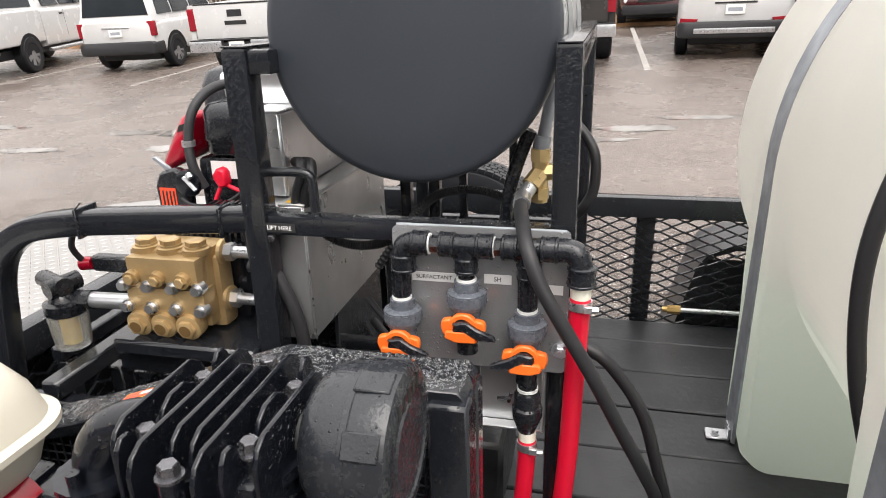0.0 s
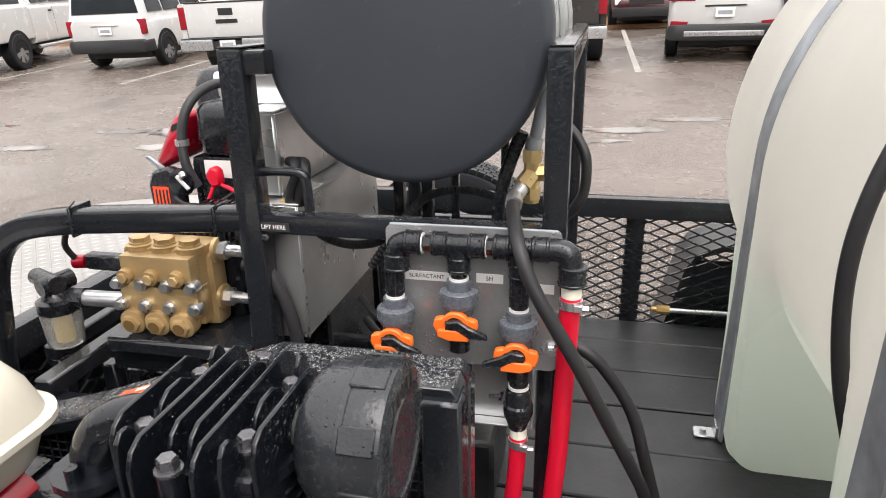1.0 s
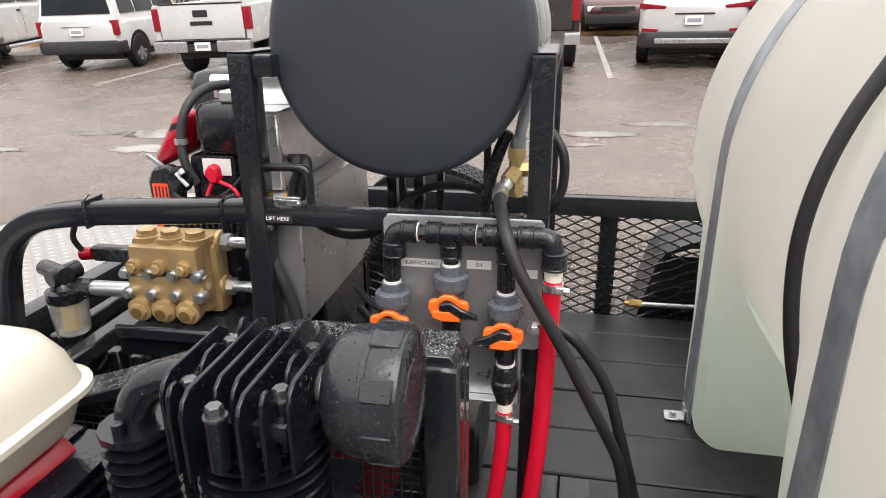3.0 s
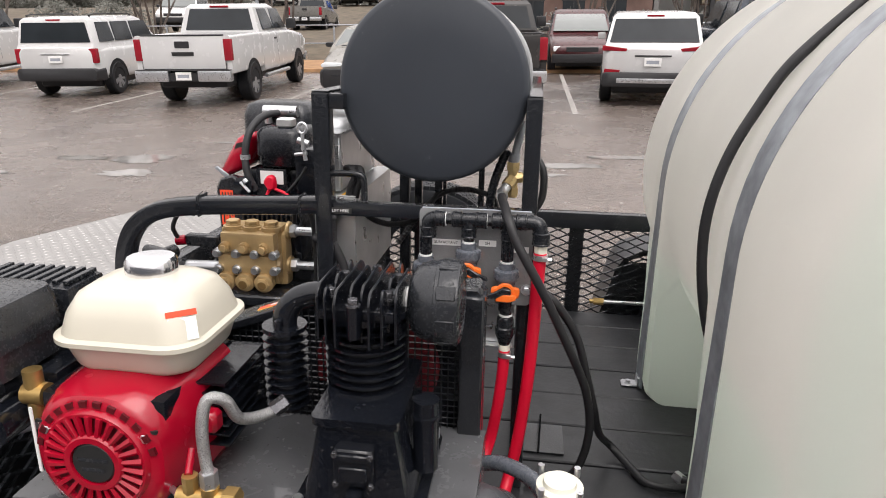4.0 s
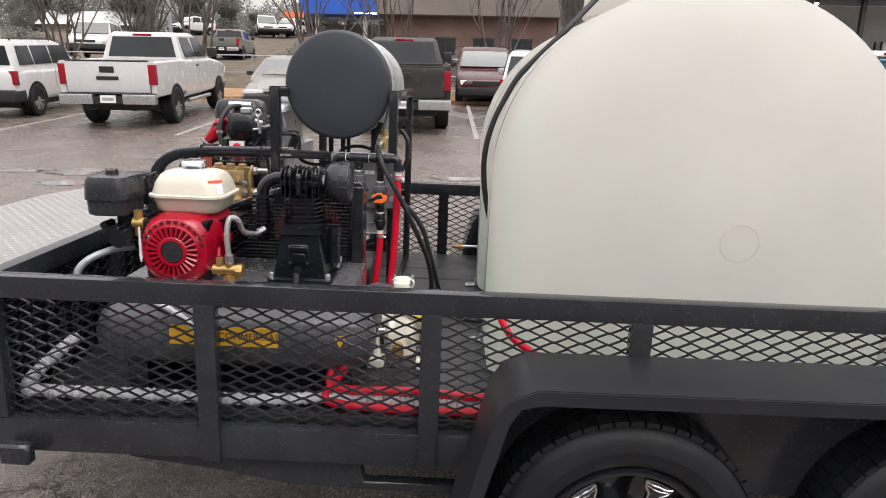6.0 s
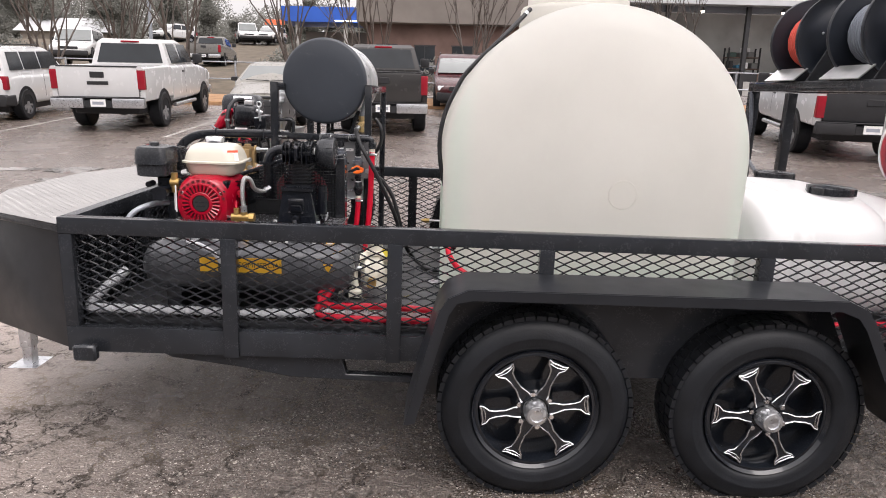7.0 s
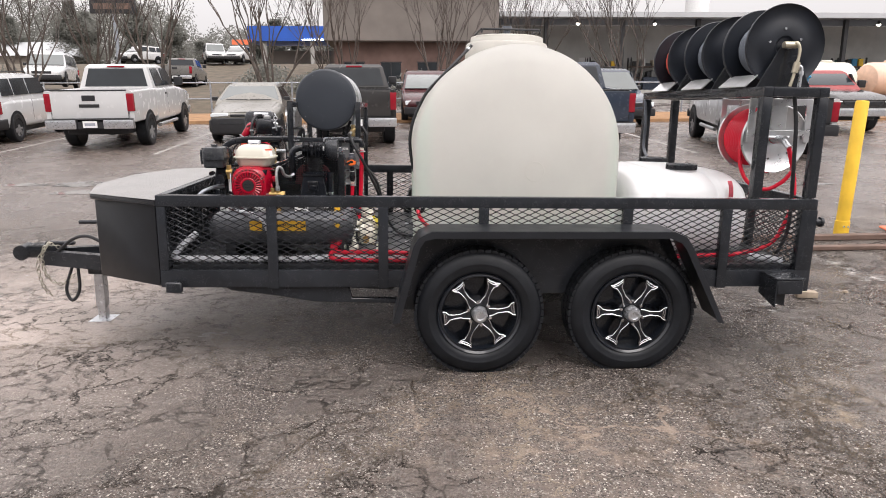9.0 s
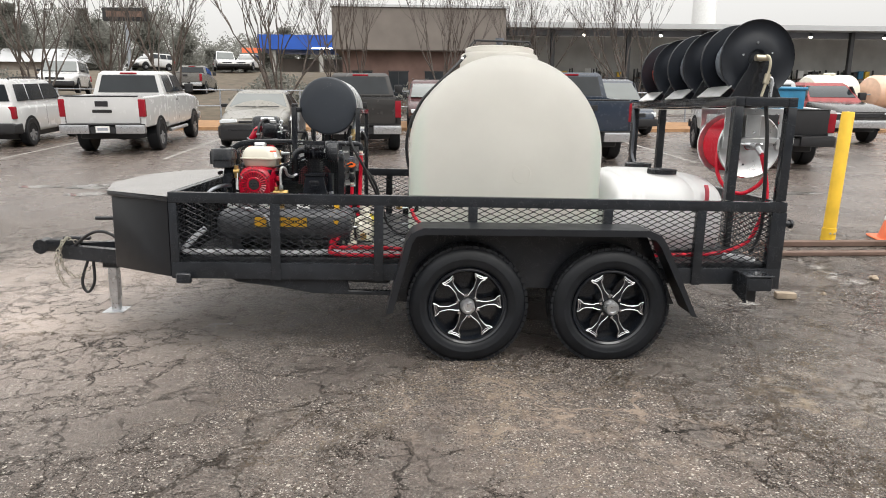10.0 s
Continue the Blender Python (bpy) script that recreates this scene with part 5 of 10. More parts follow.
part("engine_decal", B().box(EX - 0.128, EX - 0.118, EY - 0.09, EY - 0.088, CZT + 0.06, CZT + 0.17).box(EX - 0.109, EX - 0.104, EY - 0.125, EY - 0.123, CZT + 0.06, CZT + 0.17), LABELW, shr)
ft = B().stack([(1.122, 0.165, 0.15, 0.03), (1.126, 0.185, 0.168, 0.04), (1.135, 0.20, 0.182, 0.045), (1.172, 0.222, 0.205, 0.05), (1.175, 0.244, 0.226, 0.055), (1.182, 0.244, 0.226, 0.055), (1.185, 0.226, 0.208, 0.05), (1.215, 0.212, 0.192, 0.05), (1.240, 0.185, 0.168, 0.05), (1.250, 0.155, 0.138, 0.05), (1.253, 0.11, 0.10, 0.04)], EX + 0.02, 0.405, n=6)
FT = Matrix.Translation((-0.002, 0.016, 0.006))
ftk = part("fuel_tank", ft.turn(FT), CREAM, comp, "cream plastic fuel tank", smooth=50)
cp_ = B().lathe(((0.0, 0.036), (0.004, 0.041), (0.026, 0.041), (0.032, 0.037), (0.033, 0.0)), (EX + 0.01, 0.43, 1.246), (0, 0, 1), n=14, cap=False)
part("filler_cap", cp_.turn(FT), CHROME, ftk, "chrome filler cap")
part("decal", B().box(-0.022, 0.022, -0.0006, 0.0006, 0.018, 0.027).turn(FT @ Matrix.Translation((EX + 0.115, 0.325, 1.205)) @ Matrix.Rotation(radians(38), 4, "Z") @ Matrix.Rotation(radians(-20), 4, "X")), LABELR, ftk)
part("tank_decal", B().box(-0.020, 0.020, -0.0004, 0.0004, -0.018, 0.016).turn(FT @ Matrix.Translation((EX + 0.115, 0.325, 1.205)) @ Matrix.Rotation(radians(38), 4, "Z") @ Matrix.Rotation(radians(-20), 4, "X")), LABELW, ftk)
# air cleaner and muffler side
ac = B().stack([(1.125, 0.105, 0.13, 0.02), (1.13, 0.12, 0.15, 0.025), (1.172, 0.122, 0.155, 0.025), (1.175, 0.13, 0.165, 0.025), (1.225, 0.128, 0.16, 0.028), (1.243, 0.118, 0.148, 0.03), (1.247, 0.09, 0.11, 0.03)], -1.595, 0.34)
acl = part("air_cleaner", ac, GREYPL, comp, "black plastic air cleaner", smooth=50)
part("wing_nut", B().lathe(((0, 0.02), (0.012, 0.018), (0.016, 0.01)), (-1.60, 0.335, 1.246), (0, 0, 1), n=12).box(-1.62, -1.58, 0.332, 0.338, 1.251, 1.262, 0.002), PLASTIC, acl)
mf = B().box(-1.72, -1.53, 0.43, 0.535, 1.13, 1.225, 0.02, 2)
muf = part("muffler_guard", mf, PLASTIC, comp)
for i in range(9):
    part("guard_fin", B().box(-1.71 + i * 0.020, -1.700 + i * 0.020, 0.445, 0.522, 1.2235, 1.231, 0.001), PLASTIC, muf)
cb = B().box(-1.60, -1.50, 0.34, 0.46, 1.03, 1.12, 0.01, 2)
cb.rod((-1.56, 0.33, 1.06), (-1.56, 0.26, 1.06), 0.03)
cb.rod((-1.62, 0.35, 1.09), (-1.62, 0.30, 1.09), 0.012)
part("carburettor", cb, CAST, comp)
part("fuel_tap", B().rod((-1.515, 0.31, 1.06), (-1.515, 0.31, 1.14), 0.014).rod((-1.53, 0.31, 1.10), (-1.495, 0.31, 1.10), 0.018), BRASS, comp)
part("exhaust_pipe", B().tube([(-1.57, 0.38, 1.005), (-1.62, 0.33, 1.003), (-1.665, 0.285, 0.985), (-1.69, 0.26, 0.955), (-1.695, 0.255, 0.92)], 0.0115), GALV, comp, "bare steel engine pipe")
part("spark_cap", B().box(EX + 0.125, EX + 0.155, 0.33, 0.36, 1.04, 1.075, 0.006), RED, comp)
for i in range(7):
    part("engine_fin", B().box(EX + 0.10, EX + 0.155, 0.37, 0.52, CZT + 0.07 + i * 0.018, CZT + 0.074 + i * 0.018), CAST, comp)

# compressor pump
PX, PY = -1.020, 0.428
HX, HY = -1.031, 0.45   # the cylinder stands behind the middle of the case
pb = B().rings([[(PX + u, PY + v, z) for u, v in rrect(w, d, 0.012, 2)] for z, w, d in ((CZT + 0.001, 0.205, 0.25), (CZT + 0.012, 0.205, 0.25), (CZT + 0.016, 0.170, 0.225), (CZT + 0.150, 0.122, 0.20), (CZT + 0.155, 0.134, 0.215), (CZT + 0.168, 0.134, 0.215))])
pump = part("pump_crankcase", pb, CAST, comp, "black cast crankcase")
for sx in (-1, 1):
    for sy in (-1, 1):
        part("bolt", B().hexbolt((PX + sx * 0.09, PY + sy * 0.11, CZT + 0.014), (0, 0, 1), 0.009, 0.018), STEEL, pump)
cov = B().prism([(PX - 0.032, CZT + 0.062), (PX + 0.032, CZT + 0.062), (PX + 0.030, CZT + 0.125), (PX - 0.030, CZT + 0.125)], "y", PY - 0.118, PY - 0.09, 0.003)
cov.prism([(PX - 0.022, CZT + 0.072), (PX + 0.022, CZT + 0.072), (PX + 0.021, CZT + 0.098), (PX - 0.021, CZT + 0.098)], "y", PY - 0.122, PY - 0.116, 0.002)
cov.box(PX - 0.028, PX + 0.028, PY - 0.122, PY - 0.112, CZT + 0.106, CZT + 0.119, 0.002)
for sx in (-1, 1):
    for dz in (0.068, 0.118):
        part("cover_bolt", B().hexbolt((PX + sx * 0.027, PY - 0.117, CZT + dz), (0, -1, 0), 0.005, 0.006), DZINC, pump)
part("cover_plate", cov, CAST, pump)
part("oil_plug", B().rod((PX, PY - 0.11, CZT + 0.045), (PX, PY - 0.15, CZT + 0.04), 0.014).rod((PX, PY - 0.145, CZT + 0.04), (PX, PY - 0.155, CZT + 0.012), 0.011), CAST, pump)
part("breather", B().rod((PX + 0.095, PY - 0.03, CZT + 0.05), (PX + 0.095, PY - 0.03, CZT + 0.17), 0.02).rod((PX + 0.095, PY - 0.03, CZT + 0.14), (PX + 0.095, PY - 0.03, CZT + 0.145), 0.023), CAST, pump)
cy = B()
prof = [(0, 0.056)]
for i in range(8):
    h = 0.008 + i * 0.0145
    prof += [(h, 0.052), (h, 0.066), (h + 0.004, 0.066), (h + 0.005, 0.052)]
prof += [(0.122, 0.062), (0.128, 0.069), (0.138, 0.069)]
cy.lathe(prof, (HX, HY, CZT + 0.160), (0, 0, 1), n=32)
part("cylinder", cy, CAST, comp, "finned black cylinder")
HZ = CZT + 0.296
hd = B().box(HX - 0.058, HX + 0.058, HY - 0.066, HY + 0.066, HZ, HZ + 0.018, 0.005, 2)
head = part("cylinder_head", hd, CAST, comp)
BOLTS = ((0.0, -0.077), (0.0, 0.077), (-0.0445, -0.040), (0.0445, -0.040), (-0.0445, 0.040), (0.0445, 0.040))
for i in range(8):
    x = HX - 0.0595 + i * 0.017
    ln = 0.094 * math.sqrt(1 - ((x - HX) / 0.080) ** 2)
    cuts = sorted(by_ for bx, by_ in BOLTS if abs(HX + bx - x) < 0.0115)
    runs, y0 = [], -ln
    for c in cuts:
        runs.append((y0, c - 0.0125))
        y0 = c + 0.0125
    runs.append((y0, ln))
    fin = B()
    for y0, y1 in runs:
        if y1 - y0 > 0.012:
            k_ = min(0.018, (y1 - y0) / 3)
            fin.prism([(HY + y0, HZ - 0.034), (HY + y1, HZ - 0.034), (HY + y1, HZ + 0.034), (HY + y1 - k_ / 3, HZ + 0.046), (HY + y1 - k_, HZ + 0.053), (HY + y0 + k_, HZ + 0.053), (HY + y0 + k_ / 3, HZ + 0.046), (HY + y0, HZ + 0.034)], "x", x - 0.0021, x + 0.0021, 0.0008)
    part("fin", fin, CAST, head)
for bx, by_ in BOLTS:
    q = Vector((HX + bx, HY + by_, HZ))
    part("bolt_boss", B().rod(q + Vector((0, 0, -0.02)), q + Vector((0, 0, 0.030)), 0.0105, n=18), CAST, head)
    part("bolt", B().rod(q + Vector((0, 0, 0.030)), q + Vector((0, 0, 0.0325)), 0.0108, n=18).hexbolt(q + Vector((0, 0, 0.0325)), (0, 0, 1), 0.0082, 0.010), DZINC, head)
el = B().tube([(HX - 0.055, HY, HZ + 0.014), (HX - 0.085, HY, HZ + 0.016), (HX - 0.115, HY - 0.004, HZ + 0.004), (HX - 0.130, HY - 0.008, HZ - 0.018), (HX - 0.133, HY - 0.01, HZ - 0.040)], 0.0195, n=16)
el.rod((HX - 0.133, HY - 0.01, HZ - 0.044), (HX - 0.133, HY - 0.01, HZ - 0.036), 0.036)
el.rod((HX - 0.133, HY - 0.035, HZ - 0.037), (HX - 0.133, HY - 0.035, HZ - 0.02), 0.006)
part("discharge_elbow", el, CAST, comp)
prof = [(0, 0.022)]
for i in range(9):
    h = 0.01 + i * 0.0145
    prof += [(h, 0.022), (h + 0.001, 0.036), (h + 0.003, 0.036), (h + 0.004, 0.022)]
prof += [(0.145, 0.022)]
part("finned_tube", B().lathe(prof, (HX - 0.133, HY - 0.01, HZ - 0.185), (0, 0, 1), n=24), CAST, comp, "finned discharge tube")
bh = B().tube([(-1.225, 0.272, 1.0), (-1.229, 0.272, 1.08), (-1.222, 0.28, 1.13), (-1.202, 0.295, 1.125), (-1.19, 0.315, 1.085), (-1.165, 0.36, 1.07), (-1.143, 0.378, 1.083)], 0.0090)
part("braided_hose", bh, BRAID, comp, "braided steel air hose")
part("hose_nut", B().rod((-1.225, 0.272, 0.995), (-1.225, 0.272, 1.02), 0.0135, n=6), STEEL, comp)
part("hose_nut", B().rod((-1.16, 0.365, 1.072), (-1.142, 0.378, 1.084), 0.0125, n=6), DZINC, comp)
bv = B().rod((-1.225, 0.272, CZT - 0.01), (-1.225, 0.272, 0.995), 0.014, n=10)
bv.rod((-1.275, 0.272, 0.972), (-1.205, 0.272, 0.972), 0.016, n=10).rod((-1.203, 0.272, 0.972), (-1.183, 0.272, 0.972), 0.021, n=6)
bv.rod((-1.255, 0.272, 0.955), (-1.255, 0.272, 1.01), 0.012, n=8).rod((-1.225, 0.272, 0.93), (-1.225, 0.272, 0.955), 0.02, n=6)
part("unloader_valve", bv, BRASS, comp, "brass unloader valve")
part("drain_pipe", B().rod((-1.222, 0.268, 0.87), (-1.222, 0.268, 0.945), 0.0145, n=12).rod((-1.222, 0.268, 0.885), (-1.222, 0.268, 0.91), 0.017, n=6), BRASS, comp)
part("valve_cap", B().rod((-1.257, 0.272, 1.01), (-1.267, 0.305, 1.03), 0.006), RED, comp)
part("signal_line", B().tube([(-1.275, 0.272, 0.972), (-1.31, 0.30, 0.968)], 0.005, k=0), STEEL, comp)

# intake filter
FX, FY_, FZ = -0.976, HY + 0.024, HZ + 0.007
fl = B().lathe(((0.0, 0.022), (0.004, 0.040), (0.010, 0.052), (0.020, 0.0605), (0.034, 0.0645), (0.046, 0.0655), (0.047, 0.0675), (0.052, 0.0675), (0.053, 0.0665), (0.078, 0.0680), (0.083, 0.0660), (0.086, 0.0600), (0.0865, 0.0500), (0.0845, 0.0485), (0.0845, 0.0380), (0.0865, 0.0365), (0.0865, 0.0)), (FX + 0.010, FY_, FZ), (1, 0.0, 0.0), n=48, cap=False)
filt = part("intake_filter", fl, GREYPL, comp, "grey-black plastic round intake filter")
for i in range(8):
    a = 2 * math.pi * (i + 0.3) / 8
    m = Matrix.Translation((FX + 0.072, FY_, FZ)) @ Matrix.Rotation(a, 4, "X")
    q = B().box(-0.012, 0.018, -0.011, 0.011, 0.0655, 0.0688, 0.0012)
    q.turn(m)
    part("lug", q, GREYPL, filt)
# black plates in place of the shade in the filter's vents
for i in range(5):
    part("vent_slot", B().box(FX + 0.0962, FX + 0.0972, FY_ - 0.028 + i * 0.013, FY_ - 0.022 + i * 0.013, FZ + 0.040, FZ + 0.054), INK, filt)
part("filter_stem", B().rod((FX - 0.012, FY_, FZ), (FX + 0.012, FY_, FZ), 0.015, n=20), GALV, filt)
part("stem_ring", B().rod((FX + 0.006, FY_, FZ), (FX + 0.0105, FY_, FZ), 0.0205, n=24), LABELW, filt)

# belt guard
PULLEY = mat("dull_red_cast_iron", (0.17, 0.012, 0.018), 0.5, var=0.3, bump=0.3)
gd = thing("belt_guard", (-1.2, 0.66, 0.6), "wet black sheet-metal belt guard with mesh sides", "belt guard")
GXR, GXL, GY0, GY1 = -0.817, -1.60, 0.537, 0.604
gt = B()
gt.prism([(GXR, 0.93), (GXR, 1.212), (GXR - 0.01, 1.225), (-1.035, 1.225), (-1.13, 1.19), (-1.29, 1.13), (GXL, 1.03), (GXL, 1.015), (-1.29, 1.113), (-1.13, 1.172), (-1.04, 1.208), (GXR - 0.02, 1.208), (GXR - 0.02, 0.93)], "y", GY0, GY1, 0.002)
part("top_strip", gt, GUARDWET, gd)
part("end_post", B().box(GXR - 0.04, GXR + 0.003, GY0 - 0.012, GY0 + 0.03, 0.93, 1.215, 0.004).box(GXR - 0.03, GXR + 0.003, GY1 - 0.03, GY1 + 0.003, 0.62, 1.21, 0.004), BLACKWET, gd)
mesh_ = B()
def guard_top(x):
    if x > -1.02:
        return 1.21
    if x > -1.29:
        return 1.21 - (-1.02 - x) * 0.355
    return 1.114 - (-1.29 - x) * 0.333


x = GXL + 0.01
while x < GXR - 0.04:
    mesh_.rod((x, GY0 + 0.006, 0.70), (x, GY0 + 0.006, guard_top(x)), 0.0016, n=4, cap=False)
    x += 0.0125
z = 0.70
while z < 1.21:
    x0 = GXL + 0.01 if z < 1.02 else (-1.29 - (1.114 - z) / 0.333 if z < 1.114 else -1.29 + (z - 1.114) / 0.355)
    mesh_.rod((x0, GY0 + 0.008, z), (GXR - 0.03, GY0 + 0.008, z), 0.0016, n=4, cap=False)
    z += 0.0125
part("wire_mesh", mesh_, BLACKWET, gd, smooth=0)
part("back_sheet", B().prism([(GXL, 0.70), (GXR - 0.03, 0.70), (GXR - 0.03, 1.20), (-1.03, 1.20), (-1.29, 1.105), (GXL, 1.01)], "y", GY1 - 0.004, GY1), BLACK, gd)
part("pulley", B().lathe(((0, 0.03), (0.0, 0.115), (0.01, 0.12), (0.02, 0.105), (0.03, 0.12), (0.04, 0.115), (0.04, 0.03)), (PX, 0.565, 1.04), (0, 1, 0), n=32), PULLEY, gd, "dark red cast flywheel pulley")
part("side_panel", B().box(GXL + 0.02, -1.10, GY0 + 0.012, GY0 + 0.016, 0.70, 1.015, 0.001), BLACKWET, gd)
tilt = Matrix.Translation((-1.212, 0.0, 1.1583)) @ Matrix.Rotation(-0.359, 4, "Y")
dd = part("danger_decal", B().box(-0.040, 0.040, 0.562, 0.582, 0.0006, 0.0012).turn(tilt), LABELY, gd, "red and yellow danger strip")
part("red_field", B().box(-0.037, 0.037, 0.5645, 0.5795, 0.0014, 0.0020).turn(tilt), LABELR, dd)
part("bar", B().box(-0.012, 0.030, 0.569, 0.575, 0.0022, 0.0026).turn(tilt), LABELW, dd)

# rain standing in beads on the wet sheet metal
BEAD = mat("rain_drop", (0.9, 0.92, 0.94), 0.03, var=0.02, bump=0.0, rvar=0.01, trans=0.95, ior=1.33)


def beads(parent, place, count, r0, r1, seed):
    """place(u, v): a point and the normal of the surface there, for u and v from 0 to 1."""
    rng = random.Random(seed)
    co, fa, taken = [], [], []
    for i in range(count * 3):
        if len(taken) >= count:
            break
        p, n = place(rng.random(), rng.random())
        r = r0 + (r1 - r0) * rng.random() ** 2
        if p is None or any((p - q).length < 0.9 * (r + k) for q, k in taken[-160:]):
            continue
        taken.append((p, r))
        d, u, v = axes_for(n)
        st, turn_ = rng.uniform(0.8, 1.25), rng.uniform(0, 3.1)
        base = len(co)
        for hh, rr in ((-0.05, 1.0), (0.32, 0.86), (0.52, 0.5)):
            for j in range(8):
                a = 2 * math.pi * j / 8
                e, g = rr * r * st * math.cos(a), rr * r / st * math.sin(a)
                co.append(p + d * (hh * r) + u * (e * math.cos(turn_) - g * math.sin(turn_)) + v * (e * math.sin(turn_) + g * math.cos(turn_)))
        co.append(p + d * (0.6 * r))
        for k in range(2):
            for j in range(8):
                fa.append((base + 8 * k + j, base + 8 * k + (j + 1) % 8, base + 8 * k + 8 + (j + 1) % 8, base + 8 * k + 8 + j))
        for j in range(8):
            fa.append((base + 16 + j, base + 16 + (j + 1) % 8, base + 24))
    off = BASE[parent.name]
    me = bpy.data.meshes.new("rain_film")
    me.from_pydata([tuple(c - off) for c in co], [], fa)
    me.materials.append(BEAD)
    me.shade_smooth()
    ob = tagged(new("rain_film", me), kind="stuff")
    ob.parent = parent
    BASE[ob.name] = off


beads(gd, lambda u, v: (Vector((-1.03 + 0.205 * u, GY0 + 0.004 + (GY1 - GY0 - 0.008) * v, 1.225)), (0, 0, 1)), 900, 0.0012, 0.0034, 4)
for x0, x1, z0, z1 in ((-1.125, -1.04, 1.1922, 1.2236), (-1.285, -1.135, 1.1322, 1.1885), (-1.58, -1.295, 1.0367, 1.1287)):
    beads(gd, lambda u, v: (Vector((x0 + (x1 - x0) * u, GY0 + 0.004 + (GY1 - GY0 - 0.008) * v, z0 + (z1 - z0) * u)), (z0 - z1, 0, x1 - x0)), 460, 0.0009, 0.0021, 14)


def on_fin(u, v):
    """A point on the flank of one of the eight head fins."""
    k = int(u * 7.99)
    return Vector((HX - 0.0595 + k * 0.017 + 0.0022, HY + (2 * (u * 7.99 - k) - 1) * 0.07 * math.sqrt(1 - ((k - 3.5) / 5) ** 2), HZ + 0.022 + 0.028 * v)), (1, 0, 0)


beads(head, on_fin, 420, 0.0004, 0.0010, 15)
beads(gd, lambda u, v: (Vector((GXR + 0.0008, GY0 + 0.006 + (GY1 - GY0 - 0.012) * v, 0.98 + 0.225 * u)), (1, 0, 0)), 170, 0.0009, 0.0022, 5)

# diaphragm pump beside the compressor
dp = thing("diaphragm_pump", (-0.69, 0.45, 0.6), "white plastic double-diaphragm pump with a yellow tag", "pump", m=LEAN @ Matrix.Translation((-0.662, 0.45, 0.6)))
BASE[dp.name] = Vector((-0.69, 0.45, 0.6))
b = B().lathe(((0, 0.04), (0.006, 0.052), (0.05, 0.056), (0.10, 0.050), (0.135, 0.037), (0.15, 0.034), (0.153, 0.041), (0.168, 0.041), (0.171, 0.034), (0.20, 0.034), (0.203, 0.041), (0.205, 0.041), (0.208, 0.037), (0.245, 0.036), (0.248, 0.041), (0.262, 0.041), (0.264, 0.03), (0.272, 0.028)), (-0.695, 0.45, 0.645), (0, 0, 1), n=28)
part("body", b, WHITEPUMP, dp)
for sx in (-1, 1):
    w = B().tube([(-0.695 + sx * 0.03, 0.43, 0.80), (-0.695 + sx * 0.075, 0.42, 0.77), (-0.695 + sx * 0.09, 0.42, 0.70), (-0.695 + sx * 0.08, 0.42, 0.63)], 0.017)
    part("manifold_arm", w, WHITEPUMP, dp)
    part("foot", B().box(-0.695 + sx * 0.085 - 0.03, -0.695 + sx * 0.085 + 0.03, 0.39, 0.45, 0.601, 0.64, 0.006), WHITEPUMP, dp)
    part("diaphragm_cover", B().lathe(((0, 0.075), (0.02, 0.075), (0.04, 0.05), (0.045, 0.0)), (-0.695 + sx * 0.02, 0.47, 0.72), (sx, 0, 0), n=24, cap=False), WHITEPUMP, dp)
    for y in (0.42, 0.49):
        part("bolt", B().rod((-0.695 + sx * 0.032, y, 0.90), (-0.695 + sx * 0.032, y, 0.918), 0.006), STEEL, dp)
part("air_valve", B().lathe(((0, 0.018), (0.02, 0.02), (0.05, 0.016), (0.055, 0.022)), (-0.70, 0.39, 0.69), (0, -1, 0), n=14), BRASS, dp)
part("tag", B().prism([(-0.662, 0.832), (-0.645, 0.842), (-0.588, 0.768), (-0.614, 0.755)], "y", 0.385, 0.387), mat("yellow_paper", (0.80, 0.66, 0.06), 0.6, var=0.1, bump=0.0), dp, "yellow paper tag")
part("grey_hose", B().tube([(-0.86, 0.64, 0.80), (-0.80, 0.60, 0.835), (-0.74, 0.56, 0.835), (-0.71, 0.52, 0.82)], 0.016), PVC, dp)
at = thing("accumulator", (-0.79, 0.50, 0.6), "small dark grey pressure vessel beside the pump", "pressure vessel")
part("shell", B().lathe(((0, 0.03), (0.01, 0.06), (0.03, 0.075), (0.13, 0.075), (0.17, 0.06), (0.19, 0.03)), (-0.79, 0.50, 0.64), (0, 0, 1), n=28), TANKGREY, at)
part("foot", B().rod((-0.79, 0.5, 0.601), (-0.79, 0.5, 0.645), 0.045, n=20), BLACK, at)
part("fitting", B().rod((-0.84, 0.40, 0.745), (-0.72, 0.40, 0.742), 0.009).rod((-0.81, 0.40, 0.75), (-0.80, 0.40, 0.75), 0.014, n=6), STEEL, at)

# ---- lift frame with the burner drum ----
fr = thing("lift_frame", (-0.97, 1.30, 0.6), "black square-tube lifting frame carrying a round drum", "frame")
LX0, LX1, RX0, RX1 = -1.221, -1.183, -0.763, -0.729
FY, BY = 0.842, 1.79


def fbar(lo, hi, name, bev=0.005):
    return part(name, B().box(lo[0], hi[0], lo[1], hi[1], lo[2], hi[2], bev, 2), BLACKWET, fr)


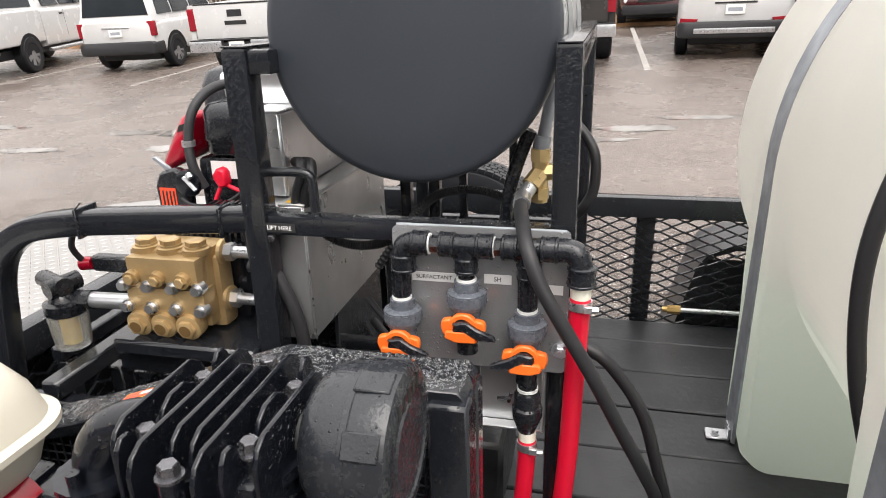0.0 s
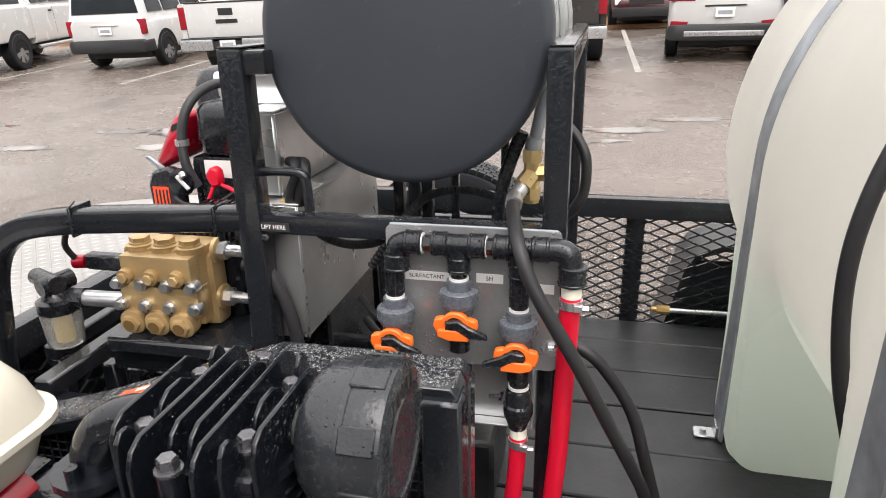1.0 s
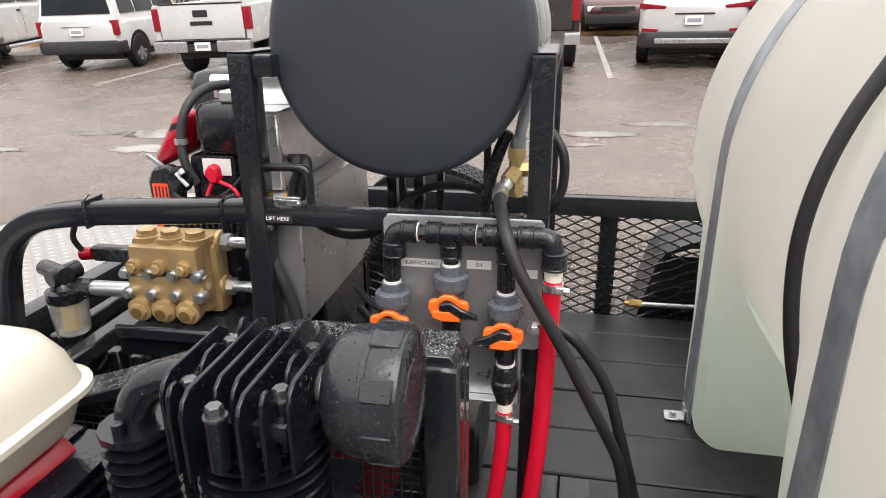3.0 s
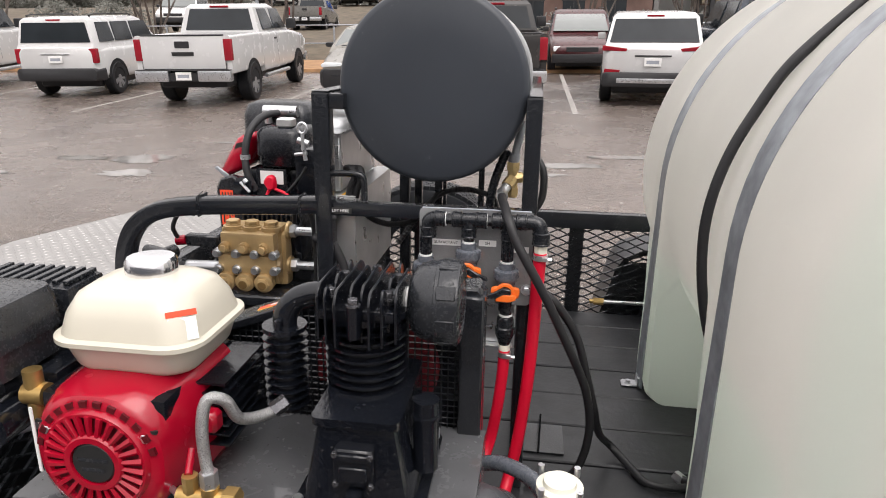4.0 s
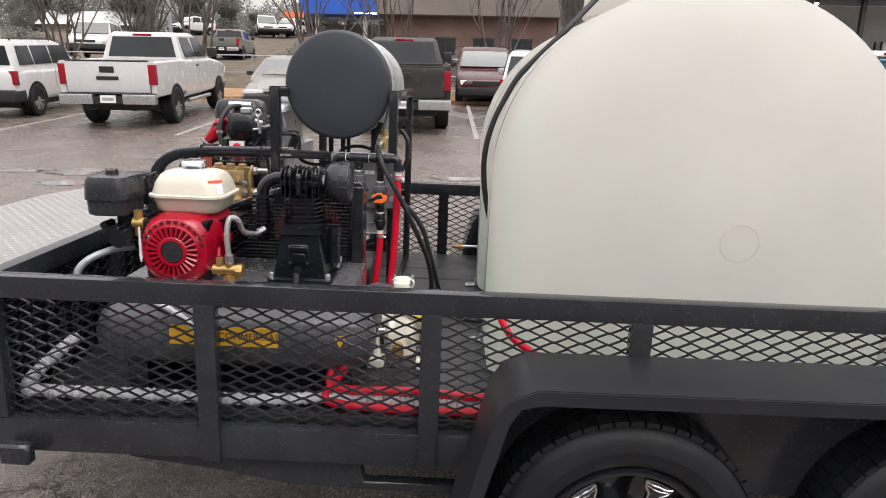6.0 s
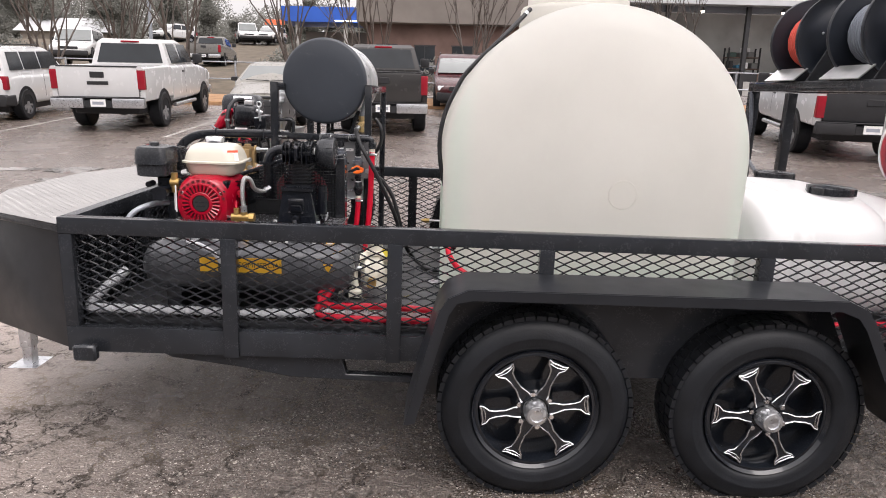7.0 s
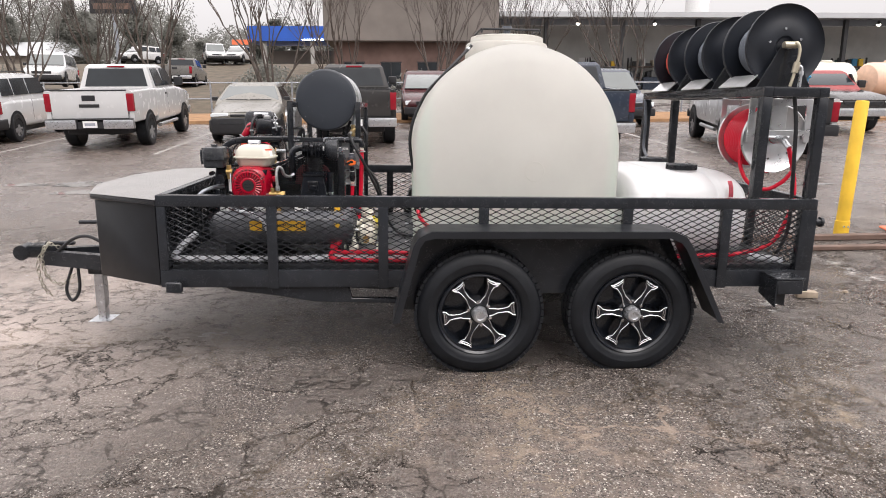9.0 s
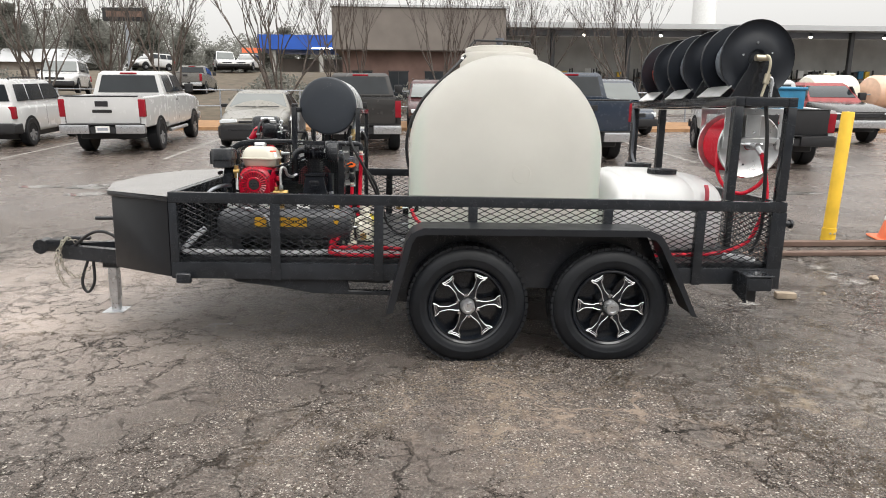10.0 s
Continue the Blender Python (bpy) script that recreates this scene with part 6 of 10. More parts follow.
for x0, x1 in ((LX0, LX1), (RX0, RX1)):
    fbar((x0, FY, 0.602), (x1, FY + 0.040, 1.536), "post")
    fbar((x0, BY, 0.602), (x1, BY + 0.040, 1.536), "post")
    fbar((x0, FY + 0.0405, 1.498), (x1, BY - 0.0005, 1.535), "side_rail")
    fbar((x0 + 0.0015, FY + 0.0015, 1.5362), (x1 - 0.0015, BY + 0.0385, 1.5385), "cap_plate", 0.0008)
    fbar((x0, FY + 0.0405, 0.602), (x1, BY - 0.0005, 0.64), "base_rail")
fbar((LX1, FY + 0.004, 1.266), (RX0, FY + 0.036, 1.297), "lift_beam")
fbar((LX1, BY + 0.004, 0.975), (RX0, BY + 0.036, 1.008), "lift_beam")
fbar((LX1, FY + 0.003, 1.500), (-1.150, FY + 0.036, 1.534), "arm")
for x, y0, z0, z1 in ((-1.018, 1.02, 1.00, 1.366), (-0.968, 1.02, 1.00, 1.352), (-1.02, 1.50, 1.01, 1.366), (-0.90, 1.50, 1.01, 1.366)):
    fbar((x - 0.009, y0, z0), (x + 0.009, y0 + 0.02, z1), "drum_strut", 0.002)
fbar((LX1, 1.02, 0.985), (RX0, 1.05, 1.0), "drum_cradle", 0.003)
hb = B().tube([(LX0, FY + 0.020, 1.286), (-1.32, FY + 0.002, 1.285), (-1.42, FY - 0.015, 1.284), (-1.50, FY - 0.028, 1.281), (-1.578, FY - 0.032, 1.267), (-1.632, FY - 0.034, 1.232), (-1.662, FY - 0.034, 1.18), (-1.678, FY - 0.034, 1.10), (-1.702, FY - 0.034, 0.94), (-1.735, FY - 0.034, 0.603)], 0.02, sect=rrect(0.040, 0.040, 0.008, 2))
hoop = part("hoop_bar", hb, BLACKWET, fr, "bent black square-tube guard bar")
for x, dy in ((-1.475, -0.044), (-1.255, -0.006)):
    tie = B().box(x - 0.0025, x + 0.0025, FY + dy - 0.004, FY + dy + 0.044, 1.261, 1.308, 0.001)
    tie.rod((x, FY + dy - 0.002, 1.306), (x + 0.016, FY + dy - 0.004, 1.320), 0.0012, n=5)
    part("cable_tie", tie, PLASTIC, hoop)
part("lift_label", B().box(-1.188, -1.138, FY + 0.0025, FY + 0.0038, 1.2715, 1.2855), INK, fr)
words("lettering", "LIFT HERE", 0.0090, Matrix.Translation((-1.163, FY + 0.0018, 1.2785)) @ FACE, LABELW, fr, 0.0003)
beads(fr, lambda u, v: (Vector((LX0 + 0.004 + 0.030 * u, FY - 0.0002, 1.02 + 0.50 * v)), (0, -1, 0)), 90, 0.0004, 0.0009, 7)
beads(fr, lambda u, v: (Vector((RX0 + 0.004 + 0.026 * u, FY - 0.0002, 1.31 + 0.21 * v)), (0, -1, 0)), 60, 0.0004, 0.0009, 8)
beads(fr, lambda u, v: (Vector((LX1 + 0.01 + 0.39 * u, FY + 0.008 + 0.024 * v, 1.2972)), (0, 0, 1)), 240, 0.0006, 0.0017, 9)
part("ring_handle", B().tube([(LX1, FY + 0.03, 1.357), (-1.145, FY + 0.03, 1.358), (-1.123, FY + 0.03, 1.355), (-1.116, FY + 0.03, 1.343), (-1.115, FY + 0.03, 1.298)], 0.0075, k=4), BLACKWET, fr)
for x, z in ((LX1 + 0.006, 1.262), (RX0 - 0.006, 1.262)):
    part("beam_bolt", B().hexbolt((x, FY + 0.003, z), (0, -1, 0), 0.006, 0.006), DZINC, fr)

DCX, DCZ, DR, DY = -0.963, 1.5495, 0.2045, 0.872
dr = thing("burner_drum", (DCX, 1.25, 1.345), "matt black round drum end with beaded rain and a stainless shell", "drum")
part("end_cap", B().lathe(((0.0, 0.0), (0.001, 0.10), (0.003, DR - 0.014), (0.006, DR - 0.005), (0.013, DR), (0.036, DR + 0.001), (0.038, DR - 0.004)), (DCX, DY, DCZ), (0, 1, 0), n=80, cap=False), DRUM, dr, "matt black end cap", smooth=60)
part("shell", B().lathe(((0.036, DR - 0.006), (0.76, DR - 0.006), (0.765, DR - 0.012), (0.766, 0.0)), (DCX, DY, DCZ), (0, 1, 0), n=72, cap=False), STAIN, dr, "brushed stainless drum shell")
for d in (0.25, 0.56):
    part("band", B().lathe(((d, DR - 0.005), (d + 0.001, DR + 0.002), (d + 0.03, DR + 0.002), (d + 0.031, DR - 0.005)), (DCX, DY, DCZ), (0, 1, 0), n=64, cap=False), STAIN, dr)
def on_cap(u, v):
    """A point on the flat end of the drum; the drops run together in upright streaks."""
    x, z = (2 * u - 1) * 0.19, (2 * v - 1) * 0.19
    if math.hypot(x, z) > 0.188 or noise.noise(Vector((x * 26, z * 7, 4.0))) < -0.12:
        return None, None
    return Vector((DCX + x, DY + 0.0008 + 0.0022 * (math.hypot(x, z) / 0.19) ** 2, DCZ + z)), (0, -1, 0)


beads(dr, on_cap, 1300, 0.0005, 0.0012, 6)
lt = B().box(-1.153, -1.147, 0.885, 0.90, 1.500, 1.512, 0.002)
lt.rod((-1.150, 0.886, 1.500), (-1.150, 0.886, 1.486), 0.003, n=6)
part("latch", lt, STEEL, dr)

# valve panel
pn = thing("valve_panel", (-0.857, 0.825, 1.09), "grey plastic valve panel with three orange-handled ball valves", "valve panel")
PY_, py = 0.826, 0.798
PLATE = mat("grey_panel_sheet", (0.37, 0.375, 0.385), 0.2, metal=0.5, var=0.28, scale=7, bump=0.15, bscale=140, drops=0.5, dscale=190, dry=0.5)
part("plate", B().rings([[(-0.8575 + u, y, 1.1935 + v) for u, v in rrect(0.247, 0.211, 0.010, 5)] for y in (PY_, PY_ + 0.012)]), PLATE, pn)
part("plate_edge", B().tube([(-0.975, PY_ + 0.004, 1.2992), (-0.86, PY_ + 0.004, 1.3000), (-0.740, PY_ + 0.004, 1.2995)], 0.0016, n=6, k=0), GALV, pn, "bright top edge of the panel")
for x, z in ((-0.968, 1.122), (-0.743, 1.125)):
    part("panel_bolt", B().rod((x, PY_, z), (x, PY_ - 0.002, z), 0.0125, n=20).hexbolt((x, PY_ - 0.002, z), (0, -1, 0), 0.0085, 0.008).rod((x, PY_ - 0.009, z), (x, PY_ - 0.014, z), 0.004, n=8), STEEL, pn)
ZM = 1.284


def collar(b, p, q, r):
    """A pipe socket with a rounded bead at both ends."""
    p, q = Vector(p), Vector(q)
    ln = (q - p).length
    return b.lathe(((0, r * 0.9), (0.0015, r), (0.004, r), (0.005, r * 0.95), (ln - 0.005, r * 0.95), (ln - 0.004, r), (ln - 0.0015, r), (ln, r * 0.9)), p, q - p, n=20)


pf = B().tube([(-0.957, py, 1.262), (-0.957, py, 1.272), (-0.954, py, 1.280), (-0.946, py, ZM), (-0.934, py, ZM)], 0.0150, n=16, k=4)
collar(pf, (-0.957, py, 1.243), (-0.957, py, 1.268), 0.0185)
collar(pf, (-0.944, py, ZM), (-0.920, py, ZM), 0.0180)
part("elbow", pf, PLASTIC, pn)
for x, zl in ((-0.870, 1.246), (-0.786, 1.242)):
    t_ = B().rod((x - 0.034, py, ZM), (x + 0.036, py, ZM), 0.0152, n=18)
    collar(t_, (x - 0.036, py, ZM), (x - 0.014, py, ZM), 0.0180)
    collar(t_, (x + 0.014, py, ZM), (x + 0.038, py, ZM), 0.0180)
    t_.rod((x, py, ZM), (x, py, zl + 0.01), 0.0152, n=18)
    collar(t_, (x, py, zl), (x, py, zl + 0.022), 0.0172)
    part("tee", t_, PLASTIC, pn)
for x in (-0.913, -0.826, -0.742):
    part("nipple", B().rod((x - 0.011, py, ZM), (x + 0.011, py, ZM), 0.0118, n=6), PLASTIC, pn)
    part("thread_tape", B().rod((x - 0.0095, py, ZM), (x - 0.0055, py, ZM), 0.0148, n=18), LABELW, pn)
eb = B().tube([(-0.750, py, ZM), (-0.736, py, ZM), (-0.724, py - 0.002, 1.279), (-0.719, py - 0.003, 1.262)], 0.0158, n=16, k=5)
collar(eb, (-0.718, py - 0.003, 1.238), (-0.718, py - 0.003, 1.266), 0.0195)
part("elbow", eb, PLASTIC, pn)


def gear(i, r, depth):
    """Radius of a ribbed nut at step i, four steps to a rib."""
    return r + depth * (0.0, 0.7, 1.0, 0.7)[i % 4]


def ball_valve(x, zt, side, top):
    """zt: height of the handle; side: -1 or 1, the way the grip points; top: where its riser starts."""
    un = B().lathe(((0, 0.0185), (0.002, 0.0245), (0.006, 0.0262), (0.024, 0.0262), (0.0255, 0.0245), (0.027, 0.0175), (0.040, 0.0170), (0.0405, 0.0150)), (x, py, zt + 0.017), (0, 0, 1), n=28)
    un.rings([[(x + gear(i, 0.0262, 0.0014) * math.cos(i * math.pi / 28), py + gear(i, 0.0262, 0.0014) * math.sin(i * math.pi / 28), z) for i in range(56)] for z in (zt + 0.025, zt + 0.039)])
    v = part("union", un, PVC, pn, "grey union nut")
    zr = zt + 0.057
    rs = B().rod((x, py, zr), (x, py, top + 0.004), 0.0115, n=16)
    if top - zr > 0.03:
        rs.rings([[(x + gear(i, 0.0118, 0.0018) * math.cos(i * math.pi / 24), py + gear(i, 0.0118, 0.0018) * math.sin(i * math.pi / 24), z) for i in range(48)] for z in (zr + 0.006, top - 0.003)])
    part("riser", rs, PLASTIC, v)
    part("thread_tape", B().rod((x, py, zr), (x, py, zr + 0.004), 0.0138, n=18), LABELW, v)
    part("valve_body", B().rod((x, py, zt - 0.028), (x, py, zt + 0.018), 0.0195, n=20).rod((x, py - 0.024, zt), (x, py, zt), 0.0165, n=20), PVC, v)
    # the handle: a ring of orange plastic with two swept wings round a black grip
    h = B().lathe(((0.0, 0.012), (0.001, 0.0195), (0.010, 0.0205), (0.012, 0.0185), (0.012, 0.0135), (0.004, 0.0125)), (x, py - 0.020, zt), (0, -1, 0), n=24)
    for s in (-1, 1):
        h.prism([(x + s * 0.014, zt + 0.003), (x + s * 0.016, zt + 0.012), (x + s * 0.029, zt + 0.009), (x + s * 0.031, zt - 0.001), (x + s * 0.027, zt - 0.013), (x + s * 0.015, zt - 0.010)][::s], "y", py - 0.031, py - 0.019, 0.002)
    hd = part("handle", h, ORANGE, v, "orange butterfly handle")
    part("indicator", B().prism([(x - side * 0.022, zt - 0.002), (x - side * 0.024, zt - 0.013), (x - side * 0.008, zt - 0.019), (x + side * 0.020, zt - 0.018), (x + side * 0.020, zt - 0.006), (x + side * 0.004, zt - 0.002)][::-side], "y", py - 0.040, py - 0.0325, 0.002), ORANGE, hd)
    g_ = B().prism([(x - side * 0.014, zt + 0.009), (x + side * 0.006, zt + 0.013), (x + side * 0.021, zt + 0.003), (x + side * 0.044, zt - 0.006), (x + side * 0.046, zt - 0.014), (x + side * 0.020, zt - 0.013), (x + side * 0.004, zt - 0.003)][::-side], "y", py - 0.041, py - 0.0325, 0.002)
    g_.rod((x, py - 0.020, zt), (x, py - 0.0385, zt), 0.0122, n=18)
    part("grip", g_, PLASTIC, hd)
    part("tail_piece", B().rod((x, py, zt - 0.050), (x, py, zt - 0.026), 0.0150, n=12), PLASTIC, v)


ball_valve(-0.962, 1.144, 1, 1.245)
ball_valve(-0.870, 1.177, 1, 1.248)
ball_valve(-0.787, 1.137, -1, 1.244)
for x, z, w in ((-0.922, 1.2245, 0.064), (-0.8315, 1.2265, 0.038), (-0.760, 1.216, 0.036)):
    part("label_strip", B().box(x - w / 2, x + w / 2, PY_ - 0.0014, PY_ - 0.0002, z - 0.0068, z + 0.0068), LABELW, pn)
words("lettering", "SURFACTANT", 0.0083, Matrix.Translation((-0.922, PY_ - 0.0018, 1.2245)) @ FACE, INK, pn, 0.0003)
words("lettering", "SH", 0.0090, Matrix.Translation((-0.8315, PY_ - 0.0018, 1.2265)) @ FACE, INK, pn, 0.0003)
lower = B().rod((-0.785, py, 1.072), (-0.785, py, 1.098), 0.0135, n=14)
lower.lathe(((0, 0.0125), (0.012, 0.0165), (0.022, 0.0205), (0.026, 0.0218), (0.040, 0.0218), (0.043, 0.0190), (0.062, 0.0185), (0.066, 0.016)), (-0.785, py, 1.006), (0, 0, 1), n=12)
part("check_valve", lower, PLASTIC, pn)
part("thread_tape", B().rod((-0.785, py, 1.0735), (-0.785, py, 1.078), 0.0150, n=18), LABELW, pn)
part("lower_plate", B().box(-0.862, -0.768, PY_ + 0.024, PY_ + 0.028, 0.985, 1.088, 0.001).box(-0.862, -0.768, PY_ + 0.004, PY_ + 0.0235, 0.981, 0.985, 0.001).box(-0.768, -0.764, PY_ + 0.004, PY_ + 0.028, 0.981, 1.088, 0.001), STAIN, pn)
part("plate_screw", B().rod((-0.835, PY_ + 0.022, 1.022), (-0.815, PY_ + 0.020, 1.026), 0.003, n=6).rod((-0.818, PY_ + 0.021, 1.018), (-0.814, PY_ + 0.021, 1.034), 0.003, n=6), DZINC, pn)
part("standoff", B().box(-0.85, -0.83, PY_ + 0.0125, PY_ + 0.02, 1.10, 1.29), BLACK, pn)
for pts, r_, tail in (([(-0.718, py - 0.003, 1.222), (-0.721, py, 1.12), (-0.727, py, 0.95), (-0.742, py, 0.78), (-0.763, 0.775, 0.66), (-0.785, 0.62, 0.64), (-0.80, 0.42, 0.70), (-0.825, 0.20, 0.73), (-0.86, 0.13, 0.69), (-0.82, 0.11, 0.66), (-0.60, 0.10, 0.665), (-0.4, 0.10, 0.655), (-0.2, 0.12, 0.64), (0.3, 0.12, 0.622), (1.0, 0.14, 0.622)], 0.0140, (-0.718, py - 0.003, 1.222)),
                      ([(-0.784, py, 0.992), (-0.786, py, 0.93), (-0.796, py, 0.83), (-0.814, 0.79, 0.735), (-0.86, 0.66, 0.65), (-0.85, 0.45, 0.64), (-0.84, 0.24, 0.76), (-0.80, 0.16, 0.80), (-0.815, 0.13, 0.72), (-0.87, 0.10, 0.64), (-0.80, 0.085, 0.62), (-0.55, 0.075, 0.617), (0.0, 0.08, 0.617)], 0.0130, (-0.784, py, 0.992))):
    h = whole("red_chemical_hose", B().tube(pts, r_, n=14), REDHOSE, (pts[0][0], pts[0][1], 0.6), "bright red hose clamped below the valve panel, run along deck", "hose", "red chemical hoses")
    cx, cy_, cz = tail
    part("hose_clamp", B().lathe(((-0.006, r_), (-0.006, r_ + 0.0015), (0.006, r_ + 0.0015), (0.006, r_)), (cx, cy_, cz - 0.010), (0, 0, 1), n=22).box(cx + 0.004, cx + 0.016, cy_ - r_ - 0.006, cy_ - r_ + 0.001, cz - 0.015, cz - 0.005, 0.001).hexbolt((cx + 0.015, cy_ - r_ - 0.002, cz - 0.010), (1, 0, 0), 0.0042, 0.009), STEEL, h, "steel worm-drive clamp")
    part("hose_tail", B().rod((cx, cy_, cz - 0.002), (cx, cy_, cz + 0.014), r_ * 0.97, n=16), WHITEPUMP, h, "white hose tail")

# brass relief valve behind the right post, and the hose that leaves it
PBRASS = mat("pale_brass", (0.66, 0.49, 0.24), 0.3, metal=0.75, var=0.15, scale=20, bump=0.2)
bt = thing("brass_relief_valve", (-0.788, 0.945, 1.30), "brass relief valve on a zinc pipe below the drum", "valve")
part("body", B().rod((-0.788, 0.945, 1.306), (-0.787, 0.945, 1.382), 0.0125, n=10).rod((-0.788, 0.945, 1.312), (-0.788, 0.945, 1.328), 0.0158, n=6).rod((-0.787, 0.945, 1.368), (-0.787, 0.945, 1.386), 0.0160, n=6), PBRASS, bt)
part("side_plug", B().rod((-0.788, 0.945, 1.350), (-0.766, 0.945, 1.352), 0.0130, n=6).rod((-0.766, 0.945, 1.352), (-0.759, 0.945, 1.3525), 0.0105, n=12), PBRASS, bt)
part("swivel_nut", B().rod((-0.788, 0.942, 1.348), (-0.799, 0.926, 1.334), 0.0142, n=8), PBRASS, bt)
part("riser_pipe", B().rod((-0.787, 0.945, 1.386), (-0.770, 0.950, 1.478), 0.0092, n=14), GALV, bt)
part("collar", B().rod((-0.787, 0.945, 1.386), (-0.7845, 0.945, 1.404), 0.0125, n=12), GALV, bt)
part("hose_tail", B().rod((-0.799, 0.926, 1.334), (-0.808, 0.910, 1.322), 0.0112, n=12), STEEL, bt)
ph = whole("black_pressure_hose", B().tube([(-0.808, 0.910, 1.322), (-0.806, 0.870, 1.318), (-0.797, 0.815, 1.310), (-0.785, 0.772, 1.290), (-0.766, 0.757, 1.248), (-0.736, 0.752, 1.197), (-0.697, 0.758, 1.126), (-0.657, 0.775, 1.04), (-0.622, 0.80, 0.96), (-0.594, 0.835, 0.88), (-0.577, 0.86, 0.78), (-0.585, 0.87, 0.69), (-0.61, 0.87, 0.635), (-0.66, 0.87, 0.6115), (-0.72, 0.86, 0.6115)], 0.0098, n=14), HOSE, (-0.7, 0.8, 0.6), "thick black pressure hose sagging to the deck", "hose")
part("crimp_ferrule", B().rod((-0.808, 0.909, 1.322), (-0.8065, 0.880, 1.319), 0.0125, n=16), STEEL, ph, "steel crimp ferrule")
whole("black_loop_hose", B().tube([(-0.80, 0.93, 1.10), (-0.70, 0.90, 1.088), (-0.652, 0.90, 1.042), (-0.616, 0.90, 0.98), (-0.592, 0.90, 0.90), (-0.565, 0.915, 0.80), (-0.540, 0.965, 0.70), (-0.500, 1.02, 0.632), (-0.455, 0.96, 0.613), (-0.42, 0.90, 0.6115), (-0.34, 0.895, 0.6115), (-0.27, 0.93, 0.612)], 0.0100), HOSE, (-0.7, 1.0, 0.6), "black hose looped behind the frame", "hose")
cv = B().tube([(-1.06, 0.98, 1.17), (-1.006, 0.98, 1.248), (-0.966, 0.98, 1.291), (-0.935, 0.98, 1.306), (-0.895, 0.98, 1.311), (-0.856, 0.98, 1.304), (-0.830, 0.98, 1.290), (-0.815, 0.98, 1.24)], lambda t: 0.0068 + 0.0010 * math.sin(t * 500), n=8, k=80)
whole("corrugated_conduit", cv, HOSE, (-1.0, 0.97, 1.25), "black corrugated cable conduit under the drum", "cable conduit")
cv = B().tube([(-1.128, 0.90, 1.275), (-1.108, 0.89, 1.255), (-1.072, 0.89, 1.242), (-1.035, 0.89, 1.243), (-1.004, 0.89, 1.254), (-0.975, 0.92, 1.272)], lambda t: 0.0068 + 0.0010 * math.sin(t * 300), n=8, k=80)
whole("corrugated_conduit", cv, HOSE, (-1.05, 0.88, 1.24), "black corrugated cable conduit sagging below the beam", "cable conduit")
whole("drum_down_pipe", B().tube([(-0.803, 0.945, 1.412), (-0.820, 0.945, 1.366), (-0.832, 0.945, 1.323), (-0.837, 0.945, 1.279), (-0.84, 0.95, 1.18)], 0.0105), PLASTIC, (-0.83, 0.945, 1.18), "black rubber down pipe below the drum", "pipe")
whole("frame_side_hose", B().tube([(-1.235, 0.870, 1.205), (-1.196, 0.868, 1.196), (-1.180, 0.868, 1.172), (-1.166, 0.868, 1.135), (-1.156, 0.868, 1.085), (-1.152, 0.872, 0.97), (-1.16, 0.92, 0.80), (-1.17, 1.0, 0.615)], 0.0112), HOSE, (-1.17, 0.9, 0.6), "black hose beside the frame post", "hose")
whole("rear_loop_hose", B().tube([(-0.750, 1.30, 1.36), (-0.728, 1.29, 1.335), (-0.712, 1.28, 1.30), (-0.712, 1.28, 1.24), (-0.727, 1.28, 1.205), (-0.75, 1.30, 1.17)], 0.0105), HOSE, (-0.72, 1.28, 1.17), "black hose bowed out beside the frame", "hose")
for a in (0.0, 0.016):
    whole("burner_hose", B().tube([(-1.158 + a, 0.896, 1.30), (-1.152 + a, 0.892, 1.322), (-1.143 + a, 0.892, 1.343), (-1.146 + a, 0.905, 1.358), (-1.160 + a, 0.928, 1.36), (-1.178, 0.950, 1.355)], 0.0082), HOSE, (-1.14, 0.89, 1.30), "short black hose bent into the burner housing", "hose", "burner hoses")

# ---- bronze plunger pump on its plate ----
pp = thing("plunger_pump", (-1.40, 0.93, 1.03), "gold-bronze triplex plunger pump with hex plugs and zinc bolts", "pressure pump")
GX0, GX1, GY = -1.478, -1.330, 0.862
# darker gold discs put the shade of the plug sockets into colour
DARKGOLD = mat("shaded_gold_recess", (0.20, 0.12, 0.045), 0.5, metal=0.4, var=0.2, bump=0.3)
man_ = part("manifold", B().box(GX0 + 0.004, GX1 - 0.004, GY + 0.030, GY + 0.11, 1.075, 1.212, 0.008, 2), GOLD, pp)
part("valve_block", B().box(GX0 + 0.012, GX1 - 0.004, GY + 0.006, GY + 0.04, 1.160, 1.206, 0.006, 2), GOLD, man_)
part("valve_block", B().box(GX0, GX1, GY + 0.010, GY + 0.05, 1.098, 1.150, 0.006, 2), GOLD, man_)
part("shoulder", B().box(GX0 + 0.02, GX1 + 0.008, GY + 0.055, GY + 0.098, 1.063, 1.196, 0.012, 2), GOLD, pp)
for z in (1.199, 1.112):
    part("side_boss", B().lathe(((0, 0.023), (0.006, 0.022), (0.008, 0.018)), (GX1 + 0.006, GY + 0.075, z), (1, 0, 0), n=18), GOLD, pp)
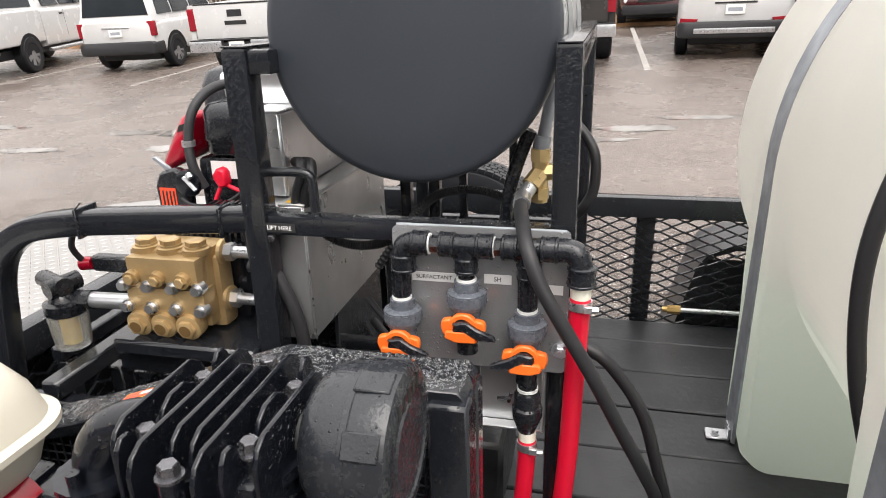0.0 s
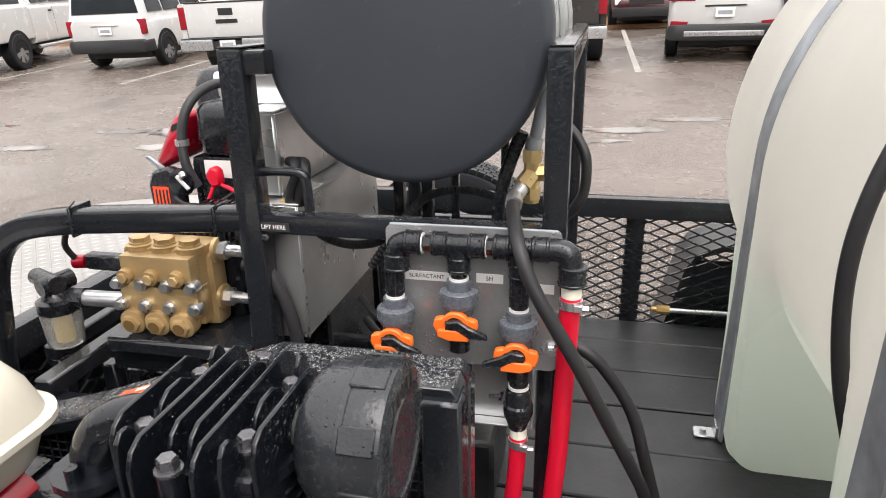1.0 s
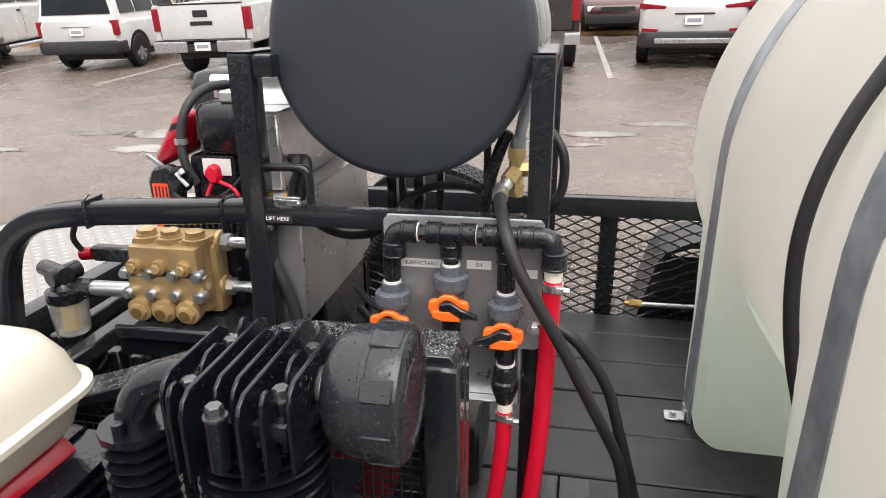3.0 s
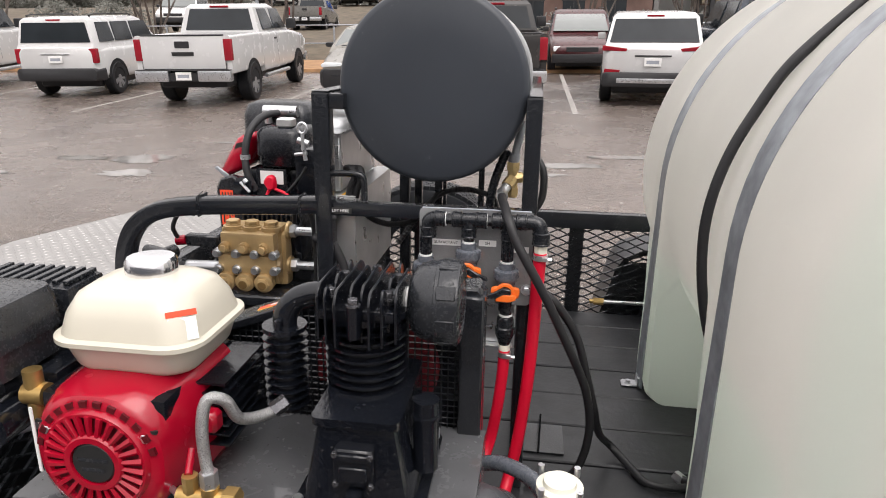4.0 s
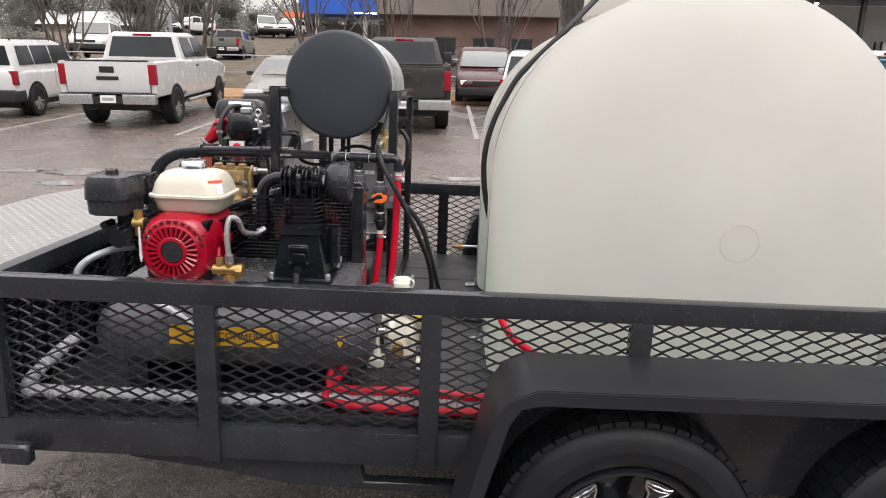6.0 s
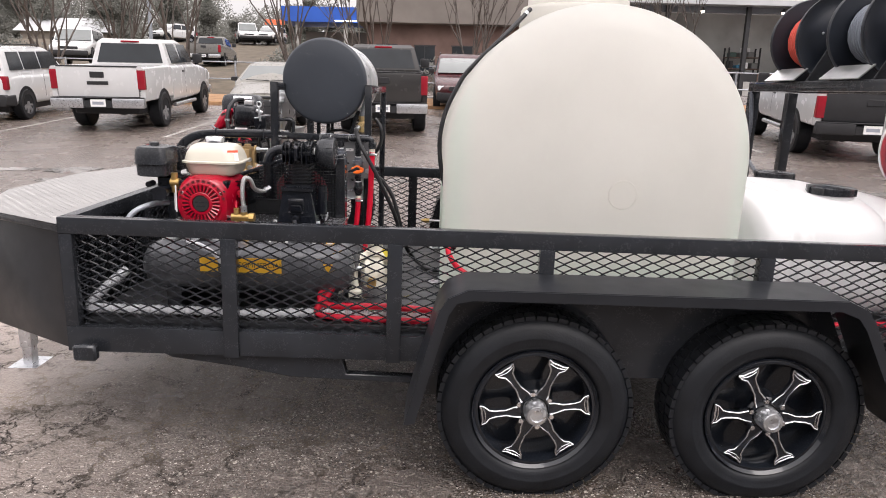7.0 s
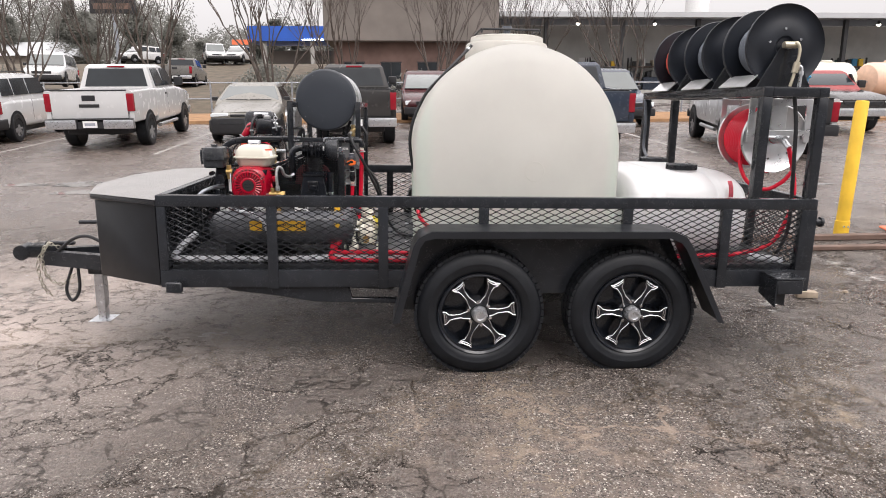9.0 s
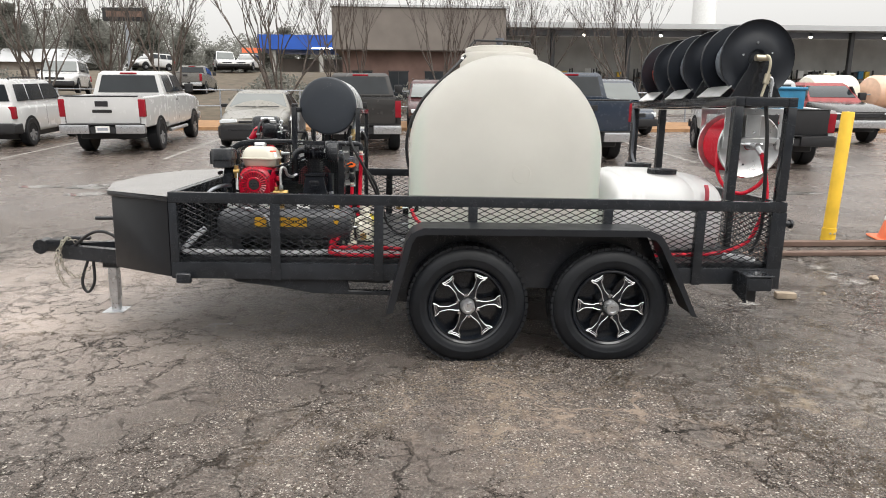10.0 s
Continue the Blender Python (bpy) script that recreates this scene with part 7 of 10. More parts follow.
for i in range(3):
    x = GX0 + 0.030 + i * 0.0475
    part("valve_plug", B().lathe(((0, 0.0235), (0.003, 0.0240), (0.011, 0.0235), (0.012, 0.0185), (0.015, 0.0180)), (x, GY + 0.045, 1.204), (0, 0, 1), n=24).hexbolt((x, GY + 0.045, 1.217), (0, 0, 1), 0.0170, 0.012), GOLD, pp)
    lp = part("valve_plug", B().lathe(((0, 0.0220), (0.004, 0.0235), (0.012, 0.0235), (0.0125, 0.0215), (0.016, 0.0215), (0.0165, 0.0235), (0.026, 0.0230), (0.028, 0.019)), (x - 0.012, GY + 0.030, 1.086), (0, -1, -0.12), n=24).hexbolt((x - 0.012, GY + 0.004, 1.083), (0, -1, -0.12), 0.0170, 0.010), GOLD, pp)
    part("recess", B().rod((x - 0.012, GY - 0.005, 1.0818), (x - 0.012, GY - 0.0066, 1.0816), 0.0105, n=16), DARKGOLD, lp)
    part("plug", B().rod((x - 0.006, GY + 0.008, 1.172), (x - 0.006, GY - 0.004, 1.170), 0.0135, n=16).hexbolt((x - 0.006, GY - 0.003, 1.170), (0, -1, 0), 0.0095, 0.007), GOLD, pp)
for i in range(4):
    x = GX0 + 0.002 + i * 0.0465
    for z in (1.155, 1.116):
        part("bolt", B().rod((x, GY + 0.02, z), (x, GY + 0.004, z), 0.0110, n=18).rod((x, GY + 0.004, z), (x, GY - 0.004, z), 0.0080, n=16), STEEL, pp)
for z in (1.199, 1.112):
    part("side_fitting", B().rod((GX1 + 0.010, GY + 0.075, z), (GX1 + 0.028, GY + 0.075, z), 0.0165, n=6).rod((GX1 + 0.028, GY + 0.075, z), (GX1 + 0.075, GY + 0.075, z), 0.0105, n=14).rod((GX1 + 0.038, GY + 0.075, z), (GX1 + 0.038, GY + 0.075, z), 0.0145, n=6), STEEL, pp)
part("drain_plug", B().rod((GX1 + 0.075, GY + 0.075, 1.112), (GX1 + 0.088, GY + 0.075, 1.112), 0.007, n=8), BRASS, pp)
part("suction_pipe", B().rod((GX0 + 0.002, GY + 0.03, 1.111), (GX0 - 0.105, GY + 0.03, 1.109), 0.0145, n=16), STEEL, pp)
fb = part("strainer_head", B().lathe(((0, 0.033), (0.004, 0.036), (0.022, 0.036), (0.026, 0.026), (0.036, 0.022), (0.044, 0.012)), (GX0 - 0.142, GY + 0.02, 1.085), (0, 0, 1), n=22).rod((GX0 - 0.20, GY + 0.045, 1.137), (GX0 - 0.125, GY + 0.01, 1.139), 0.016, n=12).rod((GX0 - 0.15, GY - 0.004, 1.136), (GX0 - 0.13, GY + 0.05, 1.139), 0.017, n=12).rod((GX0 - 0.125, GY + 0.028, 1.109), (GX0 - 0.09, GY + 0.03, 1.109), 0.019, n=8), PLASTIC, pp)
part("bowl", B().lathe(((0, 0.024), (0.004, 0.030), (0.03, 0.0325), (0.064, 0.0345), (0.068, 0.0345), (0.067, 0.032), (0.03, 0.030), (0.006, 0.027), (0.005, 0.0)), (GX0 - 0.142, GY + 0.02, 1.017), (0, 0, 1), n=28, cap=False), CLEARPL, fb, "clear strainer bowl")
part("screen", B().rod((GX0 - 0.142, GY + 0.02, 1.027), (GX0 - 0.142, GY + 0.02, 1.079), 0.016, n=16), YELLOW, fb, "yellow strainer screen")
pt = thing("pressure_washer_skid", (-1.45, 1.2, 0.6), "black steel skid base under the plunger pump and its engine", "skid")
part("pump_plate", B().box(-1.505, -1.235, 0.845, 1.10, 1.032, 1.060, 0.005), BLACKWET, pt)
part("pump_riser", B().box(-1.52, -1.24, 0.87, 1.09, 0.985, 1.0315, 0.004), BLACKWET, pt)
part("side_rail", B().box(-1.585, -1.55, 0.76, 1.56, 0.985, 1.018, 0.004), BLACKWET, pt)
part("side_rail", B().box(-1.262, -1.232, 0.90, 1.56, 0.95, 0.984, 0.004), BLACKWET, pt)
part("side_rail", B().box(-1.70, -1.672, 0.90, 1.56, 0.965, 0.995, 0.004), BLACKWET, pt)
for x in (-1.582, -1.26, -1.70):
    for y in (0.905, 1.52):
        part("leg", B().box(x, x + 0.028, y, y + 0.03, 0.601, 0.965, 0.003), BLACKWET, pt)
part("cross_rail", B().box(-1.70, -1.232, 0.76, 0.79, 0.95, 0.984, 0.004), BLACKWET, pt)
part("leg", B().box(-1.70, -1.672, 0.76, 0.79, 0.601, 0.95, 0.003), BLACKWET, pt)
part("fuel_box", B().box(-1.56, -1.27, 0.93, 1.50, 0.62, 0.945, 0.02, 2), PLASTIC, pt)
# belt-drive finned gearbox behind the pump
gb = B().box(-1.455, -1.300, 0.962, 1.14, 1.061, 1.205, 0.01, 2)
gbx = part("gearbox", gb, CAST, pt)
for i in range(13):
    part("fin", B().box(-1.453 + i * 0.0124, -1.4470 + i * 0.0124, 0.966, 1.135, 1.2055, 1.230, 0.001), CAST, gbx)
cable = B().tube([(-1.50, FY - 0.02, 1.260), (-1.54, FY + 0.01, 1.256), (-1.585, FY + 0.06, 1.235), (-1.607, FY + 0.07, 1.20), (-1.606, FY + 0.085, 1.17), (-1.595, FY + 0.09, 1.162)], 0.0055)
part("choke_cable", cable, HOSE, pt)
part("red_knob", B().rod((-1.612, 0.932, 1.160), (-1.588, 0.934, 1.162), 0.0125, n=14), RED, pt)
part("cable_arm", B().box(-1.588, -1.50, 0.925, 0.95, 1.148, 1.178, 0.005).box(-1.515, -1.48, 0.93, 0.945, 1.05, 1.165, 0.004), PLASTIC, pt)
part("red_clip", B().prism([(-1.555, 1.115), (-1.50, 1.142), (-1.48, 1.142), (-1.48, 1.120), (-1.52, 1.112)], "y", 0.985, 0.998, 0.003), REDHOSE, pt, "red plastic clip")
whole("pump_side_cable", B().tube([(-1.30, 0.92, 1.225), (-1.29, 0.905, 1.262), (-1.262, 0.895, 1.266), (-1.245, 0.89, 1.24), (-1.24, 0.89, 1.15), (-1.245, 0.89, 1.065)], 0.0055), HOSE, (-1.25, 0.89, 1.06), "thin black cable beside the pump", "cable")

# ---- the big twin-cylinder engine behind ----
ve = thing("v_twin_engine", (-1.48, 1.33, 0.6), "red and black twin-cylinder petrol engine behind the pump", "engine")
part("block", B().box(-1.56, -1.36, 1.25, 1.52, 1.06, 1.29, 0.02, 2), CAST, ve)
part("sump", B().box(-1.55, -1.30, 1.22, 1.50, 0.995, 1.058, 0.01), CAST, ve)
shroud = B().prism([(-1.640, 1.272), (-1.626, 1.258), (-1.560, 1.292), (-1.545, 1.36), (-1.548, 1.385), (-1.572, 1.382), (-1.605, 1.33)], "y", 1.235, 1.44, 0.010)
sh_ = part("fan_shroud", shroud, RED, ve, "red plastic fan shroud", smooth=50)
# a black plate in place of the shade in the slot
part("shroud_slot", B().prism([(-1.585, 1.345), (-1.578, 1.360), (-1.556, 1.366), (-1.562, 1.352)], "y", 1.2335, 1.2345), INK, sh_)
part("air_filter_cover", B().stack([(1.298, 0.110, 0.15, 0.02), (1.306, 0.128, 0.17, 0.03), (1.33, 0.130, 0.17, 0.03), (1.333, 0.136, 0.176, 0.03), (1.392, 0.134, 0.172, 0.035), (1.405, 0.118, 0.155, 0.035), (1.410, 0.080, 0.11, 0.03)], -1.452, 1.30), PLASTIC, ve, "black air filter cover", smooth=50)
part("filler_cap", B().stack([(1.409, 0.038, 0.042, 0.009), (1.413, 0.046, 0.05, 0.010), (1.430, 0.046, 0.05, 0.010), (1.434, 0.038, 0.042, 0.010)], -1.436, 1.258), ALU, ve, "silver filler cap")
part("rear_cover", B().stack([(1.33, 0.215, 0.16, 0.03), (1.42, 0.215, 0.16, 0.03), (1.452, 0.195, 0.14, 0.03), (1.462, 0.15, 0.10, 0.03)], -1.535, 1.50), GREYPL, ve, "large dark grey engine cover", smooth=50)
part("muffler", B().rod((-1.560, 1.405, 1.437), (-1.455, 1.405, 1.437), 0.017, n=20).rod((-1.55, 1.405, 1.437), (-1.55, 1.41, 1.40), 0.012), STEEL, ve, "zinc cross tube")
part("intake_hose", B().tube([(-1.515, 1.20, 1.235), (-1.532, 1.195, 1.28), (-1.541, 1.205, 1.33), (-1.535, 1.22, 1.385), (-1.522, 1.25, 1.420), (-1.512, 1.30, 1.435), (-1.50, 1.36, 1.436)], 0.0105), HOSE, ve)
part("hose_clamp", B().lathe(((-0.006, 0.0128), (-0.006, 0.0142), (0.006, 0.0142), (0.006, 0.0128)), (-1.541, 1.205, 1.328), (0, 0, 1), n=20), STEEL, ve)
part("lifting_eye", B().tube([(-1.358 + 0.012 * math.cos(a), 1.165, 1.418 + 0.014 * math.sin(a)) for a in (i * math.pi / 8 for i in range(17))], 0.0038, k=0).rod((-1.358, 1.165, 1.36), (-1.358, 1.165, 1.404), 0.005), STEEL, ve)
part("linkage", B().rod((-1.375, 1.175, 1.385), (-1.345, 1.175, 1.375), 0.009).rod((-1.36, 1.175, 1.37), (-1.355, 1.175, 1.33), 0.006).rod((-1.385, 1.175, 1.345), (-1.35, 1.175, 1.35), 0.005), STEEL, ve)
part("side_block", B().box(-1.395, -1.33, 1.19, 1.36, 1.23, 1.36, 0.015, 2), CAST, ve)
part("throttle_box", B().box(-1.525, -1.43, 1.225, 1.27, 1.195, 1.296, 0.012, 2), PLASTIC, ve)
ctl = part("control_panel", B().prism([(-1.622, 1.10), (-1.552, 1.10), (-1.545, 1.262), (-1.575, 1.278), (-1.612, 1.268), (-1.626, 1.24)], "y", 1.185, 1.215, 0.006), PLASTIC, ve)
part("warning_decal", B().box(-1.614, -1.576, 1.1838, 1.1848, 1.135, 1.236), LABELR, ctl, "orange-red warning decal")
for k_ in range(4):
    part("bar", B().box(-1.608 + k_ * 0.0085, -1.6045 + k_ * 0.0085, 1.1830, 1.1837, 1.142 + 0.02 * (k_ % 2), 1.230), INK, ctl)
part("starter_ring", B().lathe(((0, 0.030), (0.008, 0.028), (0.012, 0.018), (0.012, 0.0)), (-1.545, 1.190, 1.247), (0, -1, 0), n=22, cap=False), CAST, ctl)
part("governor_arm", B().rod((-1.548, 1.178, 1.262), (-1.522, 1.176, 1.235), 0.0045, n=8).rod((-1.535, 1.176, 1.27), (-1.528, 1.174, 1.262), 0.007, n=8), STEEL, ve)
part("decal", B().box(-1.508, -1.440, 1.2225, 1.2245, 1.250, 1.288, 0.0005), LABELW, ve)
part("red_tag", B().prism([(-1.486, 1.262), (-1.470, 1.284), (-1.452, 1.278), (-1.450, 1.244), (-1.470, 1.238)], "y", 1.180, 1.205, 0.005), REDHOSE, ve, "red plastic cap")
part("wire", B().tube([(-1.56, 1.18, 1.215), (-1.53, 1.17, 1.205), (-1.48, 1.17, 1.207), (-1.43, 1.18, 1.225), (-1.38, 1.19, 1.28), (-1.36, 1.19, 1.31)], 0.0038), HOSE, ve)
part("wire", B().tube([(-1.47, 1.185, 1.24), (-1.485, 1.175, 1.19), (-1.478, 1.17, 1.10)], 0.0045), REDHOSE, ve)
part("wire", B().tube([(-1.455, 1.19, 1.245), (-1.41, 1.18, 1.225), (-1.40, 1.18, 1.16)], 0.0045), REDHOSE, ve)
part("lever", B().prism([(-1.632, 1.296), (-1.622, 1.300), (-1.588, 1.275), (-1.596, 1.266)], "y", 1.196, 1.204, 0.002), GALV, ve)
for i in range(6):
    part("cooling_fin", B().box(-1.53 + i * 0.028, -1.516 + i * 0.028, 1.215, 1.25, 1.07, 1.19, 0.004), CAST, ve)

# ---- stainless burner housing behind the frame ----
sx = thing("stainless_burner_housing", (-1.19, 1.08, 1.07), "brushed stainless steel burner housing behind the frame", "burner housing")
part("lower_box", B().box(-1.238, -1.143, 0.886, 1.28, 1.072, 1.300, 0.002), STAIN, sx)
part("upper_box", B().box(-1.238, -1.184, 0.921, 1.26, 1.3045, 1.436, 0.003), STAIN, sx)
part("rear_hood", B().rings([[(-1.262, 1.0 + d, z0), (-1.186, 1.0 + d, z0), (-1.186, 1.258, z0), (-1.262, 1.258, z0)] for z0, d in ((1.4405, 0.0), (1.447, 0.012), (1.465, 0.02), (1.482, 0.018), (1.496, 0.01))]), STAIN, sx, "stainless rear hood", smooth=60)
part("lid", B().box(-1.238, -1.181, 0.918, 1.262, 1.4365, 1.440, 0.001), STAIN, sx)
part("ledge", B().box(-1.1835, -1.139, 0.884, 1.284, 1.3005, 1.304, 0.001), ALU, sx, "pale wet aluminium ledge")
part("decal", B().box(-1.173, -1.151, 0.893, 0.945, 1.3042, 1.3048), LABELY, sx)
part("decal", B().box(-1.165, -1.148, 0.965, 1.01, 1.3042, 1.3048), LABELW, sx)
part("seam", B().box(-1.1835, -1.1795, 0.9195, 0.923, 1.306, 1.4355, 0.001), STEEL, sx)
part("seam", B().box(-1.1428, -1.1395, 0.8845, 0.888, 1.074, 1.299, 0.001), STEEL, sx)
part("support", B().box(-1.235, -1.20, 0.95, 1.24, 0.601, 1.0715, 0.004), BLACK, sx)
part("support", B().box(-1.16, -1.15, 1.0, 1.24, 0.601, 1.0715, 0.002), BLACK, sx)
# near-black machinery added to fill the shaded void behind the valve panel
DARKM = mat("dark_filler_metal", (0.014, 0.0145, 0.016), 0.35, var=0.5, scale=20, bump=0.6, bscale=60)
bw = thing("burner_blower", (-1.02, 1.25, 0.6), "dark added machinery filling the shaded void behind the valve panel", "blower")
part("housing", B().lathe(((0, 0.05), (0.01, 0.10), (0.02, 0.115), (0.12, 0.115), (0.14, 0.09), (0.15, 0.0)), (-1.01, 1.12, 0.86), (0, 1, 0), n=28, cap=False), DARKM, bw)
part("motor", B().rod((-0.93, 1.05, 1.02), (-0.93, 1.30, 1.02), 0.055, n=20).rod((-0.93, 1.04, 1.02), (-0.93, 1.05, 1.02), 0.03, n=12), DARKM, bw)
part("bracket", B().box(-1.10, -0.86, 1.08, 1.30, 0.602, 0.76, 0.01), DARKM, bw)
part("bracket", B().box(-0.95, -0.91, 1.12, 1.28, 0.765, 0.965, 0.005), DARKM, bw)
part("lead", B().tube([(-1.09, 1.0, 1.10), (-1.04, 0.96, 1.08), (-0.99, 0.94, 1.09), (-0.95, 0.96, 1.12), (-0.93, 1.02, 1.07)], 0.006), HOSE, bw)
part("lead", B().tube([(-1.10, 1.05, 1.03), (-1.05, 0.99, 1.03), (-1.00, 0.96, 1.045), (-0.96, 0.98, 1.06)], 0.008), HOSE, bw)
part("brass_nut", B().rod((-0.985, 1.0, 1.105), (-0.962, 0.995, 1.108), 0.006, n=6), BRASS, bw)

# ---- spare tyre on the far side ----
sp_ = thing("spare_tyre", (-1.19, 2.30, 0.68), "black spare tyre hung outside the far rail", "tyre")
part("tyre", B().lathe(((-0.09, 0.20), (-0.10, 0.29), (-0.085, 0.335), (-0.06, 0.35), (0.06, 0.35), (0.085, 0.335), (0.10, 0.29), (0.09, 0.20)), (-1.19, 2.30, 0.70), (0, 1, 0), n=56, cap=False), RUBBER, sp_)
tr_ = B()
for i in range(76):
    a = 2 * math.pi * i / 76
    for k in range(5):
        m = Matrix.Translation((-1.19, 2.30 - 0.066 + 0.033 * k, 0.70)) @ Matrix.Rotation(a + 0.04 * (k % 2), 4, "Y")
        vs = [tr_.bm.verts.new(m @ Vector(p)) for p in ((0.342, -0.0145, -0.0130), (0.342, 0.0145, -0.0130), (0.342, 0.0145, 0.0130), (0.342, -0.0145, 0.0130), (0.356, -0.0135, -0.0122), (0.356, 0.0135, -0.0122), (0.356, 0.0135, 0.0122), (0.356, -0.0135, 0.0122))]
        for f_ in ((4, 5, 6, 7), (0, 1, 5, 4), (1, 2, 6, 5), (2, 3, 7, 6), (3, 0, 4, 7)):
            tr_.bm.faces.new([vs[q] for q in f_])
tagged(part("tread", tr_, RUBBER, sp_), kind="stuff")
part("bracket", B().box(-1.23, -1.15, 2.10, 2.32, 0.66, 0.74, 0.004), BLACK, sp_)

# ---- loose things on the deck ----
whole("ribbed_drain_hose", B().tube([(-1.68, 0.22, 0.75), (-1.73, 0.14, 0.70), (-1.775, 0.09, 0.635), (-1.70, 0.085, 0.626), (-1.4, 0.09, 0.625), (-1.1, 0.085, 0.625), (-0.8, 0.115, 0.63), (-0.6, 0.105, 0.622), (-0.3, 0.11, 0.622)], lambda t: 0.0185 + 0.0022 * math.sin(t * 700), n=10, k=60), WHITEHOSE, (-1.2, 0.09, 0.6), "white ribbed hose lying along the deck edge", "hose")
whole("white_signal_hose", B().tube([(-1.40, 0.16, 0.895), (-1.32, 0.10, 0.892), (-1.255, 0.083, 0.85), (-1.225, 0.080, 0.77), (-1.205, 0.085, 0.68), (-1.195, 0.10, 0.612)], 0.0085, n=8), WHITEHOSE, (-1.22, 0.12, 0.6), "thin white hose in front of the air tank", "hose")
wd = thing("spray_wand", (-0.2, 2.02, 0.66), "steel spray wand with a brass nozzle by the far rail", "spray wand")
part("lance", B().rod((-0.43, 2.02, 0.655), (0.4, 2.03, 0.66), 0.008), STEEL, wd)
part("nozzle", B().rod((-0.47, 2.02, 0.655), (-0.43, 2.02, 0.655), 0.015, n=8).rod((-0.485, 2.02, 0.655), (-0.465, 2.02, 0.655), 0.009), BRASS, wd)
for yb in (1.0, 0.62):
    g_ = B().prism([(yb, 0.6005), (yb + 0.14, 0.6005), (yb, 0.72)], "x", -0.69, -0.685)
    g_.box(-0.73, -0.62, yb, yb + 0.14, 0.6005, 0.606)
    whole("frame_gusset", g_, BLACKWET, (-0.69, yb, 0.6), "black steel triangular gusset bolted to the deck", "bracket", "frame gussets")

# ---- parked vehicles ----
SLATE = mat("slate_grey_cladding", (0.13, 0.14, 0.155), 0.7, var=0.12, scale=0.4, bump=0.1, bscale=4)
INWALL = mat("pale_inner_wall", (0.52, 0.52, 0.50), 0.7, var=0.2, scale=0.5, bump=0.1, bscale=6)
CRATE = mat("pale_wood", (0.52, 0.45, 0.34), 0.6, var=0.15, scale=8, bump=0.2)
GREYCAR = mat("mid_grey_car_paint", (0.17, 0.165, 0.155), 0.3, metal=0.2, var=0.08, coat=0.4, bump=0.0)
MAROON = mat("dark_maroon_paint", (0.05, 0.010, 0.012), 0.3, var=0.1, coat=0.4, bump=0.0)
BLUEBIN = mat("blue_bin_plastic", (0.03, 0.20, 0.36), 0.4, var=0.15, bump=0.05)
SLOPE = math.atan(0.0575)


def park(x, y, heading):
    """Pose on the sloping lot; heading 0 points away (+y), degrees anticlockwise."""
    return Matrix.Translation((x, y, ground_z(y))) @ Matrix.Rotation(SLOPE, 4, "X") @ Matrix.Rotation(radians(heading), 4, "Z")


ALUWHEEL = mat("dull_alloy_wheel", (0.30, 0.30, 0.31), 0.4, metal=0.5, var=0.2, scale=8, bump=0.05)
# dark grey puts the shade behind the spokes into the rim's colour
RIMDARK = mat("shaded_rim_well", (0.06, 0.06, 0.065), 0.5, metal=0.3, var=0.2, bump=0.05)


def car_wheel(th, x, y, r, out, w=0.24, rim_mat=None):
    wh = part("wheel", B().lathe(((-w, r * 0.6), (-w, r * 0.93), (-w + 0.03, r), (-0.03, r), (0, r * 0.93), (0, r * 0.66), (-0.02, r * 0.62)), (x, y, r), (out, 0, 0), n=28), RUBBER, th)
    rim = B().lathe(((-0.03, r * 0.64), (-0.012, r * 0.62), (-0.04, r * 0.56), (-0.05, 0.02)), (x, y, r), (out, 0, 0), n=28, cap=False)
    part("rim", rim, RIMDARK, wh)
    sp = B()
    for i in range(7):
        a = i * 2 * math.pi / 7
        c, s_ = math.cos(a), math.sin(a)
        wi, wo = 0.10 * r, 0.15 * r
        ring = [(0.14 * r, -wi), (0.60 * r, -wo), (0.60 * r, wo), (0.14 * r, wi)]
        rows = [[(x - out * d, y + u * c - v * s_, r + u * s_ + v * c) for u, v in ring] for d in (0.034, 0.014)]
        sp.rings(rows)
    sp.rod((x - out * 0.03, y, r), (x - out * 0.006, y, r), 0.2 * r)
    part("spokes", sp, rim_mat or ALUWHEEL, wh)


def body_rows(spec, n=5):
    """Cross-sections along y: (y, half width, z bottom, z top, corner radius)."""
    rows = []
    for y, hw, z0, z1, r in spec:
        rows.append([(u, y, (z0 + z1) / 2 + v) for u, v in rrect(2 * hw, z1 - z0, r, n)])
    return rows


# near-black half-discs on the body stand in for the wheel wells' shade
ARCH = mat("shaded_wheel_well", (0.006, 0.006, 0.007), 0.9, var=0.2, bump=0.1)


def arches(th, hw, ys, r):
    for y in ys:
        for s in (-1, 1):
            b = B()
            pts = [(y + (r + 0.06) * math.cos(a), r + (r + 0.06) * math.sin(a)) for a in (math.pi * i / 14 for i in range(15))]
            x0, x1 = sorted((s * (hw - 0.02), s * (hw + 0.006)))
            b.prism(pts, "x", x0, x1)
            part("wheel_arch", b, ARCH, th)


def plate(th, y, z, w=0.30):
    part("number_plate", B().box(-w / 2, w / 2, y - 0.012, y, z - 0.075, z + 0.075, 0.004), LABELW, th)
    part("plate_bars", B().box(-w / 2 + 0.04, w / 2 - 0.04, y - 0.0135, y - 0.0125, z - 0.03, z + 0.03), mat_grey, th)


mat_grey = mat("plate_grey", (0.30, 0.32, 0.36), 0.5, bump=0.0)


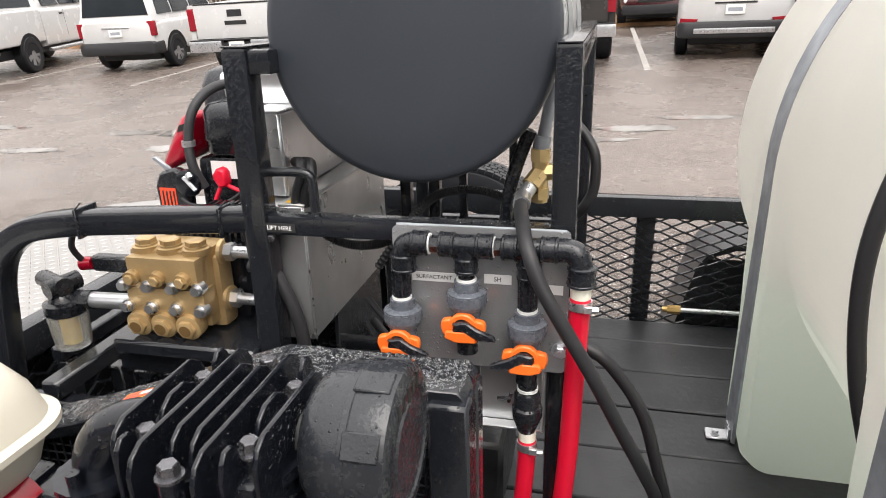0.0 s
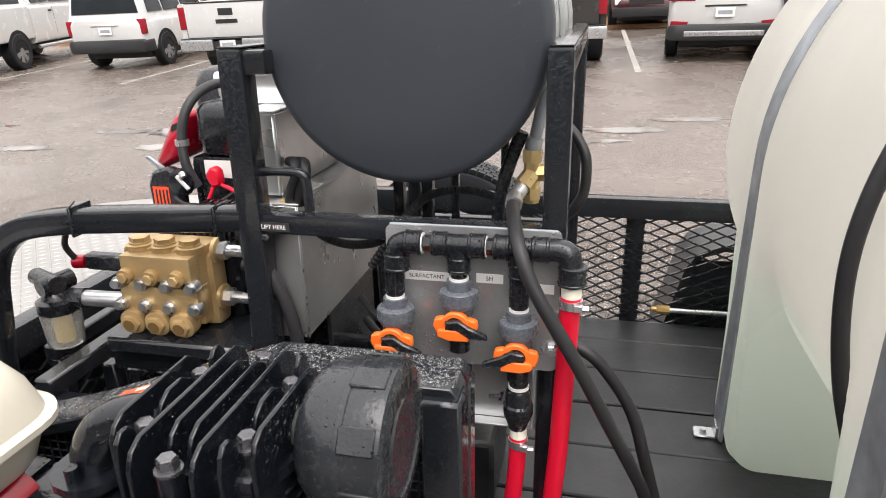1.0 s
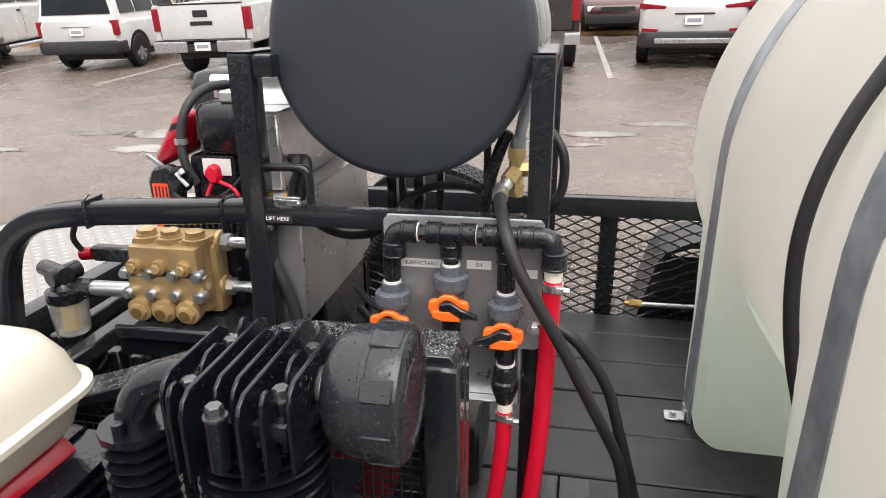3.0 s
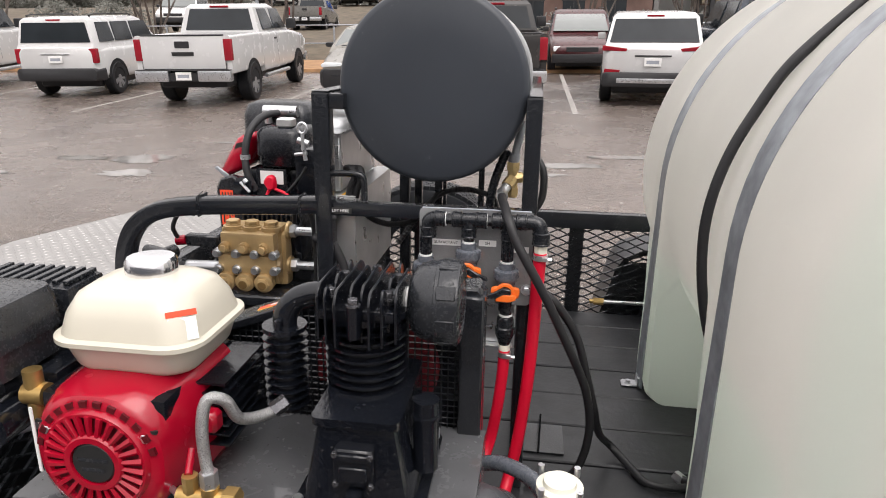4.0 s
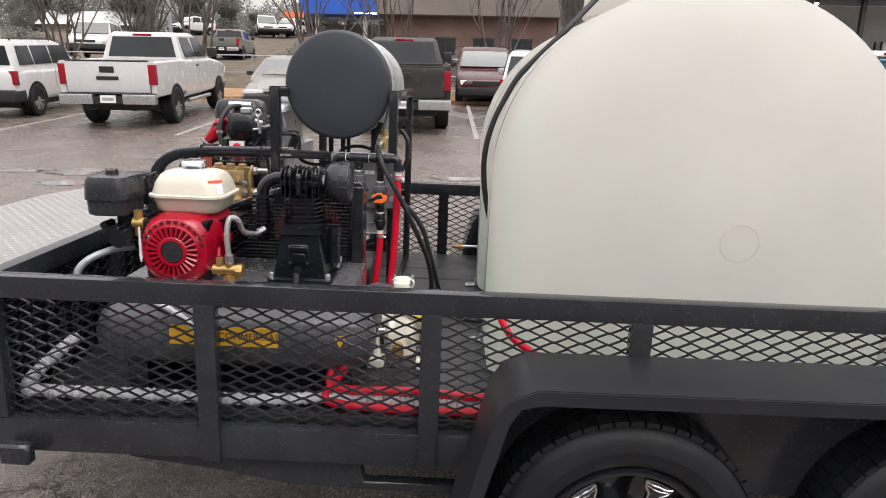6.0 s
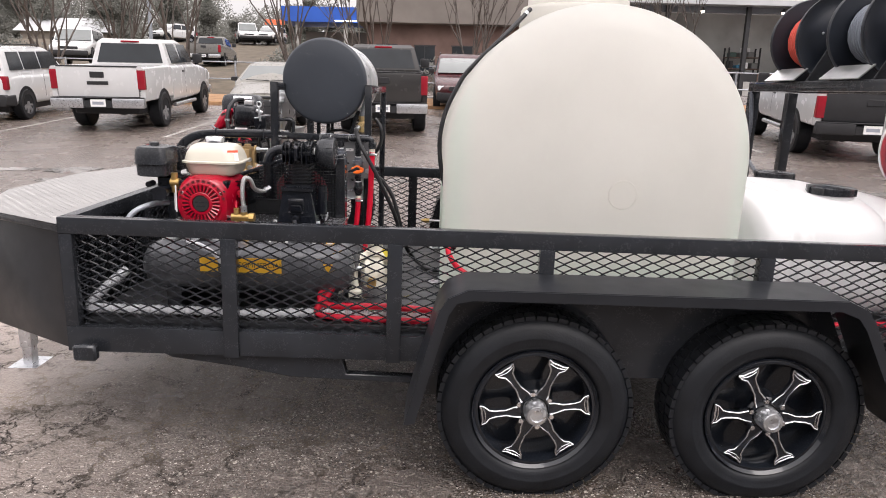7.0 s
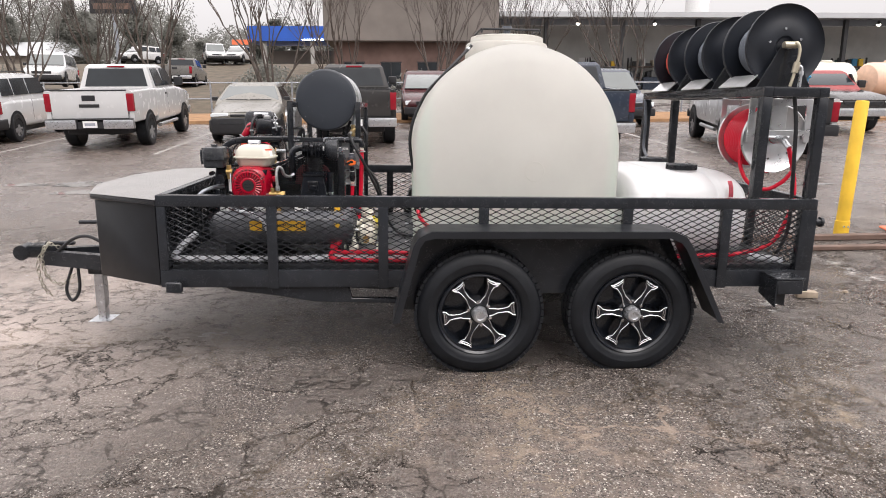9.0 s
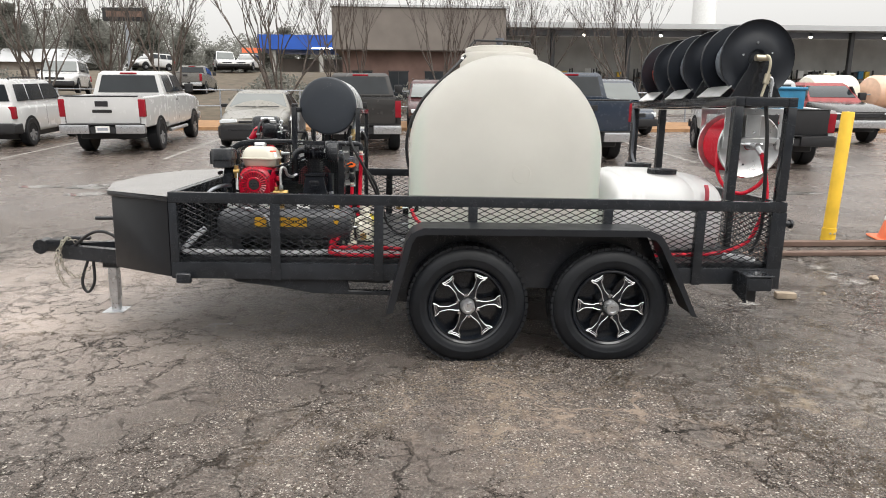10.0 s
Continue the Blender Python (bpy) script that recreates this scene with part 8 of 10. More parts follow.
def pickup(pos, paint, label, bumper=None, r=0.40, L=5.9, hw=0.99, bed_h=1.36, roof=1.93, badge=True, tail_gate=None, nose=None):
    """A crew-cab pickup; its rear stands at y 0, its nose points along +y."""
    th = thing("pickup_truck", (0, 0, 0), label, "pickup truck", "parked vehicles", m=pos)
    ra, fa = 1.25, L - 1.0
    gl = 0.52
    # bed with walls
    bedl = 1.95
    part("bed_side", B().rings(body_rows([(0.06, 0.06, 0.62, bed_h, 0.05), (bedl, 0.06, 0.62, bed_h, 0.05)])).turn(Matrix.Translation((-hw + 0.065, 0, 0))), paint, th)
    part("bed_side", B().rings(body_rows([(0.06, 0.06, 0.62, bed_h, 0.05), (bedl, 0.06, 0.62, bed_h, 0.05)])).turn(Matrix.Translation((hw - 0.065, 0, 0))), paint, th)
    part("bed_floor", B().box(-hw + 0.1, hw - 0.1, 0.06, bedl, 0.62, 0.86), TRIM, th)
    tg = part("tailgate", B().box(-hw + 0.13, hw - 0.13, 0.03, 0.10, 0.72, bed_h - 0.005, 0.02, 2), tail_gate or paint, th)
    part("tailgate_cap", B().box(-hw + 0.13, hw - 0.13, 0.02, 0.11, bed_h - 0.004, bed_h + 0.02, 0.006), TRIM, tg)
    part("handle", B().box(-0.14, 0.14, 0.018, 0.035, bed_h - 0.22, bed_h - 0.10, 0.008), TRIM, tg)
    if badge:
        part("badge_bars", B().box(-0.21, 0.21, 0.022, 0.034, bed_h - 0.36, bed_h - 0.29), TAIL if badge == 2 else INK, tg)
    # hood and cab
    part("lower_body", B().rings(body_rows([(bedl + 0.02, hw, 0.50, bed_h, 0.10), (L - 1.6, hw, 0.50, bed_h - 0.02, 0.10)])), paint, th)
    part("nose", B().rings(body_rows([(L - 1.598, hw, 0.50, bed_h - 0.02, 0.10), (L - 1.0, hw, 0.52, bed_h - 0.06, 0.14), (L - 0.25, hw - 0.03, 0.55, bed_h - 0.14, 0.16), (L - 0.05, hw - 0.12, 0.60, bed_h - 0.25, 0.16)])), nose or paint, th)
    part("windscreen", B().rings([[(-hw + 0.16, L - 1.735, bed_h + 0.10), (hw - 0.16, L - 1.735, bed_h + 0.10), (hw - 0.26, L - 2.215, roof - 0.09), (-hw + 0.26, L - 2.215, roof - 0.09)], [(-hw + 0.16, L - 1.80, bed_h + 0.10), (hw - 0.16, L - 1.80, bed_h + 0.10), (hw - 0.26, L - 2.28, roof - 0.09), (-hw + 0.26, L - 2.28, roof - 0.09)]]), GLASS, th)
    cab = B().rings([[(-hw + 0.05, bedl + 0.03, bed_h - 0.05), (hw - 0.05, bedl + 0.03, bed_h - 0.05), (hw - 0.05, L - 1.55, bed_h - 0.06), (-hw + 0.05, L - 1.55, bed_h - 0.06)],
                     [(-hw + 0.10, bedl + 0.06, bed_h + 0.12), (hw - 0.10, bedl + 0.06, bed_h + 0.12), (hw - 0.10, L - 1.75, bed_h + 0.10), (-hw + 0.10, L - 1.75, bed_h + 0.10)],
                     [(-hw + 0.20, bedl + 0.16, roof - 0.07), (hw - 0.20, bedl + 0.16, roof - 0.07), (hw - 0.20, L - 2.25, roof - 0.07), (-hw + 0.20, L - 2.25, roof - 0.07)],
                     [(-hw + 0.28, bedl + 0.24, roof), (hw - 0.28, bedl + 0.24, roof), (hw - 0.28, L - 2.40, roof), (-hw + 0.28, L - 2.40, roof)]])
    cb = part("cab", cab, paint, th, smooth=30)
    z0, z1 = bed_h + 0.04, roof - 0.10
    t0, t1 = (0.045, 0.140)
    part("rear_window", B().rings([[(-hw + 0.19, bedl + t0 - 0.01, z0), (hw - 0.19, bedl + t0 - 0.01, z0), (hw - 0.29, bedl + t1 - 0.005, z1), (-hw + 0.29, bedl + t1 - 0.005, z1)], [(-hw + 0.19, bedl + t0 + 0.02, z0), (hw - 0.19, bedl + t0 + 0.02, z0), (hw - 0.29, bedl + t1 + 0.02, z1), (-hw + 0.29, bedl + t1 + 0.02, z1)]]), GLASS, cb)
    part("brake_lamp", B().box(-0.2, 0.2, bedl + 0.14, bedl + 0.18, roof - 0.075, roof - 0.035, 0.005), TAIL, cb)
    for s in (-1, 1):
        for ya, yb in ((bedl + 0.28, bedl + 1.02), (bedl + 1.10, L - 1.80)):
            def q(y, z):
                k_ = (z - bed_h) / (roof - bed_h)
                return (s * (hw - 0.048 - 0.19 * k_ + 0.018), y + (0.05 if y == ya else -0.10 * (1 + (yb > L - 2.2))) * k_, z)
            face = [q(ya, z0), q(yb, z0), q(yb, z1), q(ya, z1)]
            part("side_window", B().rings([face, [(x - s * 0.03, y, z) for x, y, z in face]]), GLASS, cb)
        part("mirror", B().box(min(s * (hw + 0.02), s * (hw + 0.24)), max(s * (hw + 0.02), s * (hw + 0.24)), L - 2.0, L - 1.88, bed_h + 0.02, bed_h + 0.24, 0.03, 2), TRIM, th)
        part("door_handle", B().box(min(s * hw, s * (hw + 0.015)), max(s * hw, s * (hw + 0.015)), bedl + 0.85, bedl + 1.0, bed_h - 0.18, bed_h - 0.14), TRIM, th)
        part("door_seam", B().box(min(s * (hw - 0.003), s * (hw + 0.002)), max(s * (hw - 0.003), s * (hw + 0.002)), bedl + 1.06, bedl + 1.07, 0.65, bed_h - 0.08), INK, th)
        part("tail_lamp", B().box(min(s * (hw - 0.16), s * (hw + 0.004)), max(s * (hw - 0.16), s * (hw + 0.004)), 0.035, 0.16, bed_h - 0.45, bed_h - 0.06, 0.02, 2), TAIL, th)
        part("step_bar", B().rod((s * (hw - 0.02), bedl + 0.1, 0.42), (s * (hw - 0.02), L - 1.9, 0.42), 0.045), STEEL, th)
        for y in (ra, fa):
            car_wheel(th, s * (hw + 0.016), y, r, s, 0.28)
    arches(th, hw, (ra, fa), r)
    bm_ = bumper or STEEL
    for x0, x1 in ((-hw, -0.28), (0.28, hw)):
        part("rear_bumper", B().box(x0, x1, -0.10, 0.05, 0.50, 0.70, 0.03, 2), bm_, th)
    part("bumper_centre", B().box(-0.278, 0.278, -0.06, 0.05, 0.50, 0.66, 0.01), TRIM, th)
    part("bumper_step", B().box(-hw + 0.02, hw - 0.02, -0.09, 0.04, 0.700, 0.715, 0.004), TRIM, th)
    plate(th, -0.064, 0.60)
    part("underbody", B().box(-hw + 0.25, hw - 0.25, 0.4, L - 0.4, 0.34, 0.56, 0.03), TRIM, th)
    part("rear_axle", B().rod((-hw + 0.2, ra, 0.38), (hw - 0.2, ra, 0.38), 0.06).ball((0, ra, 0.38), 0.15), TRIM, th)
    part("front_grille", B().box(-0.55, 0.55, L - 0.10, L - 0.02, 0.78, bed_h - 0.28, 0.02), TRIM, th)
    part("front_bumper", B().box(-hw + 0.04, hw - 0.04, L - 0.12, L + 0.06, 0.48, 0.70, 0.04, 2), bm_, th)
    for s in (-1, 1):
        part("headlamp", B().box(min(s * 0.58, s * 0.86), max(s * 0.58, s * 0.86), L - 0.10, L - 0.02, 0.86, bed_h - 0.28, 0.02), HEADL, th)
    return th


def suv(pos, paint, label, boxy=True, L=4.4, hw=0.90, roof=1.66, belt=1.05, r=0.355, dark_bumper=True, category="car", taper=0.0):
    th = thing("suv", (0, 0, 0), label, category, "parked vehicles", m=pos)
    ra, fa = 0.85, L - 0.85
    k0 = 0.05 if boxy else 0.12
    part("lower_body", B().rings(body_rows([(0.02, hw - 0.10, 0.48, belt - 0.03, 0.14), (0.08, hw - 0.03, 0.40, belt, 0.14), (0.6, hw, 0.34, belt, 0.12), (L - 1.3, hw, 0.34, belt - 0.02, 0.12), (L - 0.5, hw - 0.03, 0.36, belt - 0.14, 0.16), (L - 0.12, hw - 0.10, 0.40, belt - 0.24, 0.16), (L, hw - 0.22, 0.46, belt - 0.34, 0.14)])), paint, th, smooth=50)
    lean = 0.10 if boxy else 0.32
    cab = B().rings([[(-hw + 0.03, 0.07, belt - 0.06), (hw - 0.03, 0.07, belt - 0.06), (hw - 0.03, L - 1.15, belt - 0.05), (-hw + 0.03, L - 1.15, belt - 0.05)],
                     [(-hw + 0.06, 0.07 + k0, belt + 0.08), (hw - 0.06, 0.07 + k0, belt + 0.08), (hw - 0.06, L - 1.35, belt + 0.06), (-hw + 0.06, L - 1.35, belt + 0.06)],
                     [(-hw + 0.15 + taper, 0.07 + lean, roof - 0.09), (hw - 0.15 - taper, 0.07 + lean, roof - 0.09), (hw - 0.15 - taper, L - 1.95, roof - 0.08), (-hw + 0.15 + taper, L - 1.95, roof - 0.08)],
                     [(-hw + 0.22 + taper, 0.07 + lean + 0.05, roof - 0.02), (hw - 0.22 - taper, 0.07 + lean + 0.05, roof - 0.02), (hw - 0.22 - taper, L - 2.15, roof - 0.01), (-hw + 0.22 + taper, L - 2.15, roof - 0.01)],
                     [(-hw + 0.35 + taper, 0.07 + lean + 0.2, roof), (hw - 0.35 - taper, 0.07 + lean + 0.2, roof), (hw - 0.35 - taper, L - 2.3, roof), (-hw + 0.35 + taper, L - 2.3, roof)]])
    cb = part("cabin", cab, paint, th, smooth=40)
    z0, z1 = belt + 0.09, roof - 0.12
    ya, yb = 0.07 + k0 - 0.012, 0.07 + lean - 0.02
    part("rear_window", B().rings([[(-hw + 0.12, ya, z0), (hw - 0.12, ya, z0), (hw - 0.20 - taper, yb, z1), (-hw + 0.20 + taper, yb, z1)], [(-hw + 0.12, ya + 0.04, z0), (hw - 0.12, ya + 0.04, z0), (hw - 0.20 - taper, yb + 0.04, z1), (-hw + 0.20 + taper, yb + 0.04, z1)]]), GLASS, cb)
    part("brake_lamp", B().box(-0.15, 0.15, yb + 0.015, yb + 0.06, roof - 0.085, roof - 0.055), TAIL, cb)
    wy = L - 1.5
    part("windscreen", B().rings([[(-hw + 0.12, L - 1.23, belt + 0.05), (hw - 0.12, L - 1.23, belt + 0.05), (hw - 0.20 - taper, L - 1.88, z1), (-hw + 0.20 + taper, L - 1.88, z1)], [(-hw + 0.12, L - 1.30, belt + 0.03), (hw - 0.12, L - 1.30, belt + 0.03), (hw - 0.20 - taper, L - 1.93, z1), (-hw + 0.20 + taper, L - 1.93, z1)]]), WSCREEN, cb)
    for s in (-1, 1):
        segs = ((0.30 + lean * 0.5, 0.95), (1.03, 1.78), (1.86, L - 1.55))
        for i, (a, b_) in enumerate(segs):
            def q(y, z):
                k_ = (z - belt) / (roof - belt)
                return (s * (hw - 0.035 - (0.13 + taper) * k_ + 0.02), y + ((0.10 if i == 0 else 0.02) if y == a else (-0.30 if i == 2 else -0.02)) * k_, z)
            face = [q(a, z0), q(b_, z0), q(b_, z1), q(a, z1)]
            part("side_window", B().rings([face, [(x - s * 0.03, y, z) for x, y, z in face]]), GLASS, cb)
        if boxy:
            part("tail_lamp", B().box(min(s * (hw - 0.15), s * (hw + 0.003)), max(s * (hw - 0.15), s * (hw + 0.003)), 0.03, 0.16, 0.72, 1.02, 0.02, 2), TAIL, th)
            part("roof_rail", B().tube([(s * (hw - 0.2), 0.4, roof - 0.01), (s * (hw - 0.2), 0.5, roof + 0.04), (s * (hw - 0.2), L - 2.4, roof + 0.04), (s * (hw - 0.2), L - 2.3, roof - 0.01)], 0.015, n=6, k=2), TRIM, th)
        else:
            part("tail_lamp", B().prism([(s * (hw + 0.004), 1.0), (s * (hw + 0.004), 1.09), (s * 0.46, 1.035), (s * 0.48, 0.985)][::s], "y", 0.01, 0.22, 0.008), TAIL, th)
            part("fog_lamp", B().prism([(s * (hw - 0.04), 0.58), (s * (hw - 0.06), 0.68), (s * 0.56, 0.66), (s * 0.60, 0.58)][::s], "y", -0.005, 0.12, 0.006), TAIL, th)
        part("mirror", B().box(min(s * hw, s * (hw + 0.17)), max(s * hw, s * (hw + 0.17)), L - 1.75, L - 1.62, belt + 0.02, belt + 0.16, 0.03, 2), TRIM if boxy else paint, th)
        part("headlamp", B().box(min(s * 0.48, s * (hw - 0.12)), max(s * 0.48, s * (hw - 0.12)), L - 0.22, L - 0.03, belt - 0.44, belt - 0.30, 0.02), HEADL, th)
        part("door_seam", B().box(min(s * (hw - 0.003), s * (hw + 0.002)), max(s * (hw - 0.003), s * (hw + 0.002)), 1.80, 1.81, 0.45, belt - 0.05), INK, th)
        for y in (ra, fa):
            car_wheel(th, s * (hw + 0.016), y, r, s, 0.22)
    arches(th, hw, (ra, fa), r)
    part("rear_bumper", B().rings(body_rows([(-0.07, hw - 0.10, 0.38, 0.60, 0.08), (-0.05, hw - 0.02, 0.36, 0.62, 0.08), (0.35, hw + 0.003, 0.34, 0.62, 0.06)])), TRIM if dark_bumper else paint, th)
    if not boxy:
        part("skid_strip", B().box(-0.62, 0.62, -0.085, 0.0, 0.43, 0.52, 0.02, 2), STEEL, th)
    plate(th, 0.0, 0.80)
    part("badge_strip", B().box(-0.32, 0.32, 0.005, 0.03, 0.895, 0.92, 0.004), STEEL if boxy else TRIM, th)
    part("front_bumper", B().box(-hw + 0.08, hw - 0.08, L - 0.14, L + 0.03, 0.32, 0.56, 0.05, 2), TRIM if dark_bumper else paint, th)
    part("grille", B().box(-0.42, 0.42, L - 0.06, L + 0.012, belt - 0.44, belt - 0.32, 0.01), TRIM, th)
    part("underbody", B().box(-hw + 0.2, hw - 0.2, 0.4, L - 0.4, 0.20, 0.40, 0.03), TRIM, th)
    return th


def sedan(pos, paint, label, L=4.6, hw=0.87):
    """A rounded four-door saloon; its tail stands at y 0, its nose points along +y."""
    th = thing("sedan", (0, 0, 0), label, "car", "parked vehicles", m=pos)
    belt, roof, r = 0.93, 1.40, 0.30
    part("lower_body", B().rings(body_rows([(0.0, 0.70, 0.44, 0.82, 0.12), (0.12, 0.80, 0.34, 0.92, 0.14), (0.8, hw - 0.01, 0.27, 0.95, 0.13), (L - 1.45, hw, 0.27, belt, 0.13), (L - 1.0, hw - 0.01, 0.27, 0.885, 0.15), (L - 0.45, hw - 0.04, 0.28, 0.80, 0.16), (L - 0.16, hw - 0.10, 0.32, 0.735, 0.14), (L - 0.06, hw - 0.17, 0.38, 0.68, 0.10)])), paint, th, smooth=50)
    hood = B().rings([[(-0.70, L - 1.28, belt - 0.03), (0.70, L - 1.28, belt - 0.03), (0.70, L - 1.28, belt + 0.012), (0, L - 1.26, belt + 0.035), (-0.70, L - 1.28, belt + 0.012)],
                      [(-0.66, L - 0.70, 0.80), (0.66, L - 0.70, 0.80), (0.66, L - 0.70, 0.850), (0, L - 0.70, 0.885), (-0.66, L - 0.70, 0.850)],
                      [(-0.58, L - 0.17, 0.68), (0.58, L - 0.17, 0.68), (0.58, L - 0.17, 0.730), (0, L - 0.15, 0.760), (-0.58, L - 0.17, 0.730)]])
    part("hood", hood, paint, th, smooth=60)
    rows = []
    for z, w, ya, yb in ((belt - 0.06, hw - 0.02, 0.72, L - 1.18), (belt + 0.06, hw - 0.05, 0.86, L - 1.36), (roof - 0.11, hw - 0.21, 1.38, L - 1.92), (roof - 0.04, hw - 0.27, 1.52, L - 2.06), (roof, hw - 0.42, 1.70, L - 2.25)):
        rows.append([(-w, ya, z), (0, ya - 0.05, z), (w, ya, z), (w, yb, z), (w * 0.5, yb + 0.06, z), (0, yb + 0.08, z), (-w * 0.5, yb + 0.06, z), (-w, yb, z)])
    cb = part("cabin", B().rings(rows), paint, th, smooth=45)

    def pane(z0, z1, w0, w1, y0, y1, out):
        """A slightly bowed pane between two heights."""
        face = [(-w0, y0, z0), (0, y0 + out * 0.075, z0), (w0, y0, z0), (w1, y1, z1), (0, y1 + out * 0.075, z1), (-w1, y1, z1)]
        return B().rings([face, [(x, y - out * 0.03, z - 0.01) for x, y, z in face]])

    part("windscreen", pane(belt + 0.055, roof - 0.085, hw - 0.12, hw - 0.27, L - 1.335, L - 1.905, 1), WSCREEN, cb, "windscreen with pale sky reflection in its colour")
    part("rear_window", pane(belt + 0.06, roof - 0.09, hw - 0.14, hw - 0.28, 0.84, 1.36, -1), GLASS, cb)
    for s_ in (-1, 1):
        part("wiper", B().rod((s_ * 0.30 - 0.26, L - 1.255, belt + 0.062), (s_ * 0.30 + 0.28, L - 1.262, belt + 0.072), 0.010, n=5), TRIM, cb)
        for ya, yb, ka, kb in ((1.15, 2.02, 0.45, -0.02), (2.10, L - 1.52, 0.02, -0.42)):
            z0, z1 = belt + 0.05, roof - 0.12
            face = [(s_ * (hw - 0.040), ya, z0), (s_ * (hw - 0.040), yb, z0), (s_ * (hw - 0.198), yb + kb, z1), (s_ * (hw - 0.198), ya + ka * 0.6, z1)]
            part("side_window", B().rings([face, [(x - s_ * 0.03, y, z) for x, y, z in face]]), GLASS, cb)
        part("mirror", B().rings(body_rows([(L - 1.66, 0.085, belt + 0.02, belt + 0.13, 0.035), (L - 1.56, 0.075, belt + 0.03, belt + 0.12, 0.035)])).turn(Matrix.Translation((s_ * (hw + 0.06), 0, 0))), TRIM, th)
        part("headlamp", B().prism([(s_ * 0.34, 0.655), (s_ * 0.36, 0.725), (s_ * (hw - 0.16), 0.735), (s_ * (hw - 0.09), 0.70), (s_ * (hw - 0.10), 0.640)][::s_], "y", L - 0.20, L - 0.055, 0.012), HEADL, th)
        part("tail_lamp", B().box(min(s_ * 0.42, s_ * (hw - 0.06)), max(s_ * 0.42, s_ * (hw - 0.06)), 0.01, 0.14, 0.66, 0.80, 0.02), TAIL, th)
        part("door_seam", B().box(min(s_ * (hw - 0.003), s_ * (hw + 0.002)), max(s_ * (hw - 0.003), s_ * (hw + 0.002)), 2.05, 2.06, 0.35, belt - 0.05), INK, th)
        for y in (0.95, L - 0.85):
            car_wheel(th, s_ * (hw + 0.012), y, r, s_, 0.20)
    arches(th, hw, (0.95, L - 0.85), r)
    part("front_bumper", B().rings(body_rows([(L - 0.62, hw + 0.004, 0.24, 0.56, 0.09), (L - 0.22, hw - 0.02, 0.22, 0.60, 0.10), (L - 0.02, hw - 0.12, 0.22, 0.62, 0.10), (L + 0.04, hw - 0.26, 0.25, 0.60, 0.09)])), TRIM, th, "dark front bumper")
    part("grille", B().box(-0.31, 0.31, L - 0.12, L - 0.045, 0.645, 0.70, 0.012), TRIM, th)
    part("bumper_strip", B().box(-0.55, 0.55, L + 0.030, L + 0.046, 0.47, 0.50, 0.004), GREYPL, th)
    part("rear_bumper", B().rings(body_rows([(-0.08, hw - 0.16, 0.28, 0.56, 0.08), (0.0, hw - 0.05, 0.26, 0.58, 0.08), (0.4, hw, 0.26, 0.56, 0.06)])), TRIM, th)
    part("underbody", B().box(-hw + 0.2, hw - 0.2, 0.4, L - 0.4, 0.16, 0.30, 0.03), TRIM, th)
    return th


pickup(park(-7.30, 11.60, 4.5), WHITECAR, "white crew-cab pickup with chrome bumper parked on wet asphalt", hw=0.92, r=0.39, bed_h=1.32, roof=1.88, L=5.7)
suv(park(-10.85, 12.85, 5), WHITECAR, "white boxy SUV with black lower bumper", hw=0.88)
pickup(park(-14.15, 11.9, 14), WHITECAR, "white pickup with a dark door badge at the row's end", hw=0.95, badge=False)
pickup(park(-1.50, 11.75, 4), DARKCAR, "dark grey crew-cab pickup with chrome bumper", hw=0.93, r=0.39, bed_h=1.32, roof=1.88, L=5.6, badge=False)
suv(park(1.32, 12.35, -6), WHITECAR, "white crossover with slim red tail lamps", boxy=False, hw=0.90, L=4.7, roof=1.66)
pickup(park(3.45, 10.1, 0), BLUECAR, "dark blue pickup parked behind the tank", hw=0.95, badge=False)
pickup(park(7.28, 9.35, -12), WHITECAR, "white pickup with a black tailgate", hw=0.93, badge=False, tail_gate=TRIM, bed_h=1.22, roof=1.80, L=5.4, bumper=TRIM)
whole("blue_storage_bin", B().box(-0.45, 0.45, 0.5, 1.5, 0.865, 1.62, 0.04, 2).box(-0.48, 0.48, 0.47, 1.53, 1.60, 1.66, 0.02), BLUEBIN, (0, 0, 0), "bright blue plastic bin standing in a pickup bed", "storage bin", m=park(7.28, 9.35, -12))
sedan(park(-4.65, 17.6, 184), BEIGECAR, "beige sedan with a dark bumper facing the trailer")
pickup(park(12.75, 19.6, 176), REDCAR, "old faded red pickup with a dark nose", hw=0.85, badge=False, nose=DARKCAR, L=5.2, roof=1.70, bed_h=1.18, r=0.36)
suv(park(6.1, 21.5, 186), BLUECAR, "dark blue SUV facing the lot behind the rack", hw=0.92, L=4.7, roof=1.75)
suv(park(0.42, 22.6, 180), MAROON, "dark red SUV facing the lot, seen between two vehicles", hw=0.88, L=4.4)

# ---- lot markings ----
PAINTW = mat("worn_white_line", (0.34, 0.32, 0.30), 0.5, var=0.5, scale=14, bump=0.3)


def line_mark(x0, y0, x1, y1, w=0.10):
    d = Vector((x1 - x0, y1 - y0, 0)).normalized()
    nrm = Vector((-d.y, d.x, 0)) * w / 2
    b = B()
    prev = None
    for i in range(9):
        t = i / 8
        p = Vector((x0 + (x1 - x0) * t, y0 + (y1 - y0) * t, 0))
        a, c = p + nrm, p - nrm
        row = [b.bm.verts.new((q.x, q.y, ground_z(q.y) + 0.004)) for q in (a, c)]
        if prev:
            b.bm.faces.new((prev[0], prev[1], row[1], row[0]))
        prev = row
    ob = new("line_marking", done("line_marking", b, PAINTW))
    tagged(ob, "worn white painted parking bay line", "road marking", "parking bay lines", "structure")


